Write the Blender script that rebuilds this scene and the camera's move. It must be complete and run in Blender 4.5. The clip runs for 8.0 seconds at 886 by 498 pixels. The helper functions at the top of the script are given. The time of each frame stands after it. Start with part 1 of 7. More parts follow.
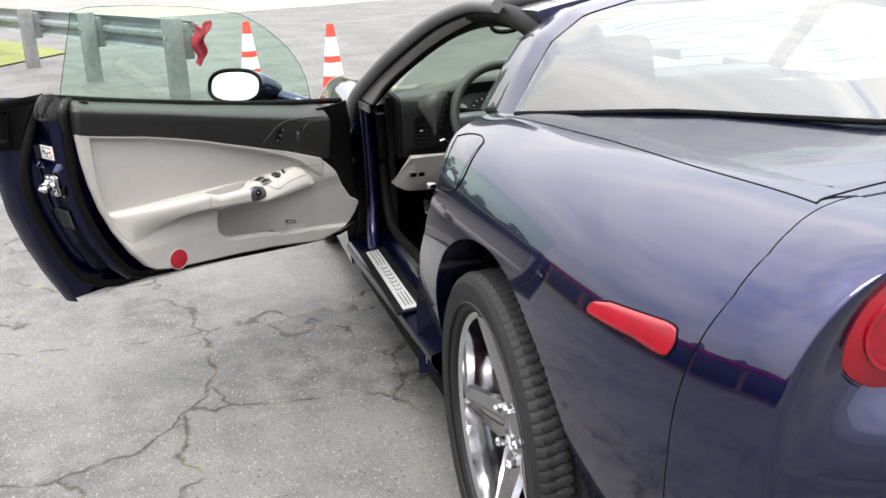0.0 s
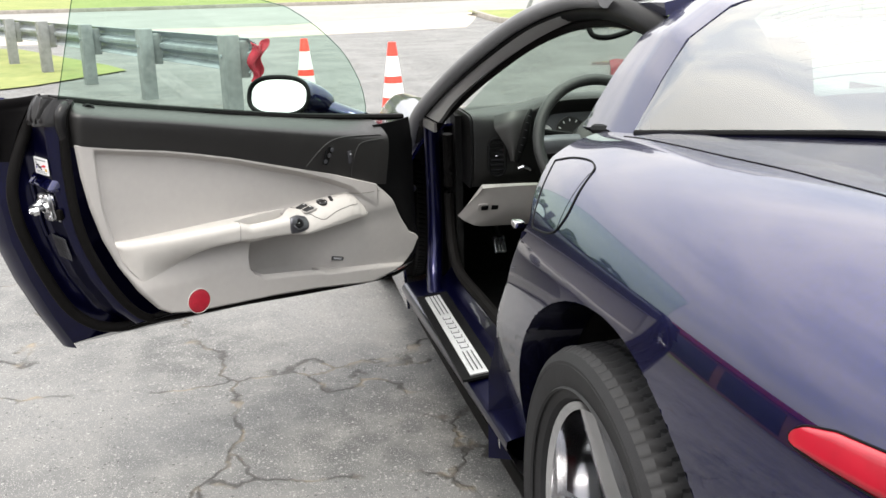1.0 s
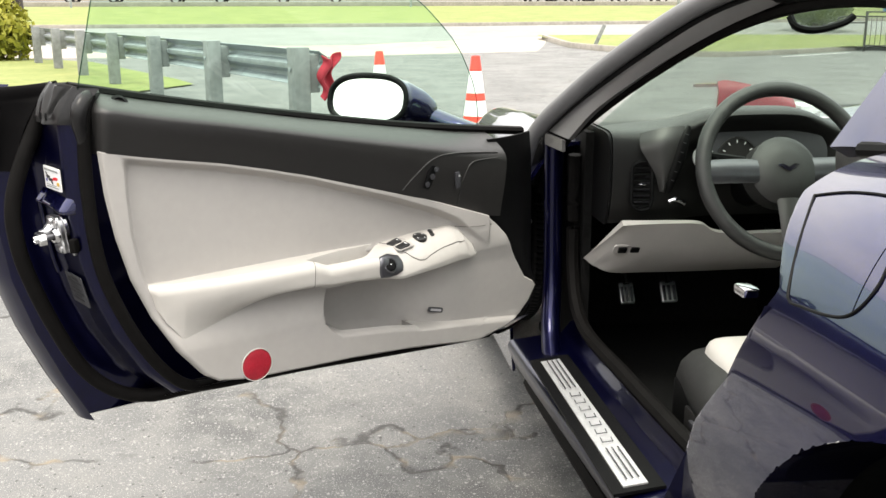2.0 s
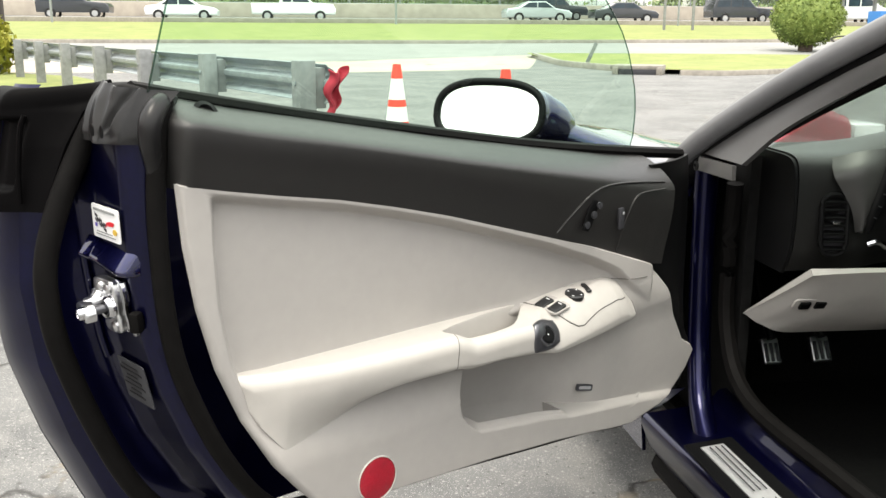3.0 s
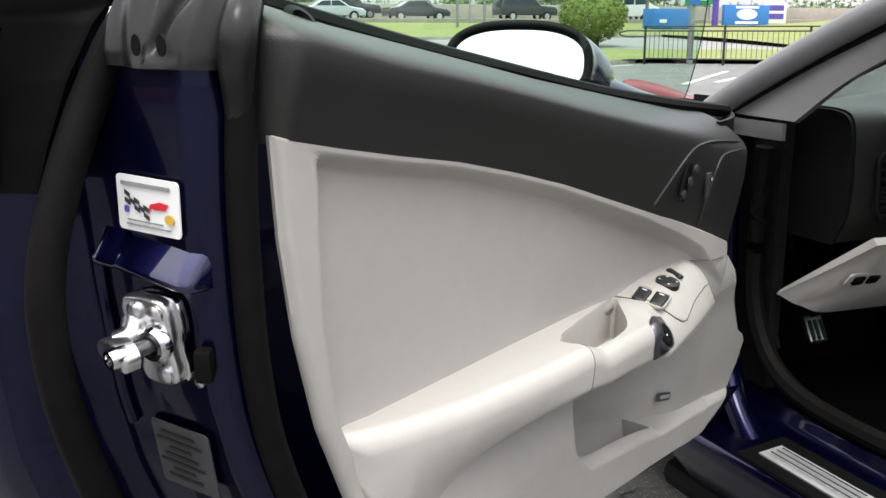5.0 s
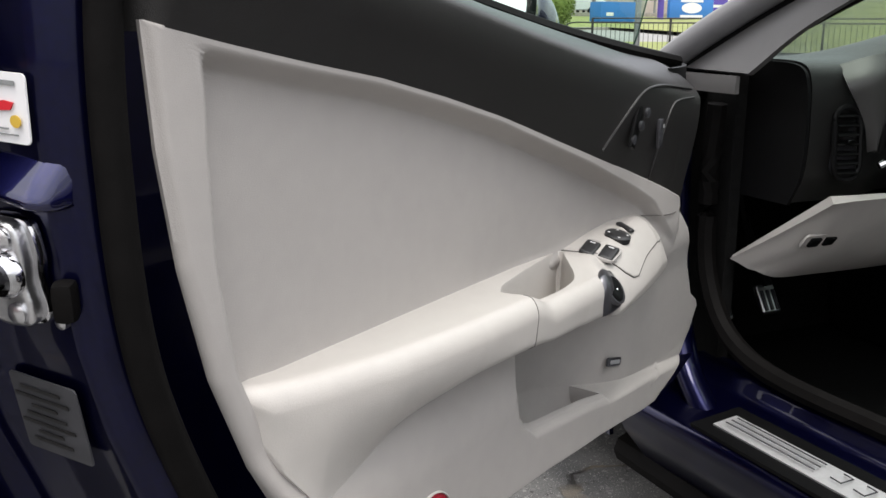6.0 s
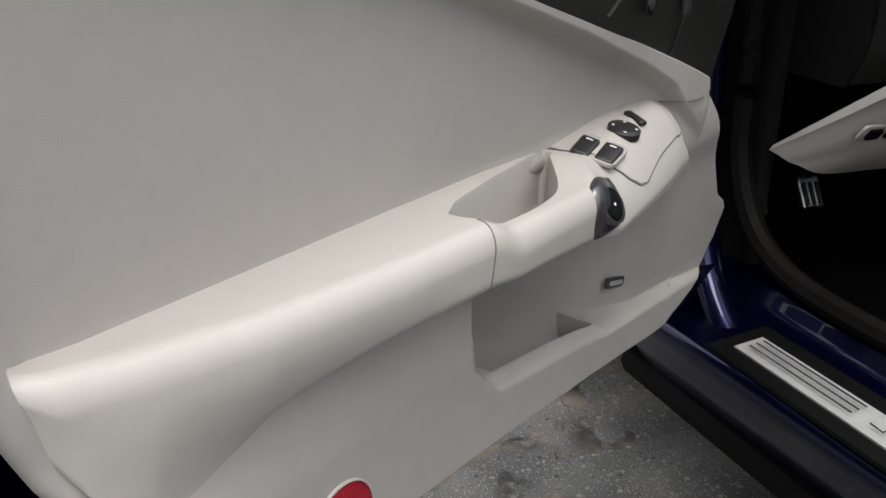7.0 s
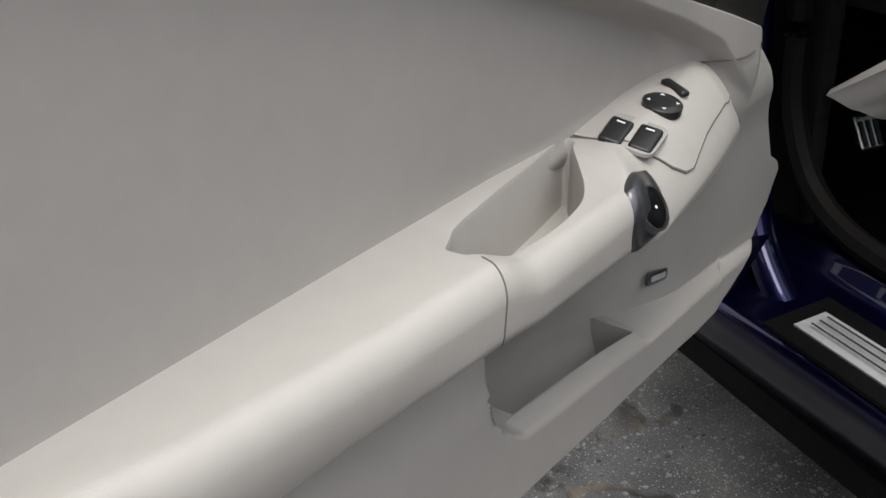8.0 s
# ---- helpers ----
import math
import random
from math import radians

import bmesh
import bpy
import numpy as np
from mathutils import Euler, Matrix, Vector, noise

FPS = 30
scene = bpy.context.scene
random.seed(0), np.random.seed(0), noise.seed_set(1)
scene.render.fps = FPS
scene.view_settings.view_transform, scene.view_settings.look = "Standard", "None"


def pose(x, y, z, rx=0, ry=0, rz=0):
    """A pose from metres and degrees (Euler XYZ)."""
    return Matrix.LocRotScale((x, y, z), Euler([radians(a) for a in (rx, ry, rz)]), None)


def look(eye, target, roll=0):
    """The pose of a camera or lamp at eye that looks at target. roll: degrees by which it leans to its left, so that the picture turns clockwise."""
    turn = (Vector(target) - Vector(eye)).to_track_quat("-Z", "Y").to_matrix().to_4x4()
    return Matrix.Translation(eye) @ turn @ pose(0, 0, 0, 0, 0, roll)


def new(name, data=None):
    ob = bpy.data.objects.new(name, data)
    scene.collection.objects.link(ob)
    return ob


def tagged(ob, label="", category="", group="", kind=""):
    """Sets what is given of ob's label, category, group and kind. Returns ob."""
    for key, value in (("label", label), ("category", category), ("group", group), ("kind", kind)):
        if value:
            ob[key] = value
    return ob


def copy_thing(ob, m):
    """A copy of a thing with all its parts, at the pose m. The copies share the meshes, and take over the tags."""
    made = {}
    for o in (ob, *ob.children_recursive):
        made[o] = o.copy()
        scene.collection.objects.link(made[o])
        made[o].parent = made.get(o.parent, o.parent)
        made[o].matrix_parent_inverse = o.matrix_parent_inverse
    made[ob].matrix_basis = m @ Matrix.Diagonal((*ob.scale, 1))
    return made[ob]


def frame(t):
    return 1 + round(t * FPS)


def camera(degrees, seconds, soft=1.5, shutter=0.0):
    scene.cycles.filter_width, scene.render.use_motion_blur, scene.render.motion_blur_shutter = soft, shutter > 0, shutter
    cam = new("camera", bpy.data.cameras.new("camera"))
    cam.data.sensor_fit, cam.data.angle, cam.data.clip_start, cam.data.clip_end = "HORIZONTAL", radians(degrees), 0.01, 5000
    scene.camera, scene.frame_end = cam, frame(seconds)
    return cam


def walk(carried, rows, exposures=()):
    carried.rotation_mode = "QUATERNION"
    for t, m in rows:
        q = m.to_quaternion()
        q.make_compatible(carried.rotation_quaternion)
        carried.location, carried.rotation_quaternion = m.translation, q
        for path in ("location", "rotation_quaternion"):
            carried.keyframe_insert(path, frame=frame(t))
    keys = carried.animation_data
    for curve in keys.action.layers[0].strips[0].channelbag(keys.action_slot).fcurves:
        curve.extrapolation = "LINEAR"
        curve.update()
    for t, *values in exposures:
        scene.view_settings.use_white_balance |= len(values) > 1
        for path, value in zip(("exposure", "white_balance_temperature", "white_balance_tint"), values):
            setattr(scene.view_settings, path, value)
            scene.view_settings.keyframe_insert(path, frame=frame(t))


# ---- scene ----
cam = camera(50.6, 8.0)
PATH = [
    (0, (-1.372, -1.658, 1.308), (-0.915, 0.192, 0.699), -2.6),
    (0.5, (-1.367, -1.415, 1.255), (-0.922, 0.451, 0.69), -3.7),
    (1, (-1.311, -1.146, 1.198), (-0.957, 0.745, 0.654), -1.4),
    (1.2, (-1.307, -1.025, 1.175), (-0.992, 0.874, 0.633), -2.0),
    (2.3, (-1.414, -0.379, 1.067), (-1.204, 1.555, 0.602), 0.3),
    (2.5, (-1.464, -0.266, 1.051), (-1.282, 1.674, 0.598), -0.3),
    (3, (-1.573, -0.053, 1.045), (-1.292, 1.874, 0.589), 0.3),
    (3.5, (-1.651, 0.148, 1.033), (-1.296, 2.073, 0.619), 0.5),
    (4, (-1.742, 0.259, 1.026), (-1.151, 2.129, 0.635), -1.6),
    (4.5, (-1.805, 0.319, 0.986), (-1.098, 2.144, 0.576), 0.1),
    (4.7, (-1.819, 0.331, 0.973), (-1.141, 2.16, 0.534), -0.1),
    (5.8, (-1.797, 0.388, 0.897), (-1.033, 2.176, 0.428), 0.3),
    (6, (-1.769, 0.414, 0.886), (-0.984, 2.193, 0.417), 0.3),
    (6.5, (-1.684, 0.513, 0.871), (-0.88, 2.265, 0.337), 0.4),
    (7, (-1.617, 0.589, 0.863), (-0.93, 2.31, 0.111), 1.2),
    (7.5, (-1.586, 0.63, 0.865), (-1.019, 2.299, -0.079), -1.1),
    (8, (-1.546, 0.715, 0.867), (-0.949, 2.407, -0.017), -2.8),
]
walk(cam, [(t, look(eye, target, roll)) for t, eye, target, roll in PATH], [(0, 0.88, 6650, 11), (1.2, 0.98, 6750, 10), (2.5, 1.06, 7050, 9), (3.5, 0.88, 6850, 8), (4.5, 0.76, 6600, 9), (6, 0.54, 6600, 12), (7, 0.27, 6650, 11), (8, 0.12, 6600, 11)])

# ---- world and light ----
world = bpy.data.worlds.new("world")
scene.world = world
world.use_nodes = True
wn, wl = world.node_tree.nodes, world.node_tree.links
wn.clear()
w_out, w_bg = wn.new("ShaderNodeOutputWorld"), wn.new("ShaderNodeBackground")
w_sky, w_mix = wn.new("ShaderNodeTexSky"), wn.new("ShaderNodeMix")
w_co, w_noise, w_ramp = wn.new("ShaderNodeTexCoord"), wn.new("ShaderNodeTexNoise"), wn.new("ShaderNodeValToRGB")
w_map = wn.new("ShaderNodeMapping")
w_sky.sky_type, w_sky.sun_disc = "NISHITA", False
w_sky.sun_elevation, w_sky.sun_rotation = radians(58), radians(200)
w_map.inputs["Scale"].default_value = (1.0, 1.0, 3.0)
w_noise.inputs["Scale"].default_value, w_noise.inputs["Detail"].default_value = 2.2, 5.0
w_ramp.color_ramp.elements[0].position, w_ramp.color_ramp.elements[0].color = 0.3, (6.6, 7.1, 8.0, 1)
w_ramp.color_ramp.elements[1].position, w_ramp.color_ramp.elements[1].color = 0.62, (11.2, 11.0, 10.5, 1)
w_mix.data_type, w_mix.inputs["Factor"].default_value = "RGBA", 0.85
wl.new(w_co.outputs["Generated"], w_map.inputs["Vector"])
wl.new(w_map.outputs["Vector"], w_noise.inputs["Vector"])
wl.new(w_noise.outputs["Fac"], w_ramp.inputs["Fac"])
wl.new(w_sky.outputs["Color"], w_mix.inputs["A"])
wl.new(w_ramp.outputs["Color"], w_mix.inputs["B"])
# an overcast sky is brighter overhead than at the horizon
w_sep, w_rise, w_mul = wn.new("ShaderNodeSeparateXYZ"), wn.new("ShaderNodeMapRange"), wn.new("ShaderNodeMix")
w_rise.inputs["To Min"].default_value, w_rise.inputs["To Max"].default_value = 0.55, 2.0
w_mul.data_type, w_mul.blend_type, w_mul.inputs["Factor"].default_value = "RGBA", "MULTIPLY", 1.0
wl.new(w_co.outputs["Generated"], w_sep.inputs["Vector"])
wl.new(w_sep.outputs["Z"], w_rise.inputs["Value"])
wl.new(w_mix.outputs["Result"], w_mul.inputs["A"])
wl.new(w_rise.outputs["Result"], w_mul.inputs["B"])
wl.new(w_mul.outputs["Result"], w_bg.inputs["Color"])
w_bg.inputs["Strength"].default_value = 0.13
wl.new(w_bg.outputs["Background"], w_out.inputs["Surface"])
sun = new("sun", bpy.data.lights.new("sun", "SUN"))
sun.data.energy, sun.data.angle, sun.data.color = 1.4, radians(20), (1.0, 0.96, 0.9)
sun.matrix_basis = look((-2, -4, 12), (0, 0, 0))


# ---- materials ----
def mat(name, colour, rough=0.5, metal=0.0, coat=0.0, scale=30.0, vary=0.15, bump=0.0, bump_scale=400.0, colour2=None, spec=0.5, coat_rough=0.03, stain=0.0):
    """A principled surface with a broad and a fine variation of its colour and relief."""
    m = bpy.data.materials.new(name)
    m.use_nodes = True
    n, l = m.node_tree.nodes, m.node_tree.links
    b = n["Principled BSDF"]
    co = n.new("ShaderNodeTexCoord")
    broad, fine = n.new("ShaderNodeTexNoise"), n.new("ShaderNodeTexNoise")
    broad.inputs["Scale"].default_value, broad.inputs["Detail"].default_value = scale * 0.15, 4
    fine.inputs["Scale"].default_value, fine.inputs["Detail"].default_value = scale, 6
    l.new(co.outputs["Object"], broad.inputs["Vector"])
    l.new(co.outputs["Object"], fine.inputs["Vector"])
    add = n.new("ShaderNodeMath")
    add.operation = "ADD"
    l.new(broad.outputs["Fac"], add.inputs[0])
    l.new(fine.outputs["Fac"], add.inputs[1])
    ramp = n.new("ShaderNodeMapRange")
    ramp.inputs["From Min"].default_value, ramp.inputs["From Max"].default_value = 0.7, 1.3
    l.new(add.outputs[0], ramp.inputs["Value"])
    mix = n.new("ShaderNodeMix")
    mix.data_type = "RGBA"
    c2 = colour2 or tuple(min(1.0, c * (1 + vary)) for c in colour)
    c1 = tuple(c * (1 - vary) for c in colour) if colour2 is None else colour
    mix.inputs["A"].default_value, mix.inputs["B"].default_value = (*c1, 1), (*c2, 1)
    l.new(ramp.outputs["Result"], mix.inputs["Factor"])
    l.new(mix.outputs["Result"], b.inputs["Base Color"])
    b.inputs["Roughness"].default_value, b.inputs["Metallic"].default_value = rough, metal
    b.inputs["Coat Weight"].default_value, b.inputs["Coat Roughness"].default_value = coat, coat_rough
    b.inputs["Specular IOR Level"].default_value = spec
    if bump:
        grain, bp = n.new("ShaderNodeTexNoise"), n.new("ShaderNodeBump")
        grain.inputs["Scale"].default_value, grain.inputs["Detail"].default_value = bump_scale, 4
        l.new(co.outputs["Object"], grain.inputs["Vector"])
        l.new(grain.outputs["Fac"], bp.inputs["Height"])
        bp.inputs["Strength"].default_value, bp.inputs["Distance"].default_value = bump, 0.004
        l.new(bp.outputs["Normal"], b.inputs["Normal"])
    return m


def glass_mat(name, colour, base=0.05, rough=0.0):
    """Thin tinted glass: a clear layer with a mirror-like gloss by Fresnel."""
    m = bpy.data.materials.new(name)
    m.use_nodes = True
    n, l = m.node_tree.nodes, m.node_tree.links
    n.clear()
    out, tr, gl, mx, fr, pw = (n.new("ShaderNode" + k) for k in ("OutputMaterial", "BsdfTransparent", "BsdfGlossy", "MixShader", "LayerWeight", "Math"))
    tr.inputs["Color"].default_value = (*colour, 1)
    gl.inputs["Roughness"].default_value = rough
    fr.inputs["Blend"].default_value = 0.5
    pw.operation = "POWER"
    pw.inputs[1].default_value = 4.5
    gain = n.new("ShaderNodeMath")
    gain.operation, gain.use_clamp = "MULTIPLY_ADD", True
    gain.inputs[1].default_value, gain.inputs[2].default_value = 0.9, base
    l.new(fr.outputs["Facing"], pw.inputs[0])
    l.new(pw.outputs[0], gain.inputs[0])
    l.new(gain.outputs[0], mx.inputs["Fac"])
    l.new(tr.outputs["BSDF"], mx.inputs[1])
    l.new(gl.outputs["BSDF"], mx.inputs[2])
    l.new(mx.outputs["Shader"], out.inputs["Surface"])
    return m


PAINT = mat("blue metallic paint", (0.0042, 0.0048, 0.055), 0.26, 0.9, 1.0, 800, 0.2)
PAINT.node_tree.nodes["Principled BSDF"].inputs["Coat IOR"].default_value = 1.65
# same body paint, its colour and coat cut down to stand in for shade
PAINT_SHADED = mat("blue paint darkened for shade", (0.0013, 0.0016, 0.026), 0.3, 0.8, 0.35, 200, 0.2)
BEIGE = mat("light grey moulded trim", (0.45, 0.428, 0.402), 0.42, 0, 0, 60, 0.03, 0.12, 900)
BEIGE_SOFT = mat("light grey soft trim", (0.355, 0.336, 0.320), 0.62, 0, 0, 60, 0.03, 0.18, 1400)
DASH_GREY = mat("light grey dashboard trim", (0.36, 0.342, 0.324), 0.6, 0, 0, 60, 0.03, 0.15, 900)
JOINT = mat("shadowed trim joint", (0.13, 0.122, 0.114), 0.8, 0, 0, 60, 0.1)
BLACK_TRIM = mat("charcoal moulded trim", (0.0165, 0.0156, 0.0154), 0.36, 0, 0, 80, 0.1, 0.2, 1200, spec=0.5)
BLACK = mat("black plastic", (0.004, 0.004, 0.0043), 0.45, 0, 0, 80, 0.2, 0.1, 500, spec=0.09)
RUBBER = mat("black rubber seal", (0.0050, 0.0046, 0.0045), 0.6, 0, 0, 60, 0.25, 0.1, 300, spec=0.06)
CARPET = mat("black carpet", (0.007, 0.007, 0.007), 0.95, 0, 0, 500, 0.4, 0.6, 900, spec=0.1)
TYRE = mat("black tyre rubber", (0.014, 0.014, 0.015), 0.62, 0, 0, 90, 0.2, 0.1, 300, spec=0.3)
CHROME = mat("polished metal", (0.62, 0.62, 0.64), 0.10, 1.0, 0, 20, 0.04)
PILLAR = mat("mid grey pillar paint", (0.13, 0.13, 0.135), 0.45, 0, 0, 40, 0.08)
ALLOY = mat("bright machined alloy", (0.40, 0.40, 0.41), 0.2, 1.0, 0, 30, 0.06)
STEEL = mat("galvanised bright steel", (0.62, 0.62, 0.63), 0.28, 1.0, 0, 60, 0.12, 0.1, 200)
SATIN = mat("brushed silver plate", (0.72, 0.72, 0.73), 0.38, 0.65, 0, 120, 0.08)
RED_LENS = mat("red lens plastic", (0.26, 0.002, 0.012), 0.25, 0, 0.25, 40, 0.15)
RED_REFLECT = mat("red reflector", (0.33, 0.008, 0.022), 0.35, 0, 0.2, 300, 0.2, 0.4, 700)
WHITE = mat("white sticker", (0.75, 0.75, 0.76), 0.4, 0, 0, 50, 0.04)
CAP_GREY = mat("grey moulded rubber", (0.0120, 0.0116, 0.0121), 0.30, 0, 0, 60, 0.35, 0.03, 400, spec=0.25)
CAP_BLACK = mat("black corner plastic", (0.0018, 0.0016, 0.0018), 0.5, 0, 0, 60, 0.2, 0.04, 500, spec=0.03)
INK = mat("dark print", (0.03, 0.03, 0.035), 0.5)
RED_INK = mat("red print", (0.55, 0.02, 0.03), 0.45)
GOLD_INK = mat("gold print", (0.55, 0.36, 0.05), 0.45)
GREY_LABEL = mat("grey foil label", (0.062, 0.062, 0.068), 0.4, 0.2, 0, 60, 0.2)
LEATHER = mat("black leather", (0.018, 0.018, 0.018), 0.45, 0, 0, 50, 0.2, 0.3, 500)
MIRROR = mat("mirror glass", (0.92, 0.93, 0.94), 0.0, 1.0, 0, 5, 0.0)
GLASS = glass_mat("green tinted window glass", (0.76, 0.93, 0.84))
GLASS_SCREEN = glass_mat("pale green windscreen glass", (0.90, 0.975, 0.93), 0.03)
GLASS_DARK = glass_mat("shaded rear window glass", (0.70, 0.86, 0.76), 0.27)
CHARCOAL = mat("charcoal pillar trim", (0.065, 0.063, 0.063), 0.36, 0, 0, 60, 0.08, 0.12, 900, spec=0.8)
DASH_BLACK = mat("black dashboard skin", (0.0075, 0.0072, 0.0072), 0.42, 0, 0, 80, 0.12, 0.2, 1200, spec=0.35)
SWITCH = mat("dark grey switch plastic", (0.016, 0.016, 0.017), 0.35, 0, 0, 80, 0.15, 0.05, 500, spec=0.4)
HOOD_GREY = mat("dark grey instrument trim", (0.030, 0.029, 0.029), 0.4, 0, 0, 60, 0.08, 0.1, 900)
BEZEL = mat("dark satin metal", (0.10, 0.10, 0.11), 0.3, 0.7, 0, 60, 0.08)
GRASS = mat("mown grass", (0.13, 0.165, 0.04), 0.9, 0, 0, 6, 0.3, 1.0, 40, (0.225, 0.24, 0.075))
ROAD = mat("worn road asphalt", (0.22, 0.22, 0.21), 0.9, 0, 0, 4, 0.12, 0.3, 60)
CONCRETE = mat("weathered concrete", (0.36, 0.32, 0.27), 0.85, 0, 0, 2, 0.15, 0.4, 30)
KERB = mat("kerb concrete", (0.25, 0.23, 0.2), 0.9, 0, 0, 8, 0.25, 0.5, 60)
GALV = mat("weathered galvanised rail", (0.33, 0.36, 0.38), 0.5, 0.5, 0, 12, 0.2, 0.1, 60)
POST = mat("weathered grey timber post", (0.22, 0.23, 0.23), 0.85, 0, 0, 14, 0.25, 0.4, 80)
CONE_ORANGE = mat("orange cone plastic", (0.88, 0.07, 0.045), 0.5, 0, 0, 20, 0.1)
CONE_WHITE = mat("white reflective band", (0.8, 0.8, 0.78), 0.45, 0, 0, 20, 0.06)
LEAF = mat("tree leaves", (0.085, 0.14, 0.04), 0.7, 0, 0, 3, 0.4, 0, 1, (0.19, 0.26, 0.085))
LEAF_YELLOW = mat("yellow green shrub leaves", (0.14, 0.17, 0.015), 0.65, 0, 0, 8, 0.3, 0, 1, (0.33, 0.30, 0.03))
LEAF_BUSH = mat("clipped bush leaves", (0.07, 0.12, 0.015), 0.7, 0, 0, 6, 0.4, 0, 1, (0.19, 0.24, 0.05))
BARK = mat("tree bark", (0.08, 0.06, 0.045), 0.9, 0, 0, 10, 0.3, 0.6, 30)
BRICK = mat("red brick facade", (0.33, 0.16, 0.11), 0.85, 0, 0, 3, 0.12, 0.3, 20)
STUCCO = mat("pale facade", (0.62, 0.64, 0.62), 0.8, 0, 0, 1, 0.06)
CREAM = mat("cream facade", (0.6, 0.56, 0.42), 0.8, 0, 0, 1, 0.06)
PANE = mat("dark window pane", (0.03, 0.045, 0.06), 0.12, 0, 0, 2, 0.3)
SIGN_GREEN = mat("green sign sheeting", (0.01, 0.26, 0.12), 0.45, 0, 0, 3, 0.06)
SIGN_BLUE = mat("blue sign sheeting", (0.03, 0.17, 0.5), 0.5, 0, 0, 3, 0.06)
CAR_WHITE = mat("white vehicle paint", (0.72, 0.73, 0.74), 0.3, 0, 0.6, 3, 0.03)
CAR_SILVER = mat("silver vehicle paint", (0.45, 0.48, 0.5), 0.3, 0.4, 0.6, 3, 0.04)
CAR_BLACK = mat("black vehicle paint", (0.038, 0.042, 0.05), 0.25, 0.2, 0.8, 3, 0.1)
WIRE = mat("grey fence wire", (0.3, 0.32, 0.33), 0.5, 0.6, 0, 10, 0.1)
IRON = mat("black iron railing", (0.03, 0.028, 0.027), 0.5, 0.2, 0, 20, 0.2)
RED_SHELL = mat("red glossy shell", (0.22, 0.005, 0.018), 0.2, 0, 0.8, 6, 0.12)
DARK_WOOD = mat("dark brown post", (0.035, 0.028, 0.025), 0.8, 0, 0, 10, 0.3, 0.4, 60)
PURPLE = mat("violet painted steel", (0.09, 0.06, 0.35), 0.5, 0, 0, 5, 0.08)
YELLOW_LINE = mat("faded white road paint", (0.62, 0.62, 0.6), 0.8, 0, 0, 12, 0.12)


def asphalt():
    """Worn parking-lot asphalt: pale stone chips, dark stains, cracks filled with tan sand."""
    m = bpy.data.materials.new("cracked lot asphalt")
    m.use_nodes = True
    n, l = m.node_tree.nodes, m.node_tree.links
    b = n["Principled BSDF"]
    co = n.new("ShaderNodeTexCoord")

    def tex(kind, scale, detail=4.0):
        t = n.new("ShaderNodeTex" + kind)
        t.inputs["Scale"].default_value = scale
        if kind == "Noise":
            t.inputs["Detail"].default_value = detail
        l.new(co.outputs["Object"], t.inputs["Vector"])
        return t

    def span(src, a, c):
        r = n.new("ShaderNodeMapRange")
        r.inputs["From Min"].default_value, r.inputs["From Max"].default_value = a, c
        l.new(src, r.inputs["Value"])
        return r.outputs["Result"]

    def blend(f, a, c):
        x = n.new("ShaderNodeMix")
        x.data_type = "RGBA"
        l.new(f, x.inputs["Factor"])
        for key, v in (("A", a), ("B", c)):
            if isinstance(v, tuple):
                x.inputs[key].default_value = (*v, 1)
            else:
                l.new(v, x.inputs[key])
        return x.outputs["Result"]

    stains, mid, fine = tex("Noise", 1.1, 6), tex("Noise", 9, 6), tex("Noise", 320, 3)
    chips = tex("Voronoi", 225)
    stones = tex("Voronoi", 95)
    base = blend(span(stains.outputs["Fac"], 0.40, 0.60), (0.024, 0.025, 0.028), (0.120, 0.120, 0.120))
    base = blend(span(mid.outputs["Fac"], 0.42, 0.75), base, (0.156, 0.153, 0.146))
    grains = blend(span(fine.outputs["Fac"], 0.3, 0.72), (0.023, 0.023, 0.023), (0.281, 0.277, 0.265))
    x = n.new("ShaderNodeMix")
    x.data_type, x.inputs["Factor"].default_value = "RGBA", 0.34
    l.new(base, x.inputs["A"])
    l.new(grains, x.inputs["B"])
    chip_f = n.new("ShaderNodeMath")
    chip_f.operation = "LESS_THAN"
    chip_f.inputs[1].default_value = 0.26
    l.new(chips.outputs["Distance"], chip_f.inputs[0])
    few = n.new("ShaderNodeSeparateColor")
    l.new(stones.outputs["Color"], few.inputs["Color"])
    stone_f = n.new("ShaderNodeMath")
    stone_f.operation = "MULTIPLY"
    l.new(span(few.outputs["Red"], 0.68, 0.70), stone_f.inputs[0])
    l.new(span(stones.outputs["Distance"], 0.42, 0.34), stone_f.inputs[1])
    tone = blend(few.outputs["Green"], (0.027, 0.027, 0.027), (0.265, 0.261, 0.250))
    col = blend(stone_f.outputs[0], x.outputs["Result"], tone)
    rare = n.new("ShaderNodeSeparateColor")
    l.new(chips.outputs["Color"], rare.inputs["Color"])
    chip_g = n.new("ShaderNodeMath")
    chip_g.operation = "MULTIPLY"
    l.new(chip_f.outputs[0], chip_g.inputs[0])
    l.new(span(rare.outputs["Blue"], 0.34, 0.62), chip_g.inputs[1])
    col = blend(chip_g.outputs[0], col, (0.359, 0.353, 0.335))
    # wandering cracks: the edges of large cells, bent by noise
    bend = n.new("ShaderNodeMix")
    bend.data_type, bend.inputs["Factor"].default_value = "RGBA", 0.28
    warp = tex("Noise", 3.2, 5)
    shift = n.new("ShaderNodeVectorMath")
    shift.inputs[1].default_value = (3.1, 1.45, 0.0)
    l.new(co.outputs["Object"], shift.inputs[0])
    l.new(shift.outputs["Vector"], bend.inputs["A"])
    l.new(warp.outputs["Color"], bend.inputs["B"])
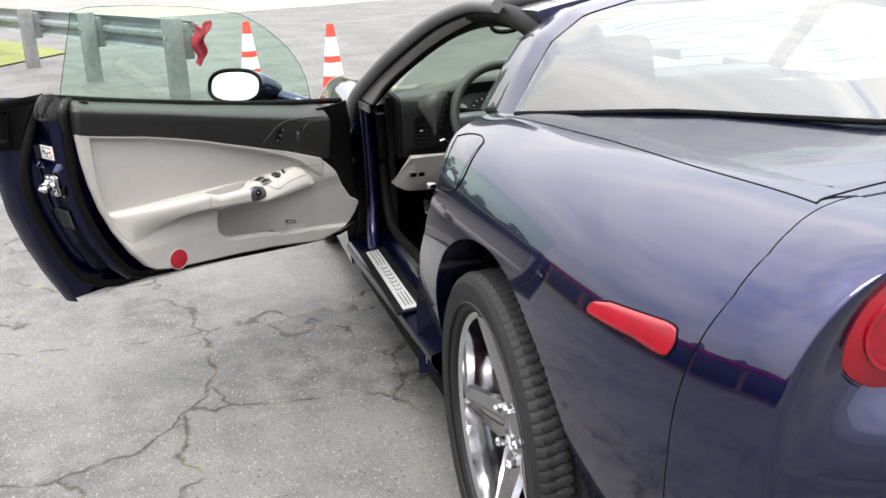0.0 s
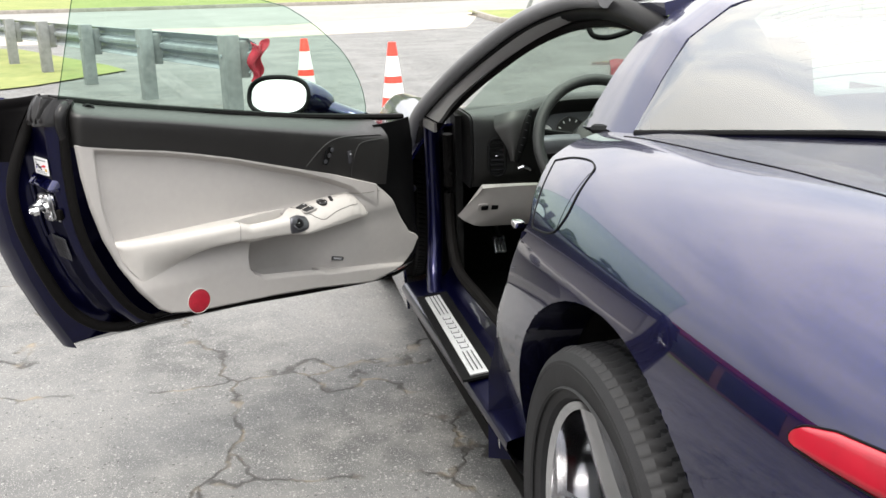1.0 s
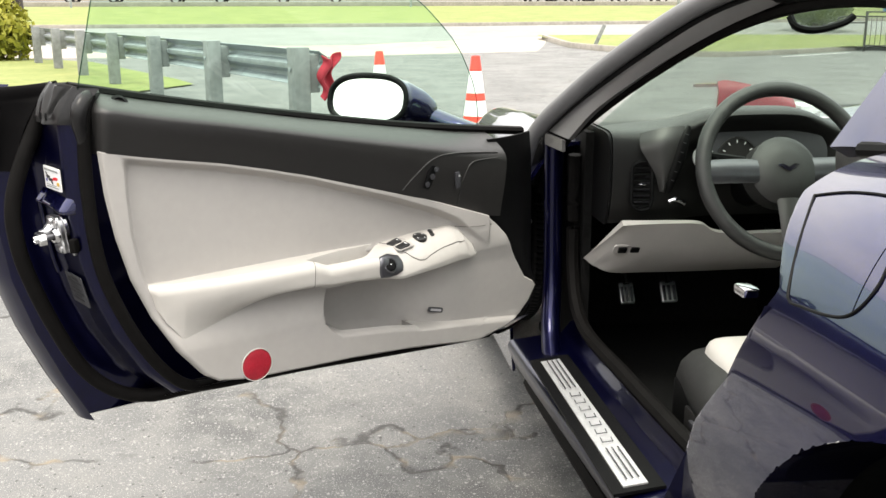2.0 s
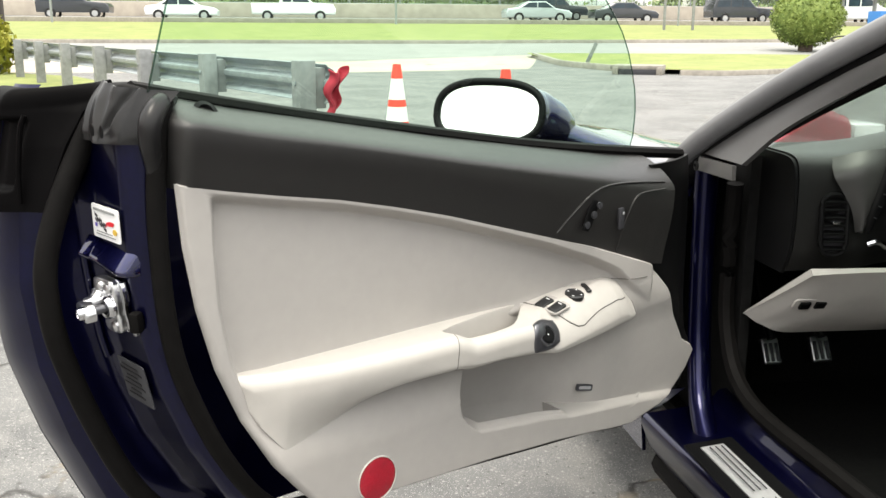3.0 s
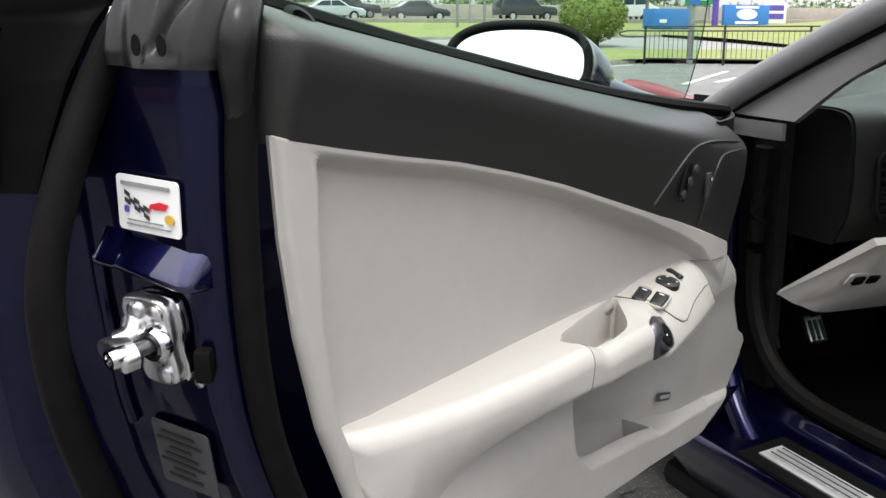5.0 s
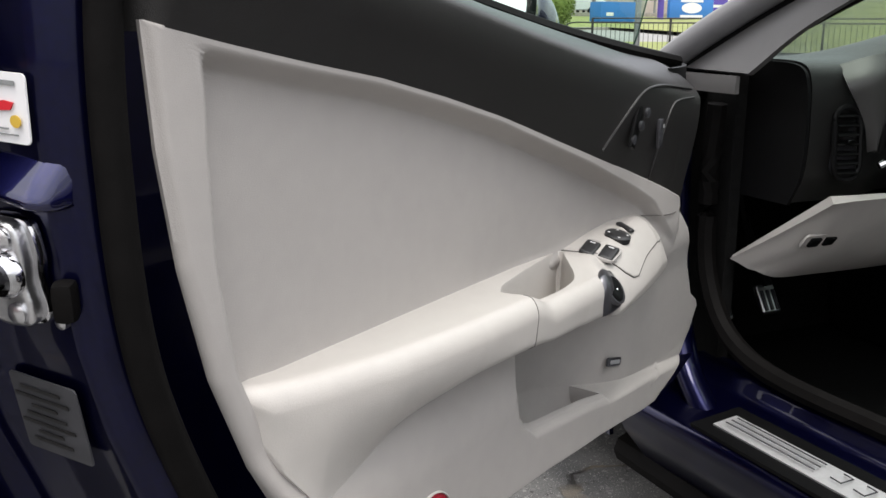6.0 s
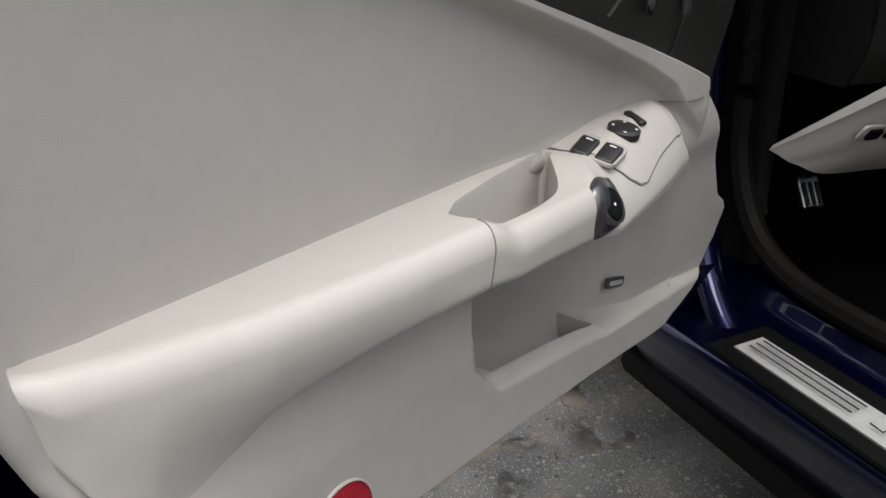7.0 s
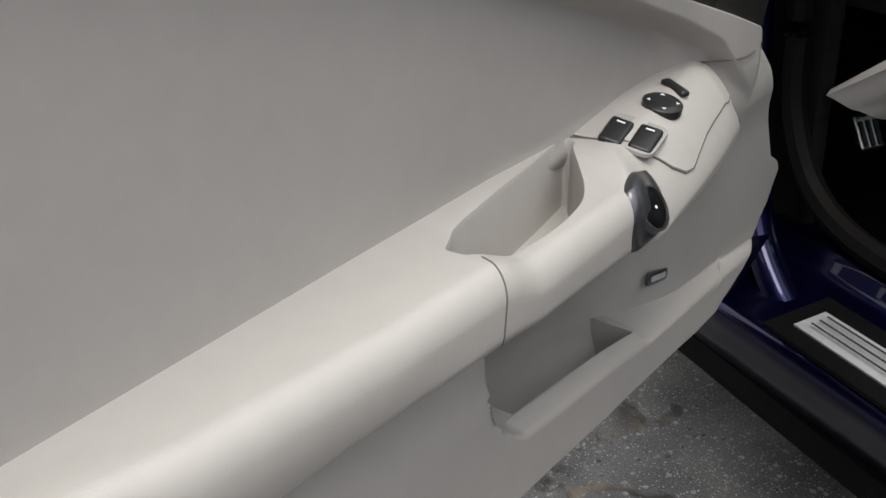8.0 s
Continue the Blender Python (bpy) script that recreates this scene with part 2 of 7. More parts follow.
    cells = n.new("ShaderNodeTexVoronoi")
    cells.feature = "DISTANCE_TO_EDGE"
    cells.inputs["Scale"].default_value = 1.6
    l.new(bend.outputs["Result"], cells.inputs["Vector"])
    crack = n.new("ShaderNodeMapRange")
    crack.inputs["From Min"].default_value, crack.inputs["From Max"].default_value = 0.002, 0.012
    l.new(cells.outputs["Distance"], crack.inputs["Value"])
    patchy = tex("Noise", 2.3, 3)
    only = n.new("ShaderNodeMath")
    only.operation = "MAXIMUM"
    l.new(crack.outputs["Result"], only.inputs[0])
    l.new(span(patchy.outputs["Fac"], 0.50, 0.56), only.inputs[1])
    sandy = blend(span(mid.outputs["Fac"], 0.48, 0.66), (0.03, 0.028, 0.026), (0.20, 0.165, 0.12))
    flip = n.new("ShaderNodeMath")
    flip.operation = "SUBTRACT"
    flip.inputs[0].default_value = 1.0
    l.new(only.outputs[0], flip.inputs[1])
    col = blend(flip.outputs[0], col, sandy)
    l.new(col, b.inputs["Base Color"])
    b.inputs["Roughness"].default_value, b.inputs["Specular IOR Level"].default_value = 0.62, 0.5
    height = n.new("ShaderNodeMath")
    height.operation = "MULTIPLY_ADD"
    height.inputs[1].default_value = 0.5
    l.new(fine.outputs["Fac"], height.inputs[0])
    l.new(only.outputs[0], height.inputs[2])
    bp = n.new("ShaderNodeBump")
    bp.inputs["Strength"].default_value, bp.inputs["Distance"].default_value = 0.6, 0.006
    l.new(height.outputs[0], bp.inputs["Height"])
    l.new(bp.outputs["Normal"], b.inputs["Normal"])
    return m


ASPHALT = asphalt()


# ---- building tools ----
def ip(x, xs, ys):
    return float(np.interp(x, xs, ys))


def soft_ip(x, xs, ys, w=0.007):
    """ip, averaged over a short stretch, so that its corners are rounded."""
    return sum(ip(x + d * w, xs, ys) for d in (-2, -1, 0, 1, 2)) / 5


def sm(a, b, x):
    """A smooth step from 0 at a to 1 at b."""
    t = min(1.0, max(0.0, (x - a) / (b - a)))
    return t * t * (3 - 2 * t)


def part(name, bm, material, parent=None, label="", smooth=True, angle=40):
    """Links a bmesh as one mesh object under a thing or a part."""
    bmesh.ops.remove_doubles(bm, verts=bm.verts, dist=1e-5)
    me = bpy.data.meshes.new(name)
    bm.to_mesh(me)
    bm.free()
    me.materials.append(material)
    if smooth:
        me.shade_smooth()
        me.set_sharp_from_angle(angle=radians(angle))
    ob = new(name, me)
    if parent is not None:
        ob.parent = parent
        ob.matrix_parent_inverse = parent.matrix_world.inverted() if parent.type != "EMPTY" else parent.matrix_basis.inverted()
    if label:
        tagged(ob, label)
    return ob


def thing(name, at, label, category, group="", kind=""):
    ob = new(name)
    ob.matrix_basis = Matrix.Translation(at)
    ob.empty_display_size = 0.1
    return tagged(ob, label, category, group, kind)


def sheet(f, nu, nv, thick=0.0, bm=None, close_u=False):
    """A surface f(s, t) over the unit square, thickened along its normal when thick is given."""
    bm = bm or bmesh.new()
    rows = [[bm.verts.new(f(i / (nu - 1) if not close_u else i / nu, j / (nv - 1))) for j in range(nv)] for i in range(nu)]
    faces = []
    for i in range(nu if close_u else nu - 1):
        for j in range(nv - 1):
            k = (i + 1) % nu
            try:
                faces.append(bm.faces.new((rows[i][j], rows[k][j], rows[k][j + 1], rows[i][j + 1])))
            except ValueError:
                pass
    if thick:
        bmesh.ops.recalc_face_normals(bm, faces=faces)
        bmesh.ops.solidify(bm, geom=faces, thickness=thick)
    bmesh.ops.recalc_face_normals(bm, faces=bm.faces)
    return bm


def spline(points, n):
    """n points along a smooth curve through the given ones (Catmull-Rom)."""
    p = [Vector(q) for q in points]
    p = [2 * p[0] - p[1], *p, 2 * p[-1] - p[-2]]
    out, m = [], len(p) - 3
    for i in range(n):
        s = min(i / (n - 1) * m, m - 1e-6)
        k, t = int(s), s - int(s)
        a, b, c, d = p[k], p[k + 1], p[k + 2], p[k + 3]
        out.append(0.5 * ((2 * b) + (c - a) * t + (2 * a - 5 * b + 4 * c - d) * t * t + (3 * b - a - 3 * c + d) * t ** 3))
    return out


def tube(points, r, seg=12, n=0, flat=1.0, up=(0, 0, 1), bm=None, cap=True):
    """A tube along the points; r may be a number or a function of the way 0..1; flat squashes it along up."""
    bm = bm or bmesh.new()
    pts = spline(points, n) if n else [Vector(p) for p in points]
    rings, up = [], Vector(up)
    for i, p in enumerate(pts):
        d = (pts[min(i + 1, len(pts) - 1)] - pts[max(i - 1, 0)]).normalized()
        a = d.cross(up)
        a = a.normalized() if a.length > 1e-4 else d.orthogonal().normalized()
        b = a.cross(d)
        rr = r(i / (len(pts) - 1)) if callable(r) else r
        rings.append([bm.verts.new(p + rr * (math.cos(2 * math.pi * k / seg) * a + flat * math.sin(2 * math.pi * k / seg) * b)) for k in range(seg)])
    for x, y in zip(rings, rings[1:]):
        for k in range(seg):
            bm.faces.new((x[k], x[(k + 1) % seg], y[(k + 1) % seg], y[k]))
    if cap:
        bm.faces.new(rings[0][::-1])
        bm.faces.new(rings[-1])
    bmesh.ops.recalc_face_normals(bm, faces=bm.faces)
    return bm


def box(size, m=None, bevel=0.0, bm=None, seg=2):
    """A box of that size about the origin of m, with rounded edges."""
    new_bm = bmesh.new()
    bmesh.ops.create_cube(new_bm, size=1.0, matrix=Matrix.Diagonal((*size, 1)))
    if bevel:
        bmesh.ops.bevel(new_bm, geom=new_bm.edges[:], offset=bevel, segments=seg, affect="EDGES", profile=0.6)
    if m is not None:
        new_bm.transform(m)
    if bm is None:
        return new_bm
    me = bpy.data.meshes.new("tmp")
    new_bm.to_mesh(me)
    new_bm.free()
    bm.from_mesh(me)
    bpy.data.meshes.remove(me)
    return bm


def plate(outline, depth, m=None, bevel=0.0, seg=2):
    """A flat outline in x, y, made depth thick along -z, with its upper rim rounded."""
    bm = bmesh.new()
    vs = [bm.verts.new((x, y, 0)) for x, y in outline]
    f = bm.faces.new(vs)
    f.normal_update()
    if f.normal.z < 0:
        f.normal_flip()
    ext = bmesh.ops.extrude_face_region(bm, geom=[f])
    low = [v for v in ext["geom"] if isinstance(v, bmesh.types.BMVert)]
    for v in vs:
        v.co.z -= depth
    bmesh.ops.recalc_face_normals(bm, faces=bm.faces)
    if bevel:
        rim = [e for e in bm.edges if all(v.co.z > -1e-6 for v in e.verts)]
        bmesh.ops.bevel(bm, geom=rim, offset=bevel, segments=seg, affect="EDGES", profile=0.6)
    if m is not None:
        bm.transform(m)
    return bm


def lathe(profile, seg=32, m=None):
    """Turns (radius, z) points about z."""
    bm = bmesh.new()
    rings = []
    for r, z in profile:
        rings.append([bm.verts.new((r * math.cos(2 * math.pi * k / seg), r * math.sin(2 * math.pi * k / seg), z)) for k in range(seg)])
    for x, y in zip(rings, rings[1:]):
        for k in range(seg):
            bm.faces.new((x[k], x[(k + 1) % seg], y[(k + 1) % seg], y[k]))
    bmesh.ops.remove_doubles(bm, verts=bm.verts, dist=1e-6)
    bmesh.ops.recalc_face_normals(bm, faces=bm.faces)
    if m is not None:
        bm.transform(m)
    return bm


def round_rect(w, h, r, n=5, cx=0.0, cy=0.0):
    out = []
    for sx, sy, a0 in ((1, 1, 0), (-1, 1, 90), (-1, -1, 180), (1, -1, 270)):
        for k in range(n):
            a = radians(a0 + 90 * k / (n - 1))
            out.append((cx + sx * (w / 2 - r) + r * math.cos(a), cy + sy * (h / 2 - r) + r * math.sin(a)))
    return out

# ---- the ground and the far side of the road ----
def gh(x, y):
    """Height of the land: a level lot, then a gentle rise towards the motorway."""
    return 0.04 * max(0.0, y - 28.0) - 0.04 * max(0.0, y - 80.0)


def land(name, material, label, f, nu, nv, lift, kind="structure", category="ground"):
    ob = part(name, sheet(lambda s, t: (lambda p: (p[0], p[1], gh(*p) + lift))(f(s, t)), nu, nv), material)
    return tagged(ob, label, category, kind=kind)


def strip(pts_a, pts_b):
    """Lies between two lines of x, y points."""
    def f(s, t):
        n = len(pts_a) - 1
        k = min(int(s * n), n - 1)
        q = s * n - k
        a = [pts_a[k][i] * (1 - q) + pts_a[k + 1][i] * q for i in (0, 1)]
        b = [pts_b[k][i] * (1 - q) + pts_b[k + 1][i] * q for i in (0, 1)]
        return a[0] * (1 - t) + b[0] * t, a[1] * (1 - t) + b[1] * t
    return f


def far_line(s):
    return math.copysign(abs(s) ** 3 * 1500 + abs(s) * 60, s)


land("ground", ASPHALT, "cracked grey asphalt of the parking lot", lambda s, t: (far_line(2 * s - 1), far_line(2 * t - 1)), 81, 401, 0.0)
land("road", ROAD, "pale worn asphalt street beside the grass", strip([(-60, 31.5), (-1, 29.5), (7, 33), (20, 31), (45, 28), (70, 24)], [(-60, 40.0), (-5, 39.5), (10, 40.5), (30, 43), (45, 44), (70, 44)]), 26, 12, 0.006, category="road")
land("apron", CONCRETE, "pale concrete apron at the lot entrance", strip([(-14, 24.0), (-1.2, 23.2), (4.5, 25.5)], [(-14, 31.0), (-1, 29.3), (6.8, 33.5)]), 12, 8, 0.004, category="pavement")
land("verge", GRASS, "strip of mown grass below the motorway", strip([(-60, 40.0), (-5, 39.5), (10, 40.5), (30, 43), (45, 44), (70, 44)], [(-60, 60), (-5, 60), (10, 60), (30, 60), (45, 60), (70, 60)]), 26, 24, 0.12, category="grass")
land("lawn", GRASS, "mown lawn with a kerb beside the lot", strip([(5.9, 31.6), (6.75, 22.6), (8.6, 21.7), (13.2, 24.4), (24, 17), (40, 6)], [(6.0, 32.0), (12, 31.8), (20, 30.8), (30, 29.8), (45, 27.5), (60, 22)]), 52, 40, 0.12, category="grass")
land("lawn_patch", GRASS, "patch of lawn under the guard rail", strip([(-30, 7), (-6.2, 11.2), (-4.4, 12.1), (-3.3, 14.5), (-6.5, 21.5)], [(-30, 24), (-20, 24), (-15, 24), (-12, 24), (-9, 24)]), 20, 14, 0.02, category="grass")
land("motorway", ROAD, "pale motorway carriageway with passing cars", strip([(-120, 60), (120, 60)], [(-120, 74), (120, 74)]), 30, 6, 0.01, category="road")
land("far_grass", GRASS, "rough grass and trees behind the motorway", strip([(-400, 77), (400, 77)], [(-400, 500), (400, 500)]), 20, 12, 0.02, category="grass")


def kerb(name, pts, label, h=0.14, w=0.16):
    bm = bmesh.new()
    line = spline([(x, y, 0) for x, y in pts], 40)
    rings = []
    for i, p in enumerate(line):
        d = (line[min(i + 1, 39)] - line[max(i - 1, 0)]).normalized()
        s = Vector((d.y, -d.x, 0)) * w / 2
        z = gh(p.x, p.y)
        rings.append([bm.verts.new((q.x, q.y, z + e)) for q, e in ((p - s, -0.05), (p - s, h), (p - s * 0.8, h + 0.02), (p + s * 0.7, h + 0.02), (p + s, h - 0.01), (p + s, -0.05))])
    for a, b in zip(rings, rings[1:]):
        for k in range(5):
            bm.faces.new((a[k], a[k + 1], b[k + 1], b[k]))
    bm.faces.new(rings[0])
    bm.faces.new(rings[-1][::-1])
    bmesh.ops.recalc_face_normals(bm, faces=bm.faces)
    return tagged(part(name, bm, KERB), label, "kerb", kind="structure")


kerb("kerb_1", [(6.1, 31.5), (6.1, 28), (6.4, 25), (6.7, 23.1)], "weathered concrete kerb of the lawn")
kerb("kerb_2", [(7.4, 21.9), (8.6, 21.7), (11, 23.0), (13.2, 24.4)], "low concrete edge of the lawn", 0.10)
kerb("kerb_3", [(-60, 39.9), (-5, 39.4), (10, 40.4), (30, 42.9), (45, 43.9)], "long concrete kerb along the grass verge", 0.13)


# ---- the sports car ----
CAR = thing("sports_car", (0, 0, 0), "dark blue two-seat sports car with its driver's door open", "car")
UX, UY, NX, NY, PX, PY = -0.8395, -0.5433, 0.5433, -0.8395, -0.891, 1.466


def D(u, n, z):
    """A place in the open door: u along it from its hinge end, n towards the cabin, z up."""
    return Vector((PX + u * UX + n * NX, PY + u * UY + n * NY, z))


def DM(u, n, z, face="n", spin=0.0):
    """A pose in the door whose own z points out of the trim (n), up (z), or out of the shut face (u)."""
    ax_u, ax_n, ax_z = Vector((UX, UY, 0)), Vector((NX, NY, 0)), Vector((0, 0, 1))
    cols = {"n": (-ax_u, ax_z, ax_n), "z": (ax_u, ax_n, ax_z), "u": (ax_n, ax_z, ax_u)}[face]
    m = Matrix((cols[0], cols[1], cols[2])).transposed().to_4x4()
    m.translation = D(u, n, z)
    return m @ Matrix.Rotation(radians(spin), 4, "Z")


# the right and left outline of the light trim by height, and its top line
TR_Z = [0.392, 0.396, 0.404, 0.412, 0.425, 0.452, 0.485, 0.497, 0.512, 0.56, 0.623, 0.65, 0.674, 0.726, 0.776, 0.807, 0.831, 0.85, 0.863, 0.876, 0.887]
TR_U = [0.17, 0.13, 0.10, 0.07, 0.042, 0.012, -0.006, 0.004, 0.032, 0.065, 0.104, 0.13, 0.16, 0.312, 0.484, 0.59, 0.685, 0.77, 0.847, 0.917, 0.970]
TL_Z = [0.392, 0.40, 0.41, 0.425, 0.439, 0.447, 0.452, 0.458, 0.466, 0.485, 0.533, 0.602, 0.672, 0.746, 0.816, 0.887]
TL_U = [0.18, 0.235, 0.29, 0.385, 0.52, 0.64, 0.71, 0.765, 0.80, 0.83, 0.869, 0.909, 0.938, 0.957, 0.968, 0.973]


def trim_top(u):
    return ip(u, TR_U[12:], TR_Z[12:])


def wall_u(z):
    """Rear wall of the map pocket by height."""
    return soft_ip(z, [0.49, 0.505, 0.514, 0.528, 0.551, 0.576, 0.596, 0.63], [0.540, 0.557, 0.568, 0.577, 0.579, 0.571, 0.560, 0.548], 0.003)


def crease_z(u):
    """Height of the line where the lower lip of the trim turns back to the recessed face."""
    return soft_ip(u, [0.0, 0.10, 0.20, 0.284, 0.345, 0.362, 0.41, 0.48, 0.528, 0.56], [0.415, 0.43, 0.446, 0.458, 0.468, 0.471, 0.482, 0.492, 0.498, 0.503], 0.012)


def foot_z(u):
    return ip(u, [0.0, 0.05, 0.1, 0.18, 0.235, 0.29, 0.385, 0.52, 0.64, 0.71, 0.765, 0.80], [0.44, 0.418, 0.404, 0.393, 0.40, 0.41, 0.425, 0.439, 0.447, 0.452, 0.458, 0.466])


CREASE_ROW, POCKET_U = 0.472, 0.362


def trim_n(u, z):
    """Depth of the light door trim."""
    left, right = ip(z, TL_Z, TL_U), ip(z, TR_Z, TR_U)
    n = 0.0
    top = trim_top(u) - z if u > 0.16 else 0.2
    lip = ip(u, [0.16, 0.2, 0.25, 0.3, 0.4, 0.6, 0.95], [0.06, 0.045, 0.022, 0.016, 0.009, 0.006, 0.006])
    band = 0.015 + 0.018 * sm(0.66, 0.88, z)
    if z > 0.6:
        well = sm(lip - 0.001, lip + 0.013, top) * sm(band + 0.002, band + 0.015, left - u) * sm(0.6, 0.66, z)
        n -= well * ip(u, [0.2, 0.3, 0.6, 0.95], [0.010, 0.026, 0.020, 0.018])
    # the recessed face above the crease, and the ledge and lip below it
    v = z - crease_z(u)
    ahead = sm(wall_u(z) + 0.006, wall_u(z), u)
    n += 0.014 * sm(0.36, 0.20, u) * sm(0.56, 0.65, z)
    face = ip(z, [0.44, 0.50, 0.60, 0.66], [-0.010, -0.005, 0.002, 0.0])
    hollow = face - 0.048 * sm(0.24, 0.46, u) * sm(0.645, 0.60, z)
    low_n = hollow
    if v < 1e-5:
        lower = soft_ip(u, [0.0, 0.12, 0.30, 0.42], [-0.004, 0.0, 0.010, 0.0168], 0.03)
        deep = face - 0.048 * sm(0.24, 0.46, u)
        edge_n = deep + (0.003 - deep) * sm(POCKET_U - 0.016, POCKET_U - 0.001, u)
        low_n = lower + (edge_n - lower) * min(1.0, max(0.0, (v + 0.012) / 0.012)) ** 2
        low_n -= 0.0011 * math.exp(-((v + 0.0042) / 0.0011) ** 2) * sm(0.33, 0.37, u)
    if z > 0.645:
        low_n = 0.0
    back = 0.017 * sm(0.62, 0.53, z)
    n += ahead * low_n * sm(0.66, 0.645, z) + (1 - ahead) * back
    edge = min(left - u, u - right)
    low = z - foot_z(u) if u < 0.80 else 1.0
    n -= 0.006 * (1 - sm(0.0, 0.008, edge)) ** 2 + 0.010 * (1 - sm(0.0, 0.008, low)) ** 2
    return n


def trim_rows():
    parts = ((0.392, 0.456, 40), (0.457, 0.4714, 22), (CREASE_ROW, 0.4728, 2), (0.474, 0.53, 52), (0.532, 0.60, 28), (0.602, 0.70, 40), (0.703, 0.887, 62))
    return [z for a, b, k in parts for z in np.linspace(a, b, k)]


def light_trim():
    """The moulded trim; its grid bends along the crease and the pocket's wall, and the pocket hangs down behind the lip."""
    bm = bmesh.new()
    zs, cols, turn, rows, flat = trim_rows(), 250, 165, [], []
    for z in zs:
        a, b = ip(z, TR_Z, TR_U), ip(z, TL_Z, TL_U)
        mid = a + (b - a) * 0.62
        mid += (wall_u(z) - mid) * sm(0.57, 0.72, b) * sm(0.72, 0.64, z)
        row, places = [bm.verts.new(D(a, -0.02, z))], [None]
        for i in range(cols):
            u = a + (mid - a) * i / turn if i <= turn else mid + (b - mid) * (i - turn) / (cols - 1 - turn)
            pull = sm(0.12, 0.2, u) * sm(0.66, 0.575, u) * (sm(min(foot_z(u), 0.46), CREASE_ROW, z) if z < CREASE_ROW else sm(0.58, 0.4728, z))
            zz = z + (crease_z(max(u, 0.2)) - CREASE_ROW) * pull
            places.append((u, trim_n(u, zz + (2e-5 if z > CREASE_ROW else -2e-5)), zz))
            row.append(bm.verts.new(D(*places[-1])))
        row.append(bm.verts.new(D(b - 0.001, -0.010, z)))
        rows.append(row)
        flat.append(places + [None])
    sill = zs.index(CREASE_ROW)
    for r, (r0, r1) in enumerate(zip(rows, rows[1:])):
        last = None
        for i in range(cols + 1):
            here = []
            if r == sill:
                for k in (i, i + 1):
                    f, g = flat[r][k], flat[r + 1][k]
                    if f and k <= turn + 1 and f[0] > POCKET_U and f[1] - g[1] > 0.004:
                        gap = f[1] - g[1]
                        drop = min(0.045, 1.2 * gap)
                        here.append([r0[k]] + [D(f[0], f[1] - gap * c, f[2] - drop * d) for c, d in ((0.03, 0.05), (0.10, 0.5), (0.25, 0.92), (0.45, 1.0), (0.80, 0.85), (0.97, 0.3))] + [r1[k]])
            if len(here) == 2:
                if last is None:
                    last = [here[0][0]] + [bm.verts.new(p) for p in here[0][1:-1]] + [here[0][-1]]
                    bm.faces.new(last)
                nxt = [here[1][0]] + [bm.verts.new(p) for p in here[1][1:-1]] + [here[1][-1]]
                for k in range(7):
                    bm.faces.new((last[k], nxt[k], nxt[k + 1], last[k + 1]))
                last = nxt
                continue
            if last is not None:
                bm.faces.new(last[::-1])
                last = None
            bm.faces.new((r0[i], r0[i + 1], r1[i + 1], r1[i]))
    bmesh.ops.recalc_face_normals(bm, faces=bm.faces)
    return bm


# outer skin, shut face and seals of the door
OUT_Z = [0.384, 0.47, 0.569, 0.667, 0.766, 0.862, 0.925, 0.977, 0.992]
OUT_U = [0.985, 1.027, 1.067, 1.096, 1.108, 1.10, 1.087, 1.076, 1.055]
IN_Z = [0.40, 0.435, 0.495, 0.575, 0.647, 0.705, 0.784, 0.859, 0.931, 0.975]
IN_U = [0.79, 0.825, 0.885, 0.931, 0.959, 0.974, 0.984, 0.988, 0.988, 0.98]


def shut_u(n, z):
    """How far along the door its shut face lies, by depth and height."""
    uo, ui = ip(max(z, 0.384), OUT_Z, OUT_U) - 0.016, ip(z, IN_Z, IN_U)
    return ip(n, [-0.155, -0.150, -0.118, -0.09, -0.037, -0.027, -0.02], [uo, uo - 0.004, ui + 0.048, ui + 0.037, ui + 0.030, ui + 0.020, ui])


def door_shell():
    """The painted outer skin with its folded rim, the shut face and the underside."""
    bm = bmesh.new()

    def outer(s, t):
        z = 0.384 + (0.985 - 0.384) * t
        rear = ip(z, OUT_Z, OUT_U)
        u = 0.05 + (rear - 0.05) * s
        bottom, top = 0.335 + 0.049 * s, ip(u, [0.0, 0.118, 0.382, 0.744, 0.985, 1.1], [0.80, 0.815, 0.85, 0.91, 0.97, 0.985])
        zz = bottom + (top - bottom) * t
        return D(u, -0.19 - 0.03 * math.sin(math.pi * t) - 0.02 * math.sin(math.pi * s), zz)
    sheet(outer, 40, 40, 0.0, bm)

    def rim(s, t):
        z = 0.384 + (0.985 - 0.384) * s
        return D(ip(z, OUT_Z, OUT_U) - 0.016 * t * t, -0.19 + 0.035 * t - (0.03 * math.sin(math.pi * (z - 0.33) / 0.655)) * (1 - t), z)
    sheet(rim, 40, 6, 0.0, bm)

    def shut(s, t):
        n = -0.155 + 0.135 * t
        foot = 0.386 + 0.078 * (n + 0.19) / 0.193
        z = foot + (0.934 - foot) * s
        return D(shut_u(n, z), n, z)
    sheet(shut, 60, 40, 0.0, bm)

    def under(s, t):
        u = 0.985 * s + 0.03 * (1 - s)
        zo, zi = 0.335 + 0.05 * s, ip(u, [0.0, 0.1, 0.235, 0.385, 0.52, 0.64, 0.79], [0.43, 0.406, 0.402, 0.427, 0.441, 0.449, 0.462])
        ui = min(u, 0.80 + (u - 0.80) * 0.1) if u > 0.80 else u
        return D(u + (ui - u) * t, -0.19 + 0.193 * t, zo + (zi - zo) * t)
    sheet(under, 40, 8, 0.0, bm)
    bmesh.ops.recalc_face_normals(bm, faces=bm.faces)
    return bm


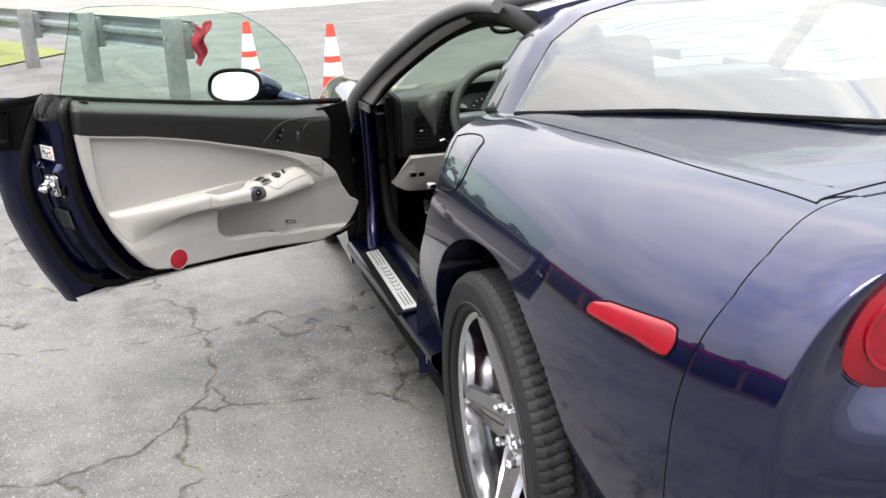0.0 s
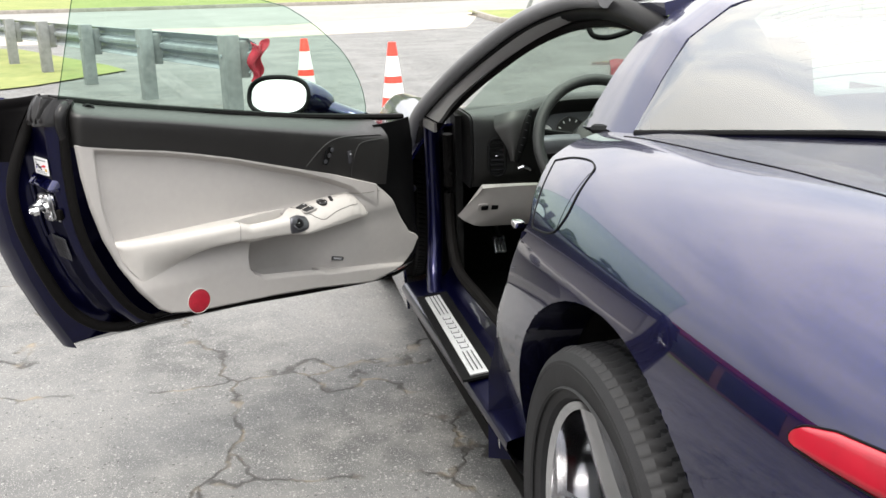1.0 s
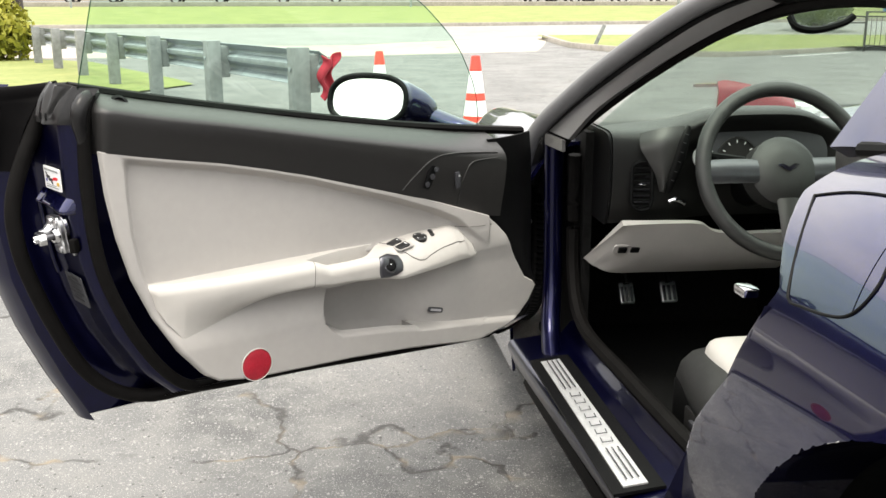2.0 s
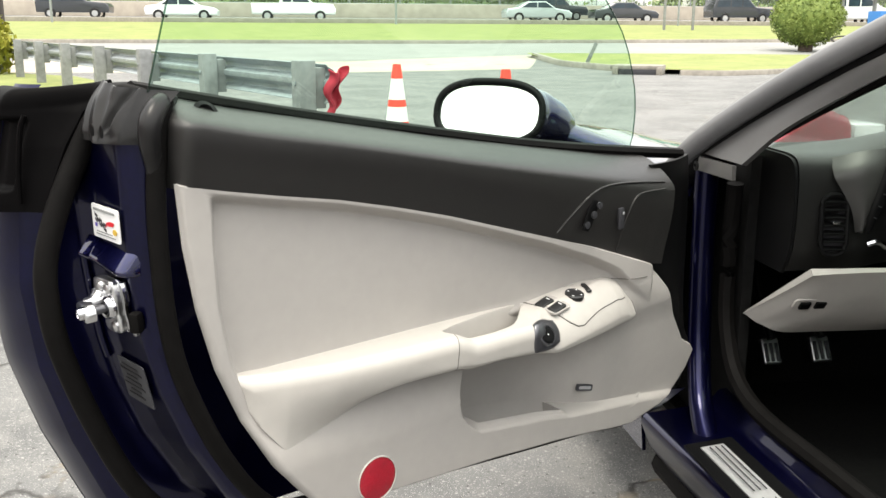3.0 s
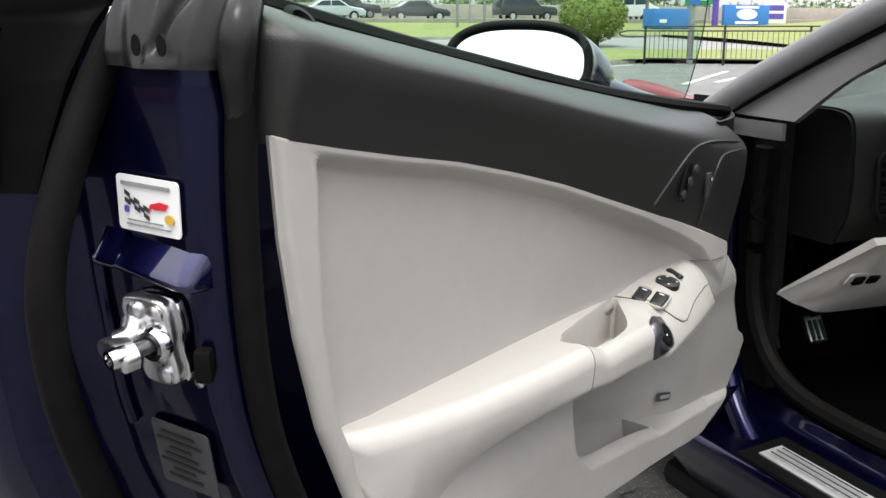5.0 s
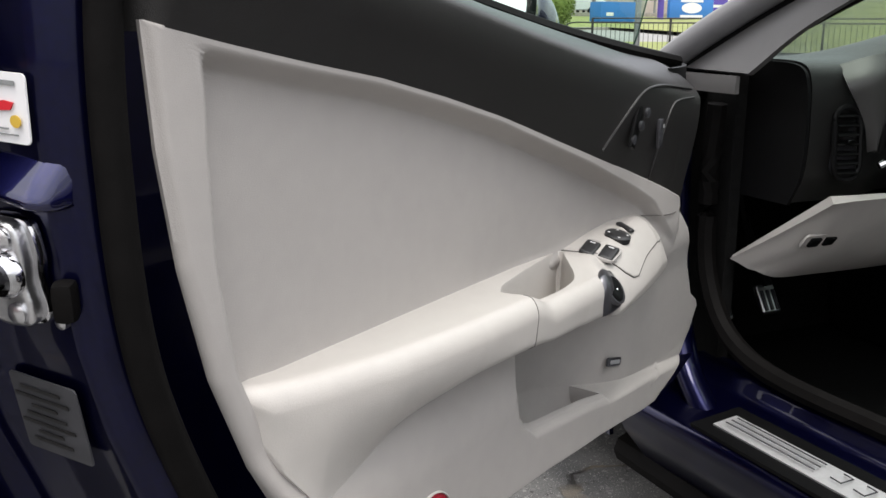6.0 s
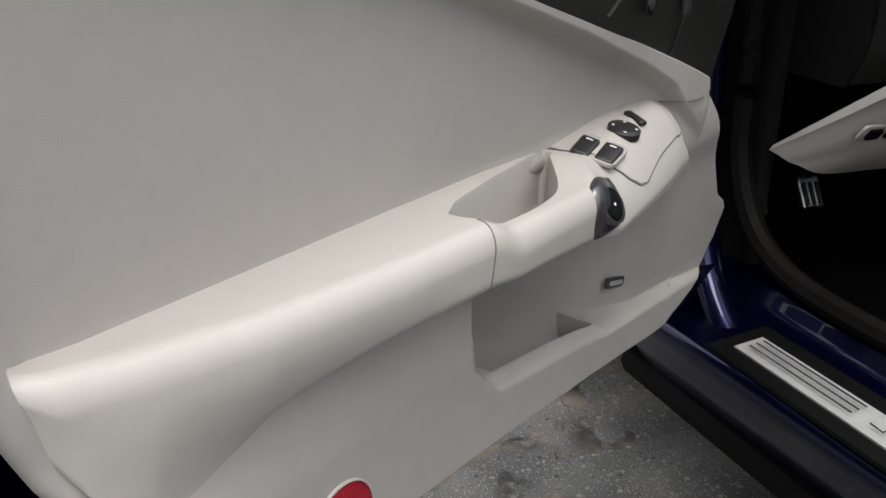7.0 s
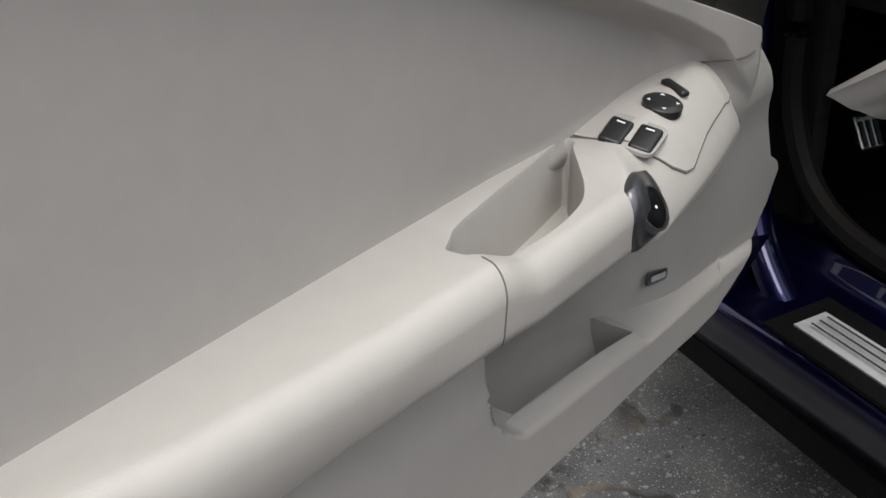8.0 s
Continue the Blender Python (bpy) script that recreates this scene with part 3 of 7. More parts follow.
# the door shell takes the body paint with shade put into its colour
door = part("door", door_shell(), PAINT_SHADED, CAR, "open driver's door, dark blue outside, light grey trim inside")
inner_trim = part("inner_trim", light_trim(), BEIGE_SOFT, door, "light grey moulded door trim with map pocket", angle=60)


def black_top(s, t):
    u = 0.118 + (0.985 - 0.118) * s
    if u < 0.16:
        low = ip(u, [0.118, 0.16], [0.665, 0.672])
    else:
        low = trim_top(u) - 0.006
    high = ip(u, [0.118, 0.22, 0.382, 0.578, 0.744, 0.879, 0.95, 0.985], [0.854, 0.864, 0.886, 0.914, 0.942, 0.965, 0.98, 0.978])
    q = t
    bulge = 0.020 * sm(-0.15, 0.62, q) - 0.098 * sm(0.66, 1.14, q)
    z = low + (high - low) * (q if q < 0.85 else 0.85 + (q - 0.85) * (1 - 0.35 * (q - 0.85) / 0.15) * 1.0)
    end = 0.05 * sm(0.97, 1.0, s) ** 2
    return D(u, -0.003 + bulge - end, z)


part("upper_trim", sheet(black_top, 110, 36, 0.004), BLACK_TRIM, door, "charcoal upper door trim", angle=60)
# the ledge behind the upper trim where the window rises
part("window_slot", tube([D(u, -0.062, ip(u, [0.0, 0.118, 0.382, 0.744, 0.985], [0.835, 0.846, 0.878, 0.935, 0.982])) for u in (0.0, 0.2, 0.4, 0.6, 0.8, 0.99)], 0.012, 8, 30, 0.8), RUBBER, door, "black window seal")


def hinge_cover(s, t):
    z = 0.43 + (0.832 - 0.43) * t
    right = ip(z, [0.43, 0.52, 0.66, 0.78, 0.85], [-0.03, -0.036, -0.034, -0.03, -0.02])
    left = max(ip(z, TR_Z, TR_U) + 0.01, right + 0.02) if z < 0.674 else ip(z, [0.674, 0.85], [0.165, 0.14])
    u = right + (left - right) * s
    return D(u, -0.02 - 0.045 * (1 - s) ** 2, z)


part("hinge_cover", sheet(hinge_cover, 14, 30, 0.006), BLACK, door, "black plastic hinge-side cover")


def arm_profile(u):
    """Depth and height round the armrest at one place along the door."""
    pod = sm(0.475, 0.425, u)
    reach = ip(u, [0.19, 0.206, 0.235, 0.262, 0.30, 0.346, 0.40, 0.45, 0.52, 0.62, 0.70, 0.80, 0.86, 0.90, 0.922], [0.004, 0.018, 0.027, 0.033, 0.039, 0.044, 0.048, 0.052, 0.055, 0.056, 0.051, 0.039, 0.024, 0.009, -0.012])
    ztop = ip(u, [0.19, 0.206, 0.235, 0.262, 0.34, 0.42, 0.45, 0.53, 0.63, 0.87, 0.90, 0.922], [0.600, 0.640, 0.659, 0.663, 0.657, 0.650, 0.652, 0.655, 0.656, 0.656, 0.658, 0.662])
    zlow = ip(u, [0.19, 0.206, 0.28, 0.414, 0.45, 0.535, 0.615, 0.70, 0.75, 0.82, 0.88, 0.922], [0.596, 0.592, 0.590, 0.588, 0.591, 0.601, 0.606, 0.608, 0.604, 0.604, 0.620, 0.656])
    back = ip(u, [0.19, 0.3, 0.45, 0.6, 0.80, 0.87, 0.905, 0.922], [-0.03, -0.05, -0.045, -0.03, -0.028, -0.024, -0.016, -0.014])
    rz = min(0.018 + 0.036 * pod, 0.92 * (ztop - zlow - 0.002))
    rn = min(0.014 + 0.026 * pod, 0.9 * (reach - back))
    power = 2.0 - 0.5 * pod
    drop = (-0.002 + 0.012 * sm(0.625, 0.585, u)) * (1 - pod) * sm(0.0, 0.03, reach)
    lo = soft_ip(u, [0.436, 0.485, 0.55, 0.595, 0.608, 0.618], [-0.022, -0.013, -0.004, 0.002, 0.008, 0.020])
    hi = soft_ip(u, [0.436, 0.455, 0.474, 0.495, 0.512, 0.546, 0.578, 0.603, 0.612, 0.618], [-0.018, -0.005, 0.012, 0.026, 0.032, 0.0365, 0.0355, 0.034, 0.031, 0.024])
    prof = [(back, ztop)]
    flat = reach - rn
    cuts = [back] + [min(max(c, back), flat) for c in (lo - 0.002, lo + 0.002, hi - 0.002, hi + 0.002)] + [flat]
    tops = [cuts[i] + (cuts[i + 1] - cuts[i]) * (k + 1) / 12 for i in range(5) for k in range(12)]
    for n in tops:
        z = ztop - drop * sm(-0.015, max(0.001, reach - rn), n)
        inside = sm(0.434, 0.442, u) * sm(0.620, 0.612, u) * sm(lo - 0.002, lo + 0.002, n) * sm(hi + 0.002, hi - 0.002, n)
        prof.append((n, z - 0.046 * inside))
    zf = ztop - drop
    for k in range(1, 17):
        q = k / 16 * math.pi / 2
        prof.append((reach - rn + rn * math.sin(q) ** (2 / power), zf - rz + rz * math.cos(q) ** (2 / power)))
    hgt = zf - rz - zlow
    for k in range(1, 11):
        a = k / 10
        prof.append((reach - (reach + 0.03) * sm(0.45, 1.25, a) * 0.75 - 0.004 * a, zf - rz - hgt * math.sin(a * math.pi / 2)))
    prof.append((-0.045, zlow - 0.002))
    soft = sm(0.64, 0.86, u)
    if soft > 0:
        for i in range(10):
            a = (i + 1) / 10
            n0, z0 = prof[77 + i]
            z1 = zf - rz - (zf - rz - ip(u, [0.60, 0.72, 0.80, 0.86, 0.89, 0.91, 0.922], [0.580, 0.570, 0.562, 0.556, 0.594, 0.632, 0.652])) * a
            n1 = reach + (min(reach, ip(u, [0.64, 0.70, 0.80, 0.86], [0.004, 0.007, 0.010, 0.0125])) - reach) * sm(0.05, 1.0, a) - 0.008 * sm(0.86, 0.91, u) * a
            prof[77 + i] = (n0 + (n1 - n0) * soft, z0 + (z1 - z0) * soft)
        prof[87] = (max(back, -0.045), prof[86][1] - 0.002)
    return prof


def arm_at(u, s, lift=0.0, n=None):
    """A point of the armrest's skin: at depth n on its top, or s along the skin from the height 0.619 of its front."""
    p = arm_profile(u)
    if n is not None:
        k = next((i for i in range(75) if p[i + 1][0] >= n), 74)
        f = (n - p[k][0]) / max(1e-6, p[k + 1][0] - p[k][0])
        q = Vector(p[k]).lerp(Vector(p[k + 1]), min(1.0, max(0.0, f)))
    else:
        k = next((i for i in range(62, len(p) - 2) if p[i][1] < 0.619), 70)
        f = (p[k - 1][1] - 0.619) / max(1e-6, p[k - 1][1] - p[k][1])
        k -= 1
        q = Vector(p[k]).lerp(Vector(p[k + 1]), f)
        left = abs(s)
        while left > 1e-6:
            j = k + 1 if s > 0 else k
            if not 1 < j < len(p) - 2:
                break
            step = Vector(p[j]) - q
            if step.length > left:
                q = q + step.normalized() * left
                break
            left -= step.length
            q = Vector(p[j])
            k += 1 if s > 0 else -1
    k = min(max(k, 3), len(p) - 4)
    d = (Vector(p[k + 3]) - Vector(p[k - 2])).normalized()
    return D(u, q.x - d.y * lift, q.y + d.x * lift)


def arm_ring(u, angle, lift=0.0):
    """A point of the armrest's skin seen from its core at that angle over the level."""
    p = arm_profile(u)
    c = Vector((0.012, 0.600))
    hit, d = Vector(p[70]), Vector((math.cos(angle), math.sin(angle)))
    for i in range(60, len(p) - 2):
        a, b = Vector(p[i]) - c, Vector(p[i + 1]) - c
        fa, fb = d.x * a.y - d.y * a.x, d.x * b.y - d.y * b.x
        if fa >= 0 > fb:
            hit = c + a.lerp(b, fa / (fa - fb))
            break
    q = hit + d * lift
    return D(u, q.x, q.y)


def armrest():
    """Swept rest with the grab handle's opening sunk into its top."""
    bm = bmesh.new()
    rows = [[bm.verts.new(D(u, n, z)) for n, z in arm_profile(u)] for u in [*np.linspace(0.19, 0.428, 80), *np.linspace(0.43, 0.452, 18), *np.linspace(0.455, 0.598, 50), *np.linspace(0.60, 0.628, 24), *np.linspace(0.632, 0.922, 100)]]
    for a, b in zip(rows, rows[1:]):
        for k in range(len(a) - 1):
            bm.faces.new((a[k], a[k + 1], b[k + 1], b[k]))
    bm.faces.new(rows[0])
    bm.faces.new(rows[-1])
    bmesh.ops.recalc_face_normals(bm, faces=bm.faces)
    return bm


part("armrest", armrest(), BEIGE, door, "light grey armrest with grab handle", angle=50)
# ---- body of the car ----
ST_Y = [-0.80, -0.74, -0.65, -0.5, -0.3, 0.0, 0.3, 0.5, 0.65]
ST_XC = [0.30, 0.44, 0.475, 0.494, 0.544, 0.584, 0.617, 0.64, 0.66]
ST_ZC = [0.925, 0.938, 0.945, 0.95, 0.955, 0.958, 0.952, 0.935, 0.93]
ST_XW = [0.70, 0.745, 0.79, 0.835, 0.87, 0.893, 0.900, 0.895, 0.885]


def smooth_ip(x, xs, ys):
    """Interpolates without corners (cubic Hermite)."""
    k = max(0, min(len(xs) - 2, int(np.searchsorted(xs, x)) - 1))
    h = xs[k + 1] - xs[k]
    t = min(1.0, max(0.0, (x - xs[k]) / h))
    sl = [(ys[i + 1] - ys[i]) / (xs[i + 1] - xs[i]) for i in range(len(xs) - 1)]
    m0 = sl[k] if k == 0 else (sl[k - 1] + sl[k]) / 2
    m1 = sl[k] if k == len(sl) - 1 else (sl[k] + sl[k + 1]) / 2
    return (2 * t ** 3 - 3 * t * t + 1) * ys[k] + (t ** 3 - 2 * t * t + t) * h * m0 + (3 * t * t - 2 * t ** 3) * ys[k + 1] + (t ** 3 - t * t) * h * m1


def side(y, a):
    """A point of the car's flank: a from 0 (lowest) over 0.5 (widest) to 1 (crest)."""
    xc, zc, xw = smooth_ip(y, ST_Y, ST_XC), smooth_ip(y, ST_Y, ST_ZC), smooth_ip(y, ST_Y, ST_XW)
    zw, zb = 0.62, ip(y, [-0.8, -0.4, 0.4, 0.7], [0.34, 0.26, 0.20, 0.19])
    if a > 0.5:
        q = (a - 0.5) * math.pi
        return Vector((-(xc + (xw - xc) * max(0.0, math.cos(q)) ** 0.8), y, zw + (zc - zw) * math.sin(q) ** 0.8))
    q = a / 0.5
    return Vector((-(xw - 0.10 * (1 - q) ** 2), y, zb + (zw - zb) * q))


def flank_at(y, z):
    lo, hi = 0.0, 1.0
    for _ in range(30):
        m = (lo + hi) / 2
        lo, hi = (m, hi) if side(y, m).z < z else (lo, m)
    return side(y, (lo + hi) / 2), (lo + hi) / 2


AY, AZ, AR = 0.0, 0.355, 0.402


def jamb_y(z):
    return ip(z, [0.2, 0.32, 0.40, 0.577, 0.67, 0.80, 0.89], [0.655, 0.65, 0.645, 0.53, 0.44, 0.375, 0.47])


def seam_y(a):
    return ip(a, [0.0, 0.4, 0.62, 0.73, 0.82, 0.88, 0.93, 1.0], [-0.58, -0.60, -0.62, -0.632, -0.622, -0.602, -0.58, -0.55])


def quarter_panel():
    """The near rear fender: an even skin, cut out round the wheel."""
    bm = bmesh.new()
    rows = []
    for y in np.linspace(-0.535, 0.645, 190):
        row = []
        for k in range(110):
            a = k / 109
            p = side(y, a)
            if y < -0.479:
                p = side(-0.479 + (y + 0.479) * (seam_y(a) + 0.479) / (-0.056), a)
            if y > 0.36:
                p.y = min(p.y, jamb_y(p.z))
            dy, dz = p.y - AY, p.z - AZ
            row.append([p, (math.hypot(dy, dz) if dz > 0 else abs(dy)) < AR])
        rows.append(row)
    verts = {}

    def vert(i, j):
        if (i, j) not in verts:
            p, inside = rows[i][j]
            if inside:
                dy, dz = p.y - AY, p.z - AZ
                f = AR / max(1e-6, math.hypot(dy, dz) if dz > 0 else abs(dy))
                y, z = AY + dy * f, AZ + (dz * f if dz > 0 else dz)
                p = Vector((flank_at(y, z)[0].x, y, z))
            verts[(i, j)] = bm.verts.new(p)
        return verts[(i, j)]
    for i in range(189):
        for j in range(109):
            c = ((i, j), (i, j + 1), (i + 1, j + 1), (i + 1, j))
            if sum(rows[m][n][1] for m, n in c) < 3:
                bm.faces.new([vert(*q) for q in c])
    bmesh.ops.remove_doubles(bm, verts=bm.verts, dist=2e-4)
    bmesh.ops.recalc_face_normals(bm, faces=bm.faces)
    return bm


quarter = part("quarter_panel", quarter_panel(), PAINT, CAR, "glossy dark blue rear fender", angle=50)


def mirrored(f):
    return lambda s, t: (lambda p: Vector((-p[0], p[1], p[2])))(f(s, t))


def far_flank(s, t):
    y = -0.535 + 1.2 * s
    p = side(y, t)
    return Vector((-p.x, p.y, p.z))


part("quarter_panel", sheet(far_flank, 30, 24), PAINT, CAR)


def arch_lip(s, t):
    a = math.pi * (-0.04 + 1.08 * s)
    y = AY - AR * math.cos(a)
    z = AZ + AR * math.sin(a)
    p, _ = flank_at(min(y, 0.6), max(z, 0.26))
    inn = 0.10 * t
    return Vector((p.x + inn * (1.0 if t > 0 else 0), y + (0.004 * math.cos(a)) * t, z - 0.004 * t))


part("wheel_arch", sheet(arch_lip, 50, 5), PAINT, CAR)
part("wheel_well", sheet(lambda s, t: Vector((-0.80 + 0.35 * t, AY - (AR - 0.002) * math.cos(math.pi * (-0.06 + 1.12 * s)), AZ + (AR - 0.002) * math.sin(math.pi * (-0.06 + 1.12 * s)))), 30, 4), CARPET, CAR, "black wheel-arch liner")
part("wheel_well_back", plate([(AR * math.cos(2 * math.pi * k / 40), AR * math.sin(2 * math.pi * k / 40)) for k in range(40)], 0.01, Matrix.Translation((-0.5, AY, AZ)) @ Matrix.Rotation(radians(-90), 4, "Y")), CARPET, CAR)


def bumper(s, t):
    """Side of the rear bumper, then round the corner into the tail."""
    if s < 0.4:
        y0 = seam_y(t) - 0.0015
        return side(y0 + (-0.741 - y0) * s / 0.4, t)
    q = (s - 0.4) / 0.6
    p = side(-0.741, t)
    f = p.copy()
    g = min(1.0, q / 0.08)
    h = max(0.0, (q - 0.08) / 0.92)
    # a firm edge, then the tail sinks to a scoop round the lights and swells below them
    scoop = sm(0.66, 0.78, p.z)
    f.y = -0.741 - 0.007 * math.sin(g * math.pi / 2) + 0.030 * scoop * sm(0.0, 0.18, h) - 0.05 * (1 - scoop) * sm(0.0, 0.5, h)
    f.x = p.x * (1 - 0.014 * (1 - math.cos(g * math.pi / 2)) - 0.986 * h)
    return f


part("rear_bumper", sheet(bumper, 60, 44), PAINT, CAR, "dark blue rear bumper")
part("rear_bumper", sheet(mirrored(bumper), 40, 30), PAINT, CAR)


def tail_light(m):
    base = lathe([(0.090, -0.02), (0.090, 0.002), (0.085, 0.006), (0.082, 0.0)], 40, m)
    light = part("tail_light", base, PAINT_SHADED, CAR, "round red tail light in a dark ring")
    part("lens", lathe([(0.082, -0.004), (0.080, 0.006), (0.06, 0.014), (0.03, 0.018), (0.0, 0.019)], 40, m), RED_LENS, light, "glossy red lens")
    part("inner_ring", lathe([(0.05, 0.014), (0.05, 0.021), (0.044, 0.021), (0.044, 0.014)], 40, m), RED_LENS, light)


tail_light(look((-0.558, -0.726, 0.822), (-0.50, 0.2, 0.85)))


def tail_deck(s, t):
    """The rear edge behind the hatch."""
    y = -0.50 - 0.245 * s
    xs = ip(y, [-0.83, -0.74, -0.5], [0.36, 0.44, 0.50])
    x = -xs + 2 * xs * t
    return Vector((x, y, ip(y, [-0.83, -0.74, -0.5], [0.915, 0.936, 0.949]) + 0.016 * (1 - (x / xs) ** 2)))


part("tail_deck", sheet(tail_deck, 14, 30), PAINT, CAR)


def deck(s, t):
    """The hatch surround between the seam and the rear window."""
    y = 0.37 - 0.87 * s
    xs = ip(y, [-0.52, -0.49, -0.31, 0.03, 0.37], [0.46, 0.49, 0.54, 0.585, 0.625])
    x = -xs + 2 * xs * t
    edge = ip(y, ST_Y, ST_ZC)
    return Vector((x, y, edge - 0.002 + 0.028 * (1 - (x / xs) ** 2) * (1 - s * 0.5)))


part("hatch", sheet(deck, 40, 40), PAINT, CAR, "dark blue rear hatch frame")
HATCH_Y = [-0.555, -0.47, -0.36, -0.2, -0.05, 0.1, 0.25, 0.36]
HATCH_A = [0.955, 0.956, 0.957, 0.956, 0.95, 0.938, 0.93, 0.925]
seam_pts = [side(ip(q, [0, 1], [-0.555, 0.36]), ip(ip(q, [0, 1], [-0.555, 0.36]), HATCH_Y, HATCH_A)) + Vector((0, 0, 0.0004)) for q in np.linspace(0, 1, 40)]
part("hatch_gap", tube(seam_pts, 0.0010, 6), BLACK, CAR)
part("hatch_gap", tube([seam_pts[0], seam_pts[0] + Vector((0.03, 0.012, 0.003)), (-0.40, -0.535, 0.961), (-0.2, -0.53, 0.966), (0.0, -0.53, 0.968)], 0.0016, 6, 24), BLACK, CAR)
part("bumper_gap", tube([side(seam_y(0.3 + 0.7 * k / 24) - 0.0015, 0.3 + 0.7 * k / 24) + Vector((-0.0002, 0, 0.0002)) for k in range(25)], 0.0006, 6), BLACK, CAR)


def rear_glass(s, t):
    """Domed window: t from its lower edge to the hoop, s across the car."""
    x = -0.69 + 1.38 * s
    q = abs(x) / 0.69
    low = Vector((x, ip(q, [0, 0.3, 0.62, 1.0], [-0.27, -0.24, 0.07, 0.362]), ip(q, [0, 0.65, 1], [0.985, 0.968, 0.942])))
    high = Vector((x, 0.366, ip(abs(x), [0.0, 0.4, 0.52, 0.60, 0.645, 0.70], [1.212, 1.182, 1.155, 1.10, 1.03, 0.93]) - 0.002))
    p = low.lerp(high, t)
    p.z += 0.07 * math.sin(math.pi * t) * (1 - q ** 3)
    return p


rear_window = part("rear_window", sheet(rear_glass, 60, 26), GLASS_DARK, CAR, "large curved rear window")
part("window_border", tube([rear_glass(k / 60, 0.0) + Vector((0, 0, 0.002)) for k in range(61)], 0.006, 8), BLACK, rear_window)


def rear_in(s, t, d=0.011):
    """A point that far under the rear window."""
    e = 0.004
    n = (rear_glass(s + e, t) - rear_glass(s - e, t)).cross(rear_glass(s, t + e) - rear_glass(s, t - e)).normalized()
    return rear_glass(s, t) - n * d * (1 if n.z > 0 else -1)


part("window_band", sheet(lambda s, t: rear_in(0.02 + 0.96 * s, 0.02 + 0.15 * t), 60, 4), BLACK, rear_window, "dark printed glass border")
for sg in (0, 1):
    part("window_band", sheet(lambda s, t: rear_in(abs(sg - (0.012 + (0.12 + 0.05 * sm(0.75, 1.0, s) + 0.05 * sm(0.25, 0.0, s)) * t)), 0.05 + 0.93 * s), 30, 6), BLACK, rear_window)
for k in range(11):
    t = 0.25 + 0.05 * k
    part("heating_wire", tube([rear_in(0.15 + 0.7 * i / 30, t) for i in range(31)], 0.0009, 4), BLACK, rear_window)


def hoop(s, t):
    """The roof hoop behind the seats."""
    a = math.pi * s
    front = s
    q = math.cos(a)
    sg = -1 if s < 0.5 else 1
    xs = [0.0, 0.4, 0.52, 0.60, 0.645, 0.70]
    zs = [1.212, 1.182, 1.155, 1.10, 1.03, 0.925]
    m = abs(2 * s - 1)
    x = ip(m, [0, 0.35, 0.5, 0.65, 0.8, 1.0], xs)
    z = ip(m, [0, 0.35, 0.5, 0.65, 0.8, 1.0], zs)
    y = 0.365 + ip(m, [0, 0.6, 1], [0.19, 0.19, 0.24]) * t
    return Vector((sg * x, y, z + 0.012 * math.sin(math.pi * t) - (0.0 if t < 0.5 else 0.004)))


part("roof_hoop", sheet(hoop, 70, 10, 0.03), PAINT, CAR, "dark blue roof hoop behind the doors")
part("hoop_base", tube([(-0.70, 0.53, 0.928), (-0.675, 0.38, 0.945)], 0.01, 8), BLACK, CAR)


def roof(s, t):
    y = 0.555 + 0.40 * s
    x = -0.56 + 1.12 * t
    q = abs(x) / 0.56
    return Vector((x, y, 1.205 - 0.05 * q ** 2.5 - 0.03 * s * s))


part("roof_panel", sheet(roof, 14, 30, 0.025), PAINT, CAR, "removable roof panel, glossy dark blue")

PIL = [(-0.850, 1.73, 0.69), (-0.835, 1.64, 0.80), (-0.785, 1.47, 0.91), (-0.73, 1.29, 1.005), (-0.66, 1.12, 1.09), (-0.60, 0.96, 1.135), (-0.578, 0.75, 1.143), (-0.570, 0.56, 1.115), (-0.55, 0.46, 1.07)]
for sg in (1, -1):
    pts = [(x * sg, y, z) for x, y, z in PIL]
    inner = [(x + 0.012 * sg, y + 0.026, z - 0.006) for x, y, z in pts]
    pil = part("windscreen_pillar", tube(inner, lambda q: 0.026 - 0.002 * q, 14, 60, 1.2, (1, 0, 0.3)), BLACK, CAR, "black windscreen pillar and roof rail")
    part("pillar_skin", tube([(x - 0.02 * sg, y + 0.012, z + 0.016) for x, y, z in pts[:7]], lambda q: 0.022 - 0.004 * q, 10, 50, 1.0), PILLAR, pil, "grey painted pillar edge")
    part("roof_seal", tube([(x + 0.012 * sg, y - 0.02, z - 0.025) for x, y, z in inner], 0.014, 8, 60), RUBBER, pil)
part("header", tube([(-0.60, 0.955, 1.14), (-0.3, 0.99, 1.17), (0, 1.0, 1.178), (0.3, 0.99, 1.17), (0.60, 0.955, 1.14)], 0.028, 12, 40), BLACK_TRIM, CAR)


def screen(s, t):
    x = -1 + 2 * s
    low = Vector((x * 0.75, 1.62 + 0.22 * (1 - x * x), 0.80 + 0.02 * (1 - x * x)))
    high = Vector((x * 0.585, 0.965 + 0.045 * (1 - x * x), 1.135 + 0.035 * (1 - x * x)))
    p = low.lerp(high, t)
    p.z += 0.025 * math.sin(math.pi * t)
    return p


part("windscreen", sheet(screen, 30, 20, 0.004), GLASS_SCREEN, CAR, "green tinted windscreen")


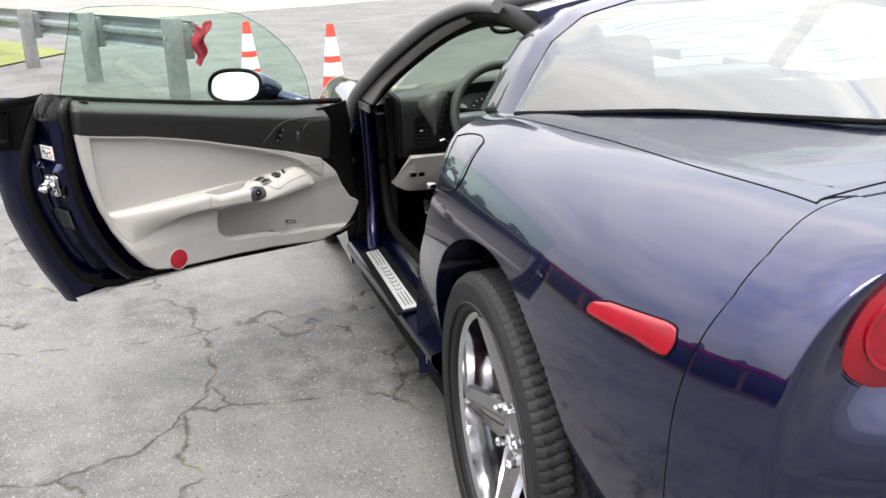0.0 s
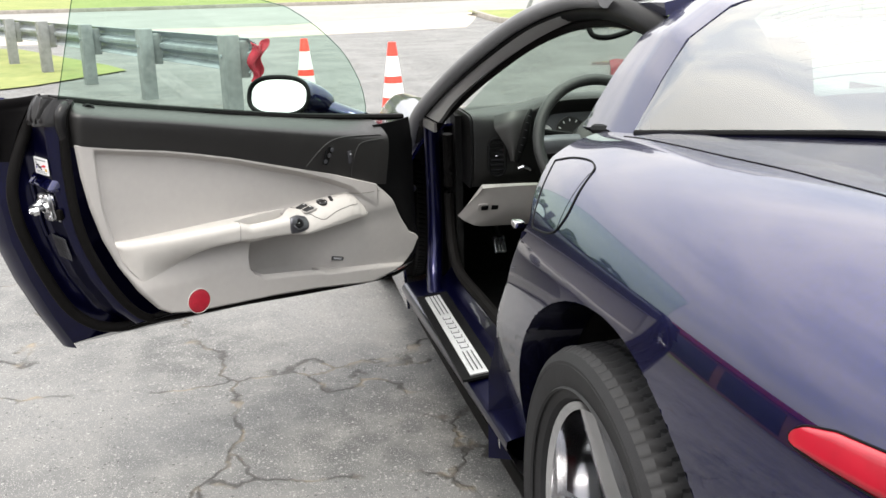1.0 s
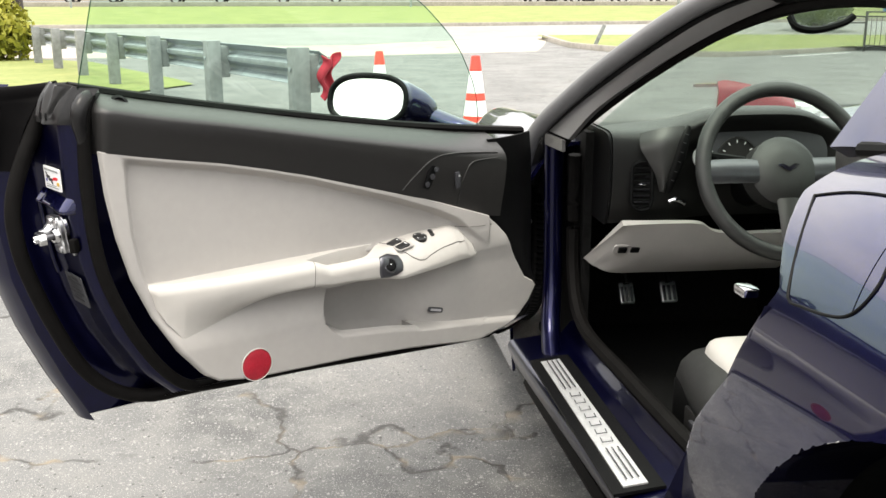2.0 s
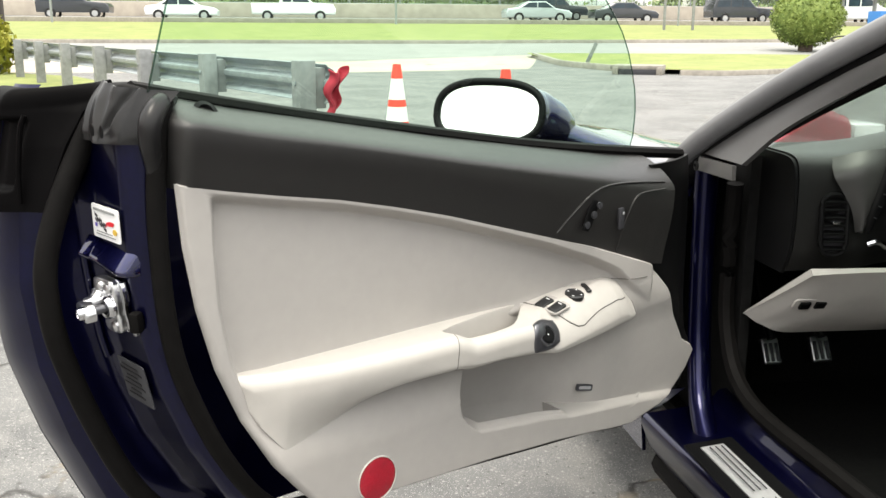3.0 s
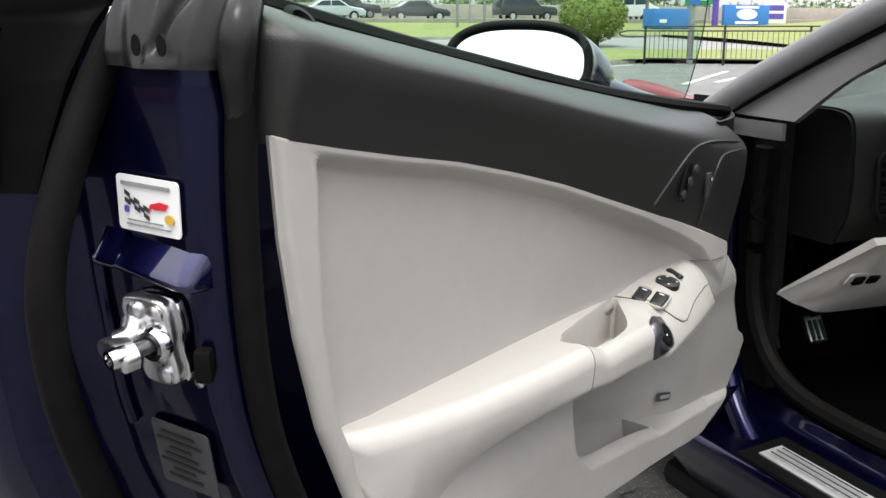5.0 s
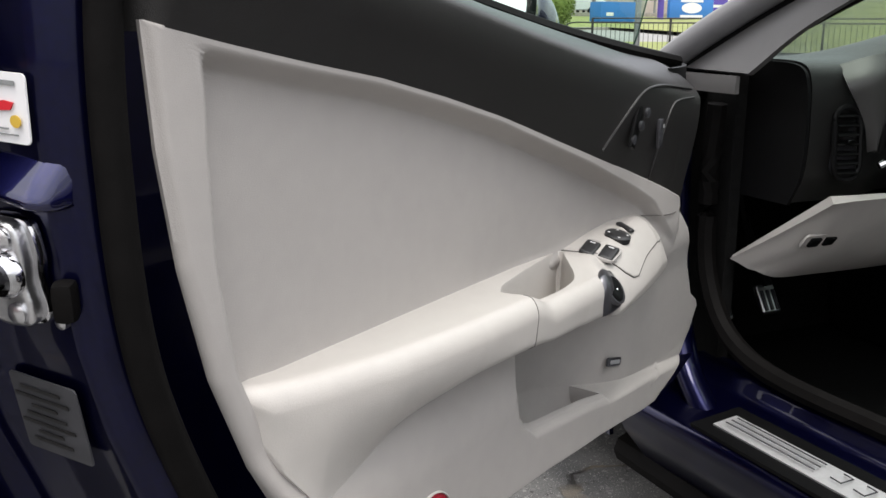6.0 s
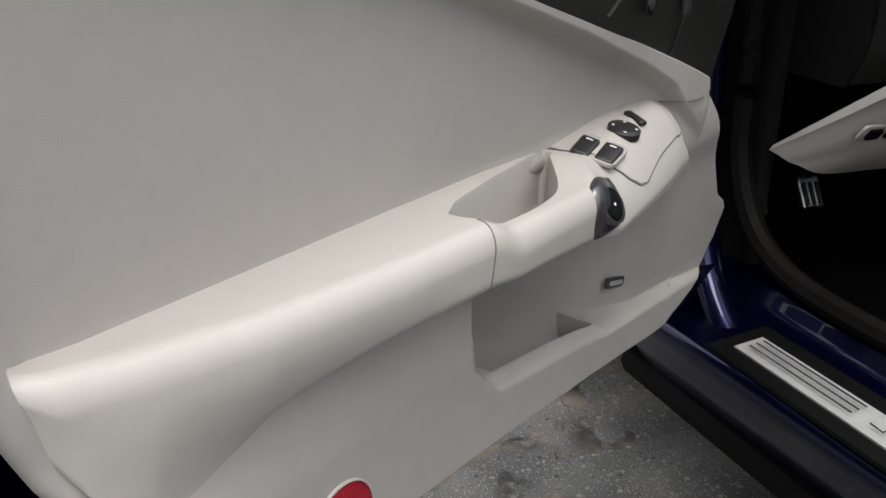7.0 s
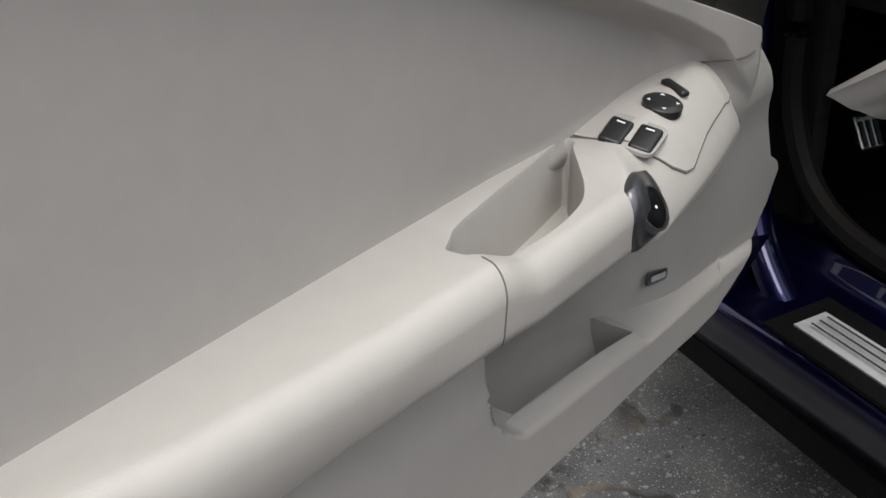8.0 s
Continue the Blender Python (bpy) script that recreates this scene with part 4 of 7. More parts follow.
def front_fender(s, t):
    """Hump over the front wheel and the bonnet, from the cowl to the nose."""
    y = 1.66 + 1.85 * s
    half = ip(y, [1.66, 2.75, 3.1, 3.35, 3.51], [0.905, 0.905, 0.86, 0.76, 0.60])
    x = half * (2 * t - 1)
    q = abs(x) * 0.905 / half
    crest = ip(y, [1.66, 2.0, 2.45, 2.75, 3.1, 3.35, 3.51], [0.79, 0.775, 0.78, 0.765, 0.70, 0.60, 0.45])
    hood = ip(y, [1.66, 2.0, 2.5, 3.0, 3.35, 3.51], [0.80, 0.775, 0.735, 0.66, 0.56, 0.44])
    h = hood + (crest - hood) * math.exp(-((q - 0.74) / 0.13) ** 2)
    drop = max(0.0, (q - 0.74) / 0.165)
    return Vector((x, y, h - 0.16 * drop ** 2.4))


part("bonnet", sheet(front_fender, 50, 70, 0.01), PAINT, CAR, "glossy dark blue bonnet and front fenders")
for sg in (-1, 1):
    part("front_fender", sheet(lambda s, t: Vector((sg * (ip(1.66 + 1.8 * s, [1.66, 2.75, 3.1, 3.35, 3.51], [0.905, 0.905, 0.86, 0.76, 0.60]) + 0.012 * math.sin(math.pi * t)), 1.66 + 1.8 * s, ip(s, [0, 0.6, 1], [0.63, 0.62, 0.45]) * (1 - t) + 0.2 * t)), 20, 10, 0.008), PAINT, CAR)
part("nose", sheet(lambda s, t: Vector((-0.62 + 1.24 * s, 3.515 - 0.06 * (2 * s - 1) ** 4 + 0.03 * math.sin(math.pi * t), 0.45 - 0.25 * t)), 20, 6, 0.01), PAINT, CAR)

far_door = part("door", sheet(lambda s, t: Vector((0.885 + 0.022 * math.sin(math.pi * t), 0.655 + 1.0 * s, 0.2 + (0.66 - 0.06 * s) * t)), 24, 12, 0.02), PAINT, CAR, "closed dark blue passenger door")
part("window_glass", sheet(lambda s, t: Vector((0.85 - 0.24 * t, 0.62 + (1.0 - 0.55 * t) * s, 0.86 - 0.04 * s + (0.27 + 0.02 * s) * t)), 16, 10), GLASS, far_door)

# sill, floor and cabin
# sill in the shade-darkened body paint
part("sill", sheet(lambda s, t: Vector((ip(t, [0, 0.12, 0.3, 0.42, 0.5, 0.85, 0.93, 1.0], [-0.80, -0.85, -0.905, -0.928, -0.92, -0.79, -0.765, -0.74]) + 0.075 * (1 - s) * (1 - t), 0.5 + 1.12 * s, ip(t, [0, 0.12, 0.3, 0.42, 0.5, 0.85, 0.93, 1.0], [0.14, 0.16, 0.23, 0.285, 0.30, 0.315, 0.345, 0.345]) + 0.03 * (1 - s) * t)), 24, 40), PAINT_SHADED, CAR, "dark blue door sill")
part("rocker", tube([(-0.80, 0.45, 0.15), (-0.82, 1.0, 0.15), (-0.84, 1.7, 0.15)], 0.028, 8, 20), RUBBER, CAR)


def sill_z(y, x):
    return 0.302 + 0.03 * (1.62 - y) / 1.12 * 0.7 + (x + 0.92) * 0.12


plate_y0, plate_y1 = 0.80, 1.45
sp = part("sill_plate", sheet(lambda s, t: Vector((-0.908 + 0.09 * t, plate_y0 + (plate_y1 - plate_y0) * s, sill_z(plate_y0 + (plate_y1 - plate_y0) * s, -0.908 + 0.09 * t) + 0.003)), 12, 6, 0.006), BLACK, CAR, "black sill cover with a silver plate")
part("silver_plate", sheet(lambda s, t: Vector((-0.887 + 0.043 * t, plate_y0 + 0.015 + (plate_y1 - plate_y0 - 0.04) * s, sill_z(plate_y0 + (plate_y1 - plate_y0) * s, -0.887 + 0.043 * t) + 0.006)), 12, 6, 0.004), SATIN, sp, "brushed silver plate")
part("floor_pan", box((1.5, 1.6, 0.03), Matrix.Translation((0, 1.25, 0.185)), 0.01), CARPET, CAR, "black carpeted floor")
part("cowl_side", sheet(lambda s, t: Vector((-0.755 + 0.04 * s, 1.58 + 0.36 * s, 0.2 + 0.62 * t)), 8, 8, 0.02), CARPET, CAR, "black footwell side lining")
# pillar is body blue too; its darker tone stands in for shade
part("door_pillar", tube([(-0.818, 1.635, 0.81), (-0.815, 1.635, 0.6), (-0.818, 1.615, 0.45), (-0.832, 1.565, 0.36), (-0.842, 1.51, 0.312), (-0.846, 1.46, 0.285), (-0.85, 1.38, 0.262)], 0.018, 12, 30, 1.3, (1, 0, 0)), PAINT_SHADED, CAR, "dark blue front door pillar")
part("door_seal", tube([(-0.775, 1.60, 0.765), (-0.772, 1.61, 0.66), (-0.772, 1.595, 0.48), (-0.775, 1.48, 0.378), (-0.76, 1.2, 0.362), (-0.752, 0.8, 0.37)], 0.016, 8, 50), RUBBER, CAR, "black rubber door-opening seal")
part("bulkhead", box((1.5, 0.03, 0.5), Matrix.Translation((0, 2.0, 0.43)), 0.01), CARPET, CAR)
part("rear_bulkhead", box((1.5, 0.03, 0.6), Matrix.Translation((0, 0.42, 0.5)), 0.01), CARPET, CAR)
part("tunnel", box((0.28, 1.5, 0.32), Matrix.Translation((0, 1.2, 0.36)), 0.06), BLACK, CAR)


DASH_T = [0, 0.2, 0.42, 0.52, 0.58, 0.64, 0.72, 0.9, 1]
DASH_Y = [1.84, 1.68, 1.535, 1.482, 1.464, 1.456, 1.452, 1.455, 1.475]
DASH_Z = [0.795, 0.832, 0.836, 0.833, 0.824, 0.805, 0.77, 0.67, 0.625]


def dash(s, t):
    x = -0.728 + 1.456 * s
    hood = math.exp(-((x + 0.39) / 0.17) ** 4)
    z = smooth_ip(t, DASH_T, DASH_Z) + 0.050 * hood * sm(0.15, 0.5, t) * sm(0.66, 0.60, t)
    return Vector((x, smooth_ip(t, DASH_T, DASH_Y) + 0.05 * hood * sm(0.60, 0.68, t) - 0.02 * hood * sm(0.4, 0.58, t) * sm(0.66, 0.6, t), z))


dashboard = part("dashboard", sheet(dash, 70, 60, 0.01), DASH_BLACK, CAR, "charcoal dashboard with gauges and round air vent")
for sg in (-1, 1):
    part("end_panel", sheet(lambda s, t: Vector((sg * 0.730, smooth_ip(t, DASH_T, DASH_Y) + (1.86 - smooth_ip(t, DASH_T, DASH_Y)) * s, smooth_ip(t, DASH_T, DASH_Z) - 0.003)), 8, 40, 0.006), BLACK, dashboard)
KNEE_TOP = spline([(-0.713, 1.415, 0.644), (-0.655, 1.421, 0.641), (-0.59, 1.429, 0.638), (-0.525, 1.437, 0.632), (-0.49, 1.446, 0.612), (-0.44, 1.452, 0.603), (-0.36, 1.455, 0.602), (-0.28, 1.455, 0.602)], 60)
KNEE_LOW = spline([(-0.745, 1.572, 0.524), (-0.728, 1.548, 0.512), (-0.700, 1.530, 0.504), (-0.62, 1.532, 0.501), (-0.53, 1.535, 0.499), (-0.44, 1.538, 0.498), (-0.36, 1.54, 0.498), (-0.28, 1.54, 0.498)], 60)


def knee_sheet(s, t):
    k = int(round(s * 59))
    p = KNEE_TOP[k].lerp(KNEE_LOW[k], t)
    return p + Vector((0, -0.7, -0.7)) * 0.016 * math.sin(math.pi * t) * sm(0.0, 0.12, s)


knee = part("knee_panel", sheet(knee_sheet, 60, 16, 0.013), DASH_GREY, dashboard, "light grey knee panel", angle=30)
km = Matrix.Translation((knee_sheet(0.16, 0.42) + Vector((0, -0.79, -0.62)) * 0.0135)) @ Matrix.Rotation(radians(128), 4, "X")
part("switch_recess", plate(round_rect(0.070, 0.028, 0.006), 0.004, km, 0.0008), BEIGE_SOFT, knee)
for x in (-0.015, 0.015):
    part("knee_switch", box((0.020, 0.017, 0.006), km @ Matrix.Translation((x, 0, 0.002)), 0.002), BLACK, knee)


def seat():
    s = part("seat", box((0.44, 0.50, 0.16), pose(-0.40, 0.93, 0.36, 6, 0, 0), 0.05, None, 4), BEIGE, CAR, "black leather seat with light grey cushion")
    for sx in (-1, 1):
        part("bolster", tube([(-0.40 + sx * 0.215, 0.70, 0.34), (-0.40 + sx * 0.225, 0.95, 0.36), (-0.40 + sx * 0.20, 1.17, 0.37)], 0.062, 12, 14), LEATHER, s, "black leather side bolster")
    part("seat_side", box((0.03, 0.46, 0.16), Matrix.Translation((-0.652, 0.95, 0.29)), 0.012, None, 3), BLACK, s)
    part("backrest", box((0.46, 0.14, 0.60), pose(-0.40, 0.62, 0.66, -14, 0, 0), 0.06, None, 4), LEATHER, s)
    part("headrest", box((0.26, 0.11, 0.19), pose(-0.40, 0.53, 0.99, -14, 0, 0), 0.05, None, 4), LEATHER, s)
    part("switch_panel", box((0.012, 0.15, 0.05), Matrix.Translation((-0.668, 1.02, 0.315)), 0.005), BLACK_TRIM, s)
    for dy in (-0.03, 0.02):
        part("seat_switch", box((0.012, 0.03, 0.014), Matrix.Translation((-0.676, 1.02 + dy, 0.32)), 0.004), INK, s)
    for k in range(14):
        y = 0.74 + 0.03 * k
        part("stitch", tube([(-0.560, y, 0.4195 - 0.02 * (y - 0.95) ** 2), (-0.560, y + 0.02, 0.4195 - 0.02 * (y - 0.93) ** 2)], 0.0016, 5), WHITE, s)
    return s


seat_l = seat()


def wheel(cx, cy, cz, R=0.346, W=0.26, face=-1, name="wheel"):
    """Five-spoke polished wheel with its tyre, seen from outside towards face."""
    m = Matrix.Translation((cx, cy, cz)) @ Matrix.Rotation(radians(90 * face), 4, "Y")
    rim_r = R * 0.742
    w = part(name, lathe([(rim_r * 0.98, -0.10), (rim_r * 0.93, -0.06), (rim_r * 0.92, 0.0), (rim_r * 0.945, 0.06), (rim_r * 0.955, 0.098), (rim_r * 1.005, 0.104), (rim_r * 1.02, 0.098), (rim_r * 1.02, 0.08)], 56, m), CHROME, CAR, "polished five-spoke alloy wheel with black tyre")
    tp = [(rim_r, 0.09), (rim_r * 1.03, 0.112), (rim_r * 1.10, 0.122), (R * 0.93, 0.126), (R * 0.968, 0.118), (R * 0.990, 0.104)]
    tp += [(R - 0.004 * (abs(0.09 - 0.0075 * k) / 0.09) ** 3, 0.09 - 0.0075 * k) for k in range(25)]
    tp += [(R * 0.990, -0.104), (R * 0.94, -0.124), (rim_r * 1.05, -0.118), (rim_r, -0.09)]

    def tread(s, t):
        """Sidewall and tread with slanted cross grooves and three grooves round it."""
        k = min(len(tp) - 1, int(round(t * (len(tp) - 1))))
        r, z = tp[k]
        if 5 <= k <= 31:
            cut = (s * 104 + 12 * abs(z - 0.01)) % 1.0 < 0.22 and k % 8 != 1
            if k in (11, 12, 19, 20, 27, 28) or (cut and k > 4):
                r -= 0.006 if k in (11, 12, 19, 20, 27, 28) else 0.0042
        elif k in (2, 3):
            r += 0.0
        a = 2 * math.pi * s
        return m @ Vector((r * math.cos(a), r * math.sin(a), z))
    tyre = part("tyre", sheet(tread, 520, len(tp), 0.0, None, True), TYRE, w, "black low-profile tyre", True, 30)
    for r in (rim_r * 1.09, R * 0.915):
        part("sidewall_ring", lathe([(r - 0.003, 0.121), (r, 0.1245), (r + 0.003, 0.121)], 60, m @ Matrix.Translation((0, 0, 0.0015))), TYRE, tyre)
    for k in range(5):
        a = 2 * math.pi * k / 5 + radians(98)
        bm = bmesh.new()
        prof = [(0.035, 0.026, 0.054), (0.075, 0.050, 0.064), (rim_r * 0.55, 0.042, 0.076), (rim_r * 0.80, 0.036, 0.087), (rim_r * 0.985, 0.034, 0.095)]
        ring = []
        for r, h, z in prof:
            ring.append([bm.verts.new((r, y, zz)) for y, zz in ((-h, z - 0.022), (-h * 0.92, z - 0.006), (-h * 0.25, z), (-h * 0.10, z - 0.005), (h * 0.10, z - 0.005), (h * 0.25, z), (h * 0.92, z - 0.006), (h, z - 0.022))])
        for p, q in zip(ring, ring[1:]):
            for i in range(7):
                bm.faces.new((p[i], p[i + 1], q[i + 1], q[i]))
        bm.transform(m @ Matrix.Rotation(a, 4, "Z"))
        bmesh.ops.recalc_face_normals(bm, faces=bm.faces)
        part("spoke", bm, ALLOY, w)
        part("lug_nut", lathe([(0.011, 0.05), (0.011, 0.074), (0.007, 0.082), (0.0, 0.083)], 6, m @ Matrix.Rotation(a + radians(36), 4, "Z") @ Matrix.Translation((0.062, 0, 0))), CHROME, w)
    part("hub", lathe([(0.10, 0.03), (0.095, 0.052), (0.05, 0.06), (0.045, 0.055), (0.03, 0.058), (0.0, 0.060)], 40, m), ALLOY, w)
    part("brake_disc", lathe([(0.16, -0.012), (0.16, 0.012), (0.09, 0.012), (0.09, -0.012)], 40, m), STEEL, w)
    part("caliper", box((0.11, 0.06, 0.08), m @ Matrix.Rotation(radians(-112 if face < 0 else -68), 4, "Z") @ Matrix.Translation((0.15, 0, 0.01)), 0.015), RED_SHELL, w, "red brake caliper")
    return w


wheel(-0.772, 0.0, 0.346)
wheel(0.772, 0.0, 0.346, face=1)
wheel(-0.77, 2.685, 0.33, 0.33, 0.24)
wheel(0.77, 2.685, 0.33, 0.33, 0.24, 1)
# ---- details of the open door ----
def belt(u):
    return ip(u, [0.0, 0.118, 0.382, 0.744, 0.985, 1.1], [0.83, 0.842, 0.874, 0.932, 0.984, 0.985])


def on_shut(n, z, lift=0.0, spin=0.0):
    """A pose on the shut face of the door, its own z pointing out of it."""
    o = D(shut_u(n, z) + 0.002, n, z)
    ex = (D(shut_u(n + 0.01, z), n + 0.01, z) - D(shut_u(n - 0.01, z), n - 0.01, z)).normalized()
    ey = (D(shut_u(n, z + 0.01), n, z + 0.01) - D(shut_u(n, z - 0.01), n, z - 0.01)).normalized()
    ez = ex.cross(ey).normalized()
    if ez.dot(Vector((UX, UY, 0))) < 0:
        ez = -ez
    ey = ez.cross(ex)
    m = Matrix((ex, ey, ez)).transposed().to_4x4()
    m.translation = o + ez * lift
    return m @ Matrix.Rotation(radians(spin), 4, "Z")


def seal(pts, r, label="black rubber door seal", flat=1.0):
    return part("door_seal", tube([D(*p) for p in pts], r, 10, 90, flat, (UX, UY, 0.0)), RUBBER, door, label)


seal([(0.972, -0.02, 0.973), (0.982, -0.015, 0.948), (0.987, -0.014, 0.912), (0.990, -0.014, 0.875), (0.991, -0.014, 0.837), (0.990, -0.014, 0.797), (0.988, -0.014, 0.756), (0.983, -0.014, 0.713), (0.974, -0.014, 0.672), (0.955, -0.015, 0.62), (0.930, -0.016, 0.565), (0.892, -0.02, 0.505), (0.848, -0.025, 0.462), (0.79, -0.03, 0.447), (0.60, -0.03, 0.434), (0.35, -0.03, 0.410), (0.12, -0.03, 0.392), (0.03, -0.035, 0.402), (-0.005, -0.04, 0.43)], 0.0105)
seal([(0.985, -0.035, 0.972), (1.000, -0.066, 0.976), (1.014, -0.088, 0.957), (1.031, -0.10, 0.921), (1.051, -0.10, 0.882), (1.066, -0.10, 0.847), (1.078, -0.10, 0.807), (1.081, -0.10, 0.765), (1.072, -0.10, 0.70), (1.040, -0.10, 0.60), (0.997, -0.10, 0.507), (0.946, -0.095, 0.454), (0.89, -0.085, 0.434), (0.84, -0.062, 0.440), (0.80, -0.035, 0.449)], 0.0125)
# moulded rubber corner where the seals meet under the window
def corner_cap(s, t):
    """Grey moulded cover that bridges the seals, in soft folds drawn up to the window."""
    n = -0.085 + 0.076 * s
    z = 0.932 - 0.004 * s + (0.992 - 0.932 - 0.006 * s) * t
    fold = 0.0028 * math.sin(2.4 * math.pi * s + 0.6) * sm(0.0, 0.15, t) * sm(1.0, 0.7, t) + 0.0016 * math.sin(6 * math.pi * s + 4 * t)
    crease = -0.006 * math.exp(-((s - 0.48 - 0.20 * t) / 0.03) ** 2) * sm(0.1, 0.3, t)
    return D(ip(s, [0, 0.5, 0.75, 1.0], [1.034, 1.036, 1.018, 0.985]) - 0.024 * t ** 1.6 + fold + crease, n, z)


part("seal_corner", sheet(corner_cap, 60, 30, 0.003), CAP_GREY, door, "moulded grey plastic corner under the window", angle=70)
part("seal_corner", tube([D(0.955, -0.040, 0.972), D(0.976, -0.018, 0.971), D(0.993, -0.007, 0.955), D(0.996, -0.007, 0.932), D(0.991, -0.013, 0.905), D(0.990, -0.018, 0.875)], lambda q: 0.0075 + 0.0045 * math.sin(math.pi * min(1, q * 1.15)), 14, 30, 1.0, (UX, UY, 0.0)), CAP_GREY, door)
for nn in (-0.046, -0.022):
    part("vent_hole", lathe([(0.0, 0.0), (0.0052, 0.0), (0.0052, 0.001), (0.0, 0.001)], 14, DM(1.0385, nn, 0.944, "u") @ Matrix.Diagonal((0.8, 1.25, 1, 1))), BLACK, door)
part("corner_top", sheet(lambda s, t: D(1.010 - 0.035 * s, -0.118 + 0.075 * t, 0.980 + 0.008 * math.sin(math.pi * min(1, 0.25 + 0.9 * t)) - 0.010 * (1 - s) ** 5), 20, 20, 0.005), CAP_BLACK, door, "black cap below the window")


def rear_cap(s, t):
    """Black plastic over the door's rear corner with the sunk release handle, rounded over to the window."""
    n = -0.215 + 0.102 * s
    zt = 0.982 + 0.013 * sm(-0.155, -0.085, n)
    k = sm(-0.165, -0.112, n)

    def edge(z):
        return (ip(z, OUT_Z, OUT_U) + 0.012) * (1 - k) + ip(z, [0.85, 0.882, 0.921, 0.957, 0.985], [1.072, 1.061, 1.044, 1.022, 0.994]) * k
    if t < 0.7:
        z = 0.852 + (zt - 0.022 - 0.852) * t / 0.7
        sunk = sm(-0.196, -0.190, n) * sm(-0.142, -0.150, n) * sm(0.872, 0.879, z) * sm(0.952, 0.945, z)
        return D(edge(z) - 0.013 * sunk, n, z)
    if t < 0.85:
        q = (t - 0.7) / 0.15 * math.pi / 2
        return D(edge(zt - 0.022) - 0.022 * (1 - math.cos(q)), n, zt - 0.022 + 0.022 * math.sin(q))
    q = (t - 0.85) / 0.15
    return D(edge(zt - 0.022) - 0.022 - (edge(zt - 0.022) - 0.022 - 0.985) * q, n, zt - 0.010 * q)


part("release_trim", sheet(rear_cap, 70, 90, 0.004), CAP_BLACK, door, "black plastic rear corner with a sunk release handle", angle=60)
part("release_lever", plate(round_rect(0.040, 0.012, 0.004), 0.006, DM(1.083, -0.170, 0.885, "u"), 0.002), BLACK, door, "black release lever")
part("cap_rib", tube([D(1.078, -0.128, 0.955), D(1.083, -0.130, 0.94), D(1.088, -0.131, 0.90), D(1.090, -0.131, 0.862)], 0.003, 8, 16), CAP_BLACK, door)


sticker = part("sticker", plate(round_rect(0.054, 0.037, 0.003), 0.001, on_shut(-0.064, 0.843, 0.003, -3)), WHITE, door, "white factory sticker with a checked flag mark", False)
ms = on_shut(-0.064, 0.843, 0.0042, -3) @ Matrix.Diagonal((0.92, 0.80, 1, 1))
for k, (x, y, w, h, mt) in enumerate(((-0.001, 0.0165, 0.046, 0.0032, POST), (-0.003, -0.0135, 0.034, 0.0010, POST), (0.0, -0.0172, 0.042, 0.0010, POST), (-0.020, -0.005, 0.004, 0.0055, PURPLE))):
    part("print", plate(round_rect(w, h, h * 0.2, 3, x, y), 0.0006, ms), mt, sticker, smooth=False)
for i in range(5):
    for j in range(3):
        if (i + j) % 2 == 0:
            part("print", plate([(-0.021 + 0.0044 * i + dx, 0.011 - 0.0032 * j - 0.0026 * i + dy) for dx, dy in ((0, 0), (0.0046, -0.0026), (0.0046, -0.0060), (0, -0.0034))], 0.0006, ms), INK, sticker, smooth=False)
part("print", plate([(0.001, -0.006), (0.003, 0.002), (0.012, 0.005), (0.02, 0.004), (0.017, -0.001), (0.008, -0.002), (0.004, -0.001)], 0.0006, ms), RED_INK, sticker, smooth=False)
part("print", lathe([(0.0, 0), (0.0042, 0), (0.0042, 0.0006), (0, 0.0006)], 16, ms @ Matrix.Translation((0.021, -0.008, 0))), GOLD_INK, sticker, smooth=False)

label = part("label", plate(round_rect(0.052, 0.058, 0.003), 0.001, on_shut(-0.076, 0.655, 0.003, -6)), GREY_LABEL, door, "grey data label", False)
ml = on_shut(-0.076, 0.655, 0.0042, -6) @ Matrix.Diagonal((0.62, 0.74, 1, 1))
for k in range(7):
    part("print", plate(round_rect(0.05 + 0.02 * math.sin(k * 2.1), 0.0035, 0.001, 3, -0.004, 0.028 - 0.009 * k), 0.0004, ml), BLACK_TRIM, label, smooth=False)

# the pressed ledge above the latch


def ledge(s, t):
    """Pressed step: a sloping upper face, a rounded nose and the return below it."""
    n, zc = -0.108 + 0.080 * s, 0.812 - 0.014 * s
    q = [(0.0, 0.015), (0.007, 0.006), (0.0125, -0.002), (0.0142, -0.0048), (0.0145, -0.0065), (0.0138, -0.009), (0.010, -0.0105), (0.0, -0.011)][int(round(t * 7))]
    end = math.sqrt(max(0.0, 1 - sm(0.94, 1.0, s) ** 2))
    return D(shut_u(n, zc) + q[0] * max(0.05, end) * sm(-0.04, 0.05, s), n, zc + q[1] * (0.7 + 0.3 * end))


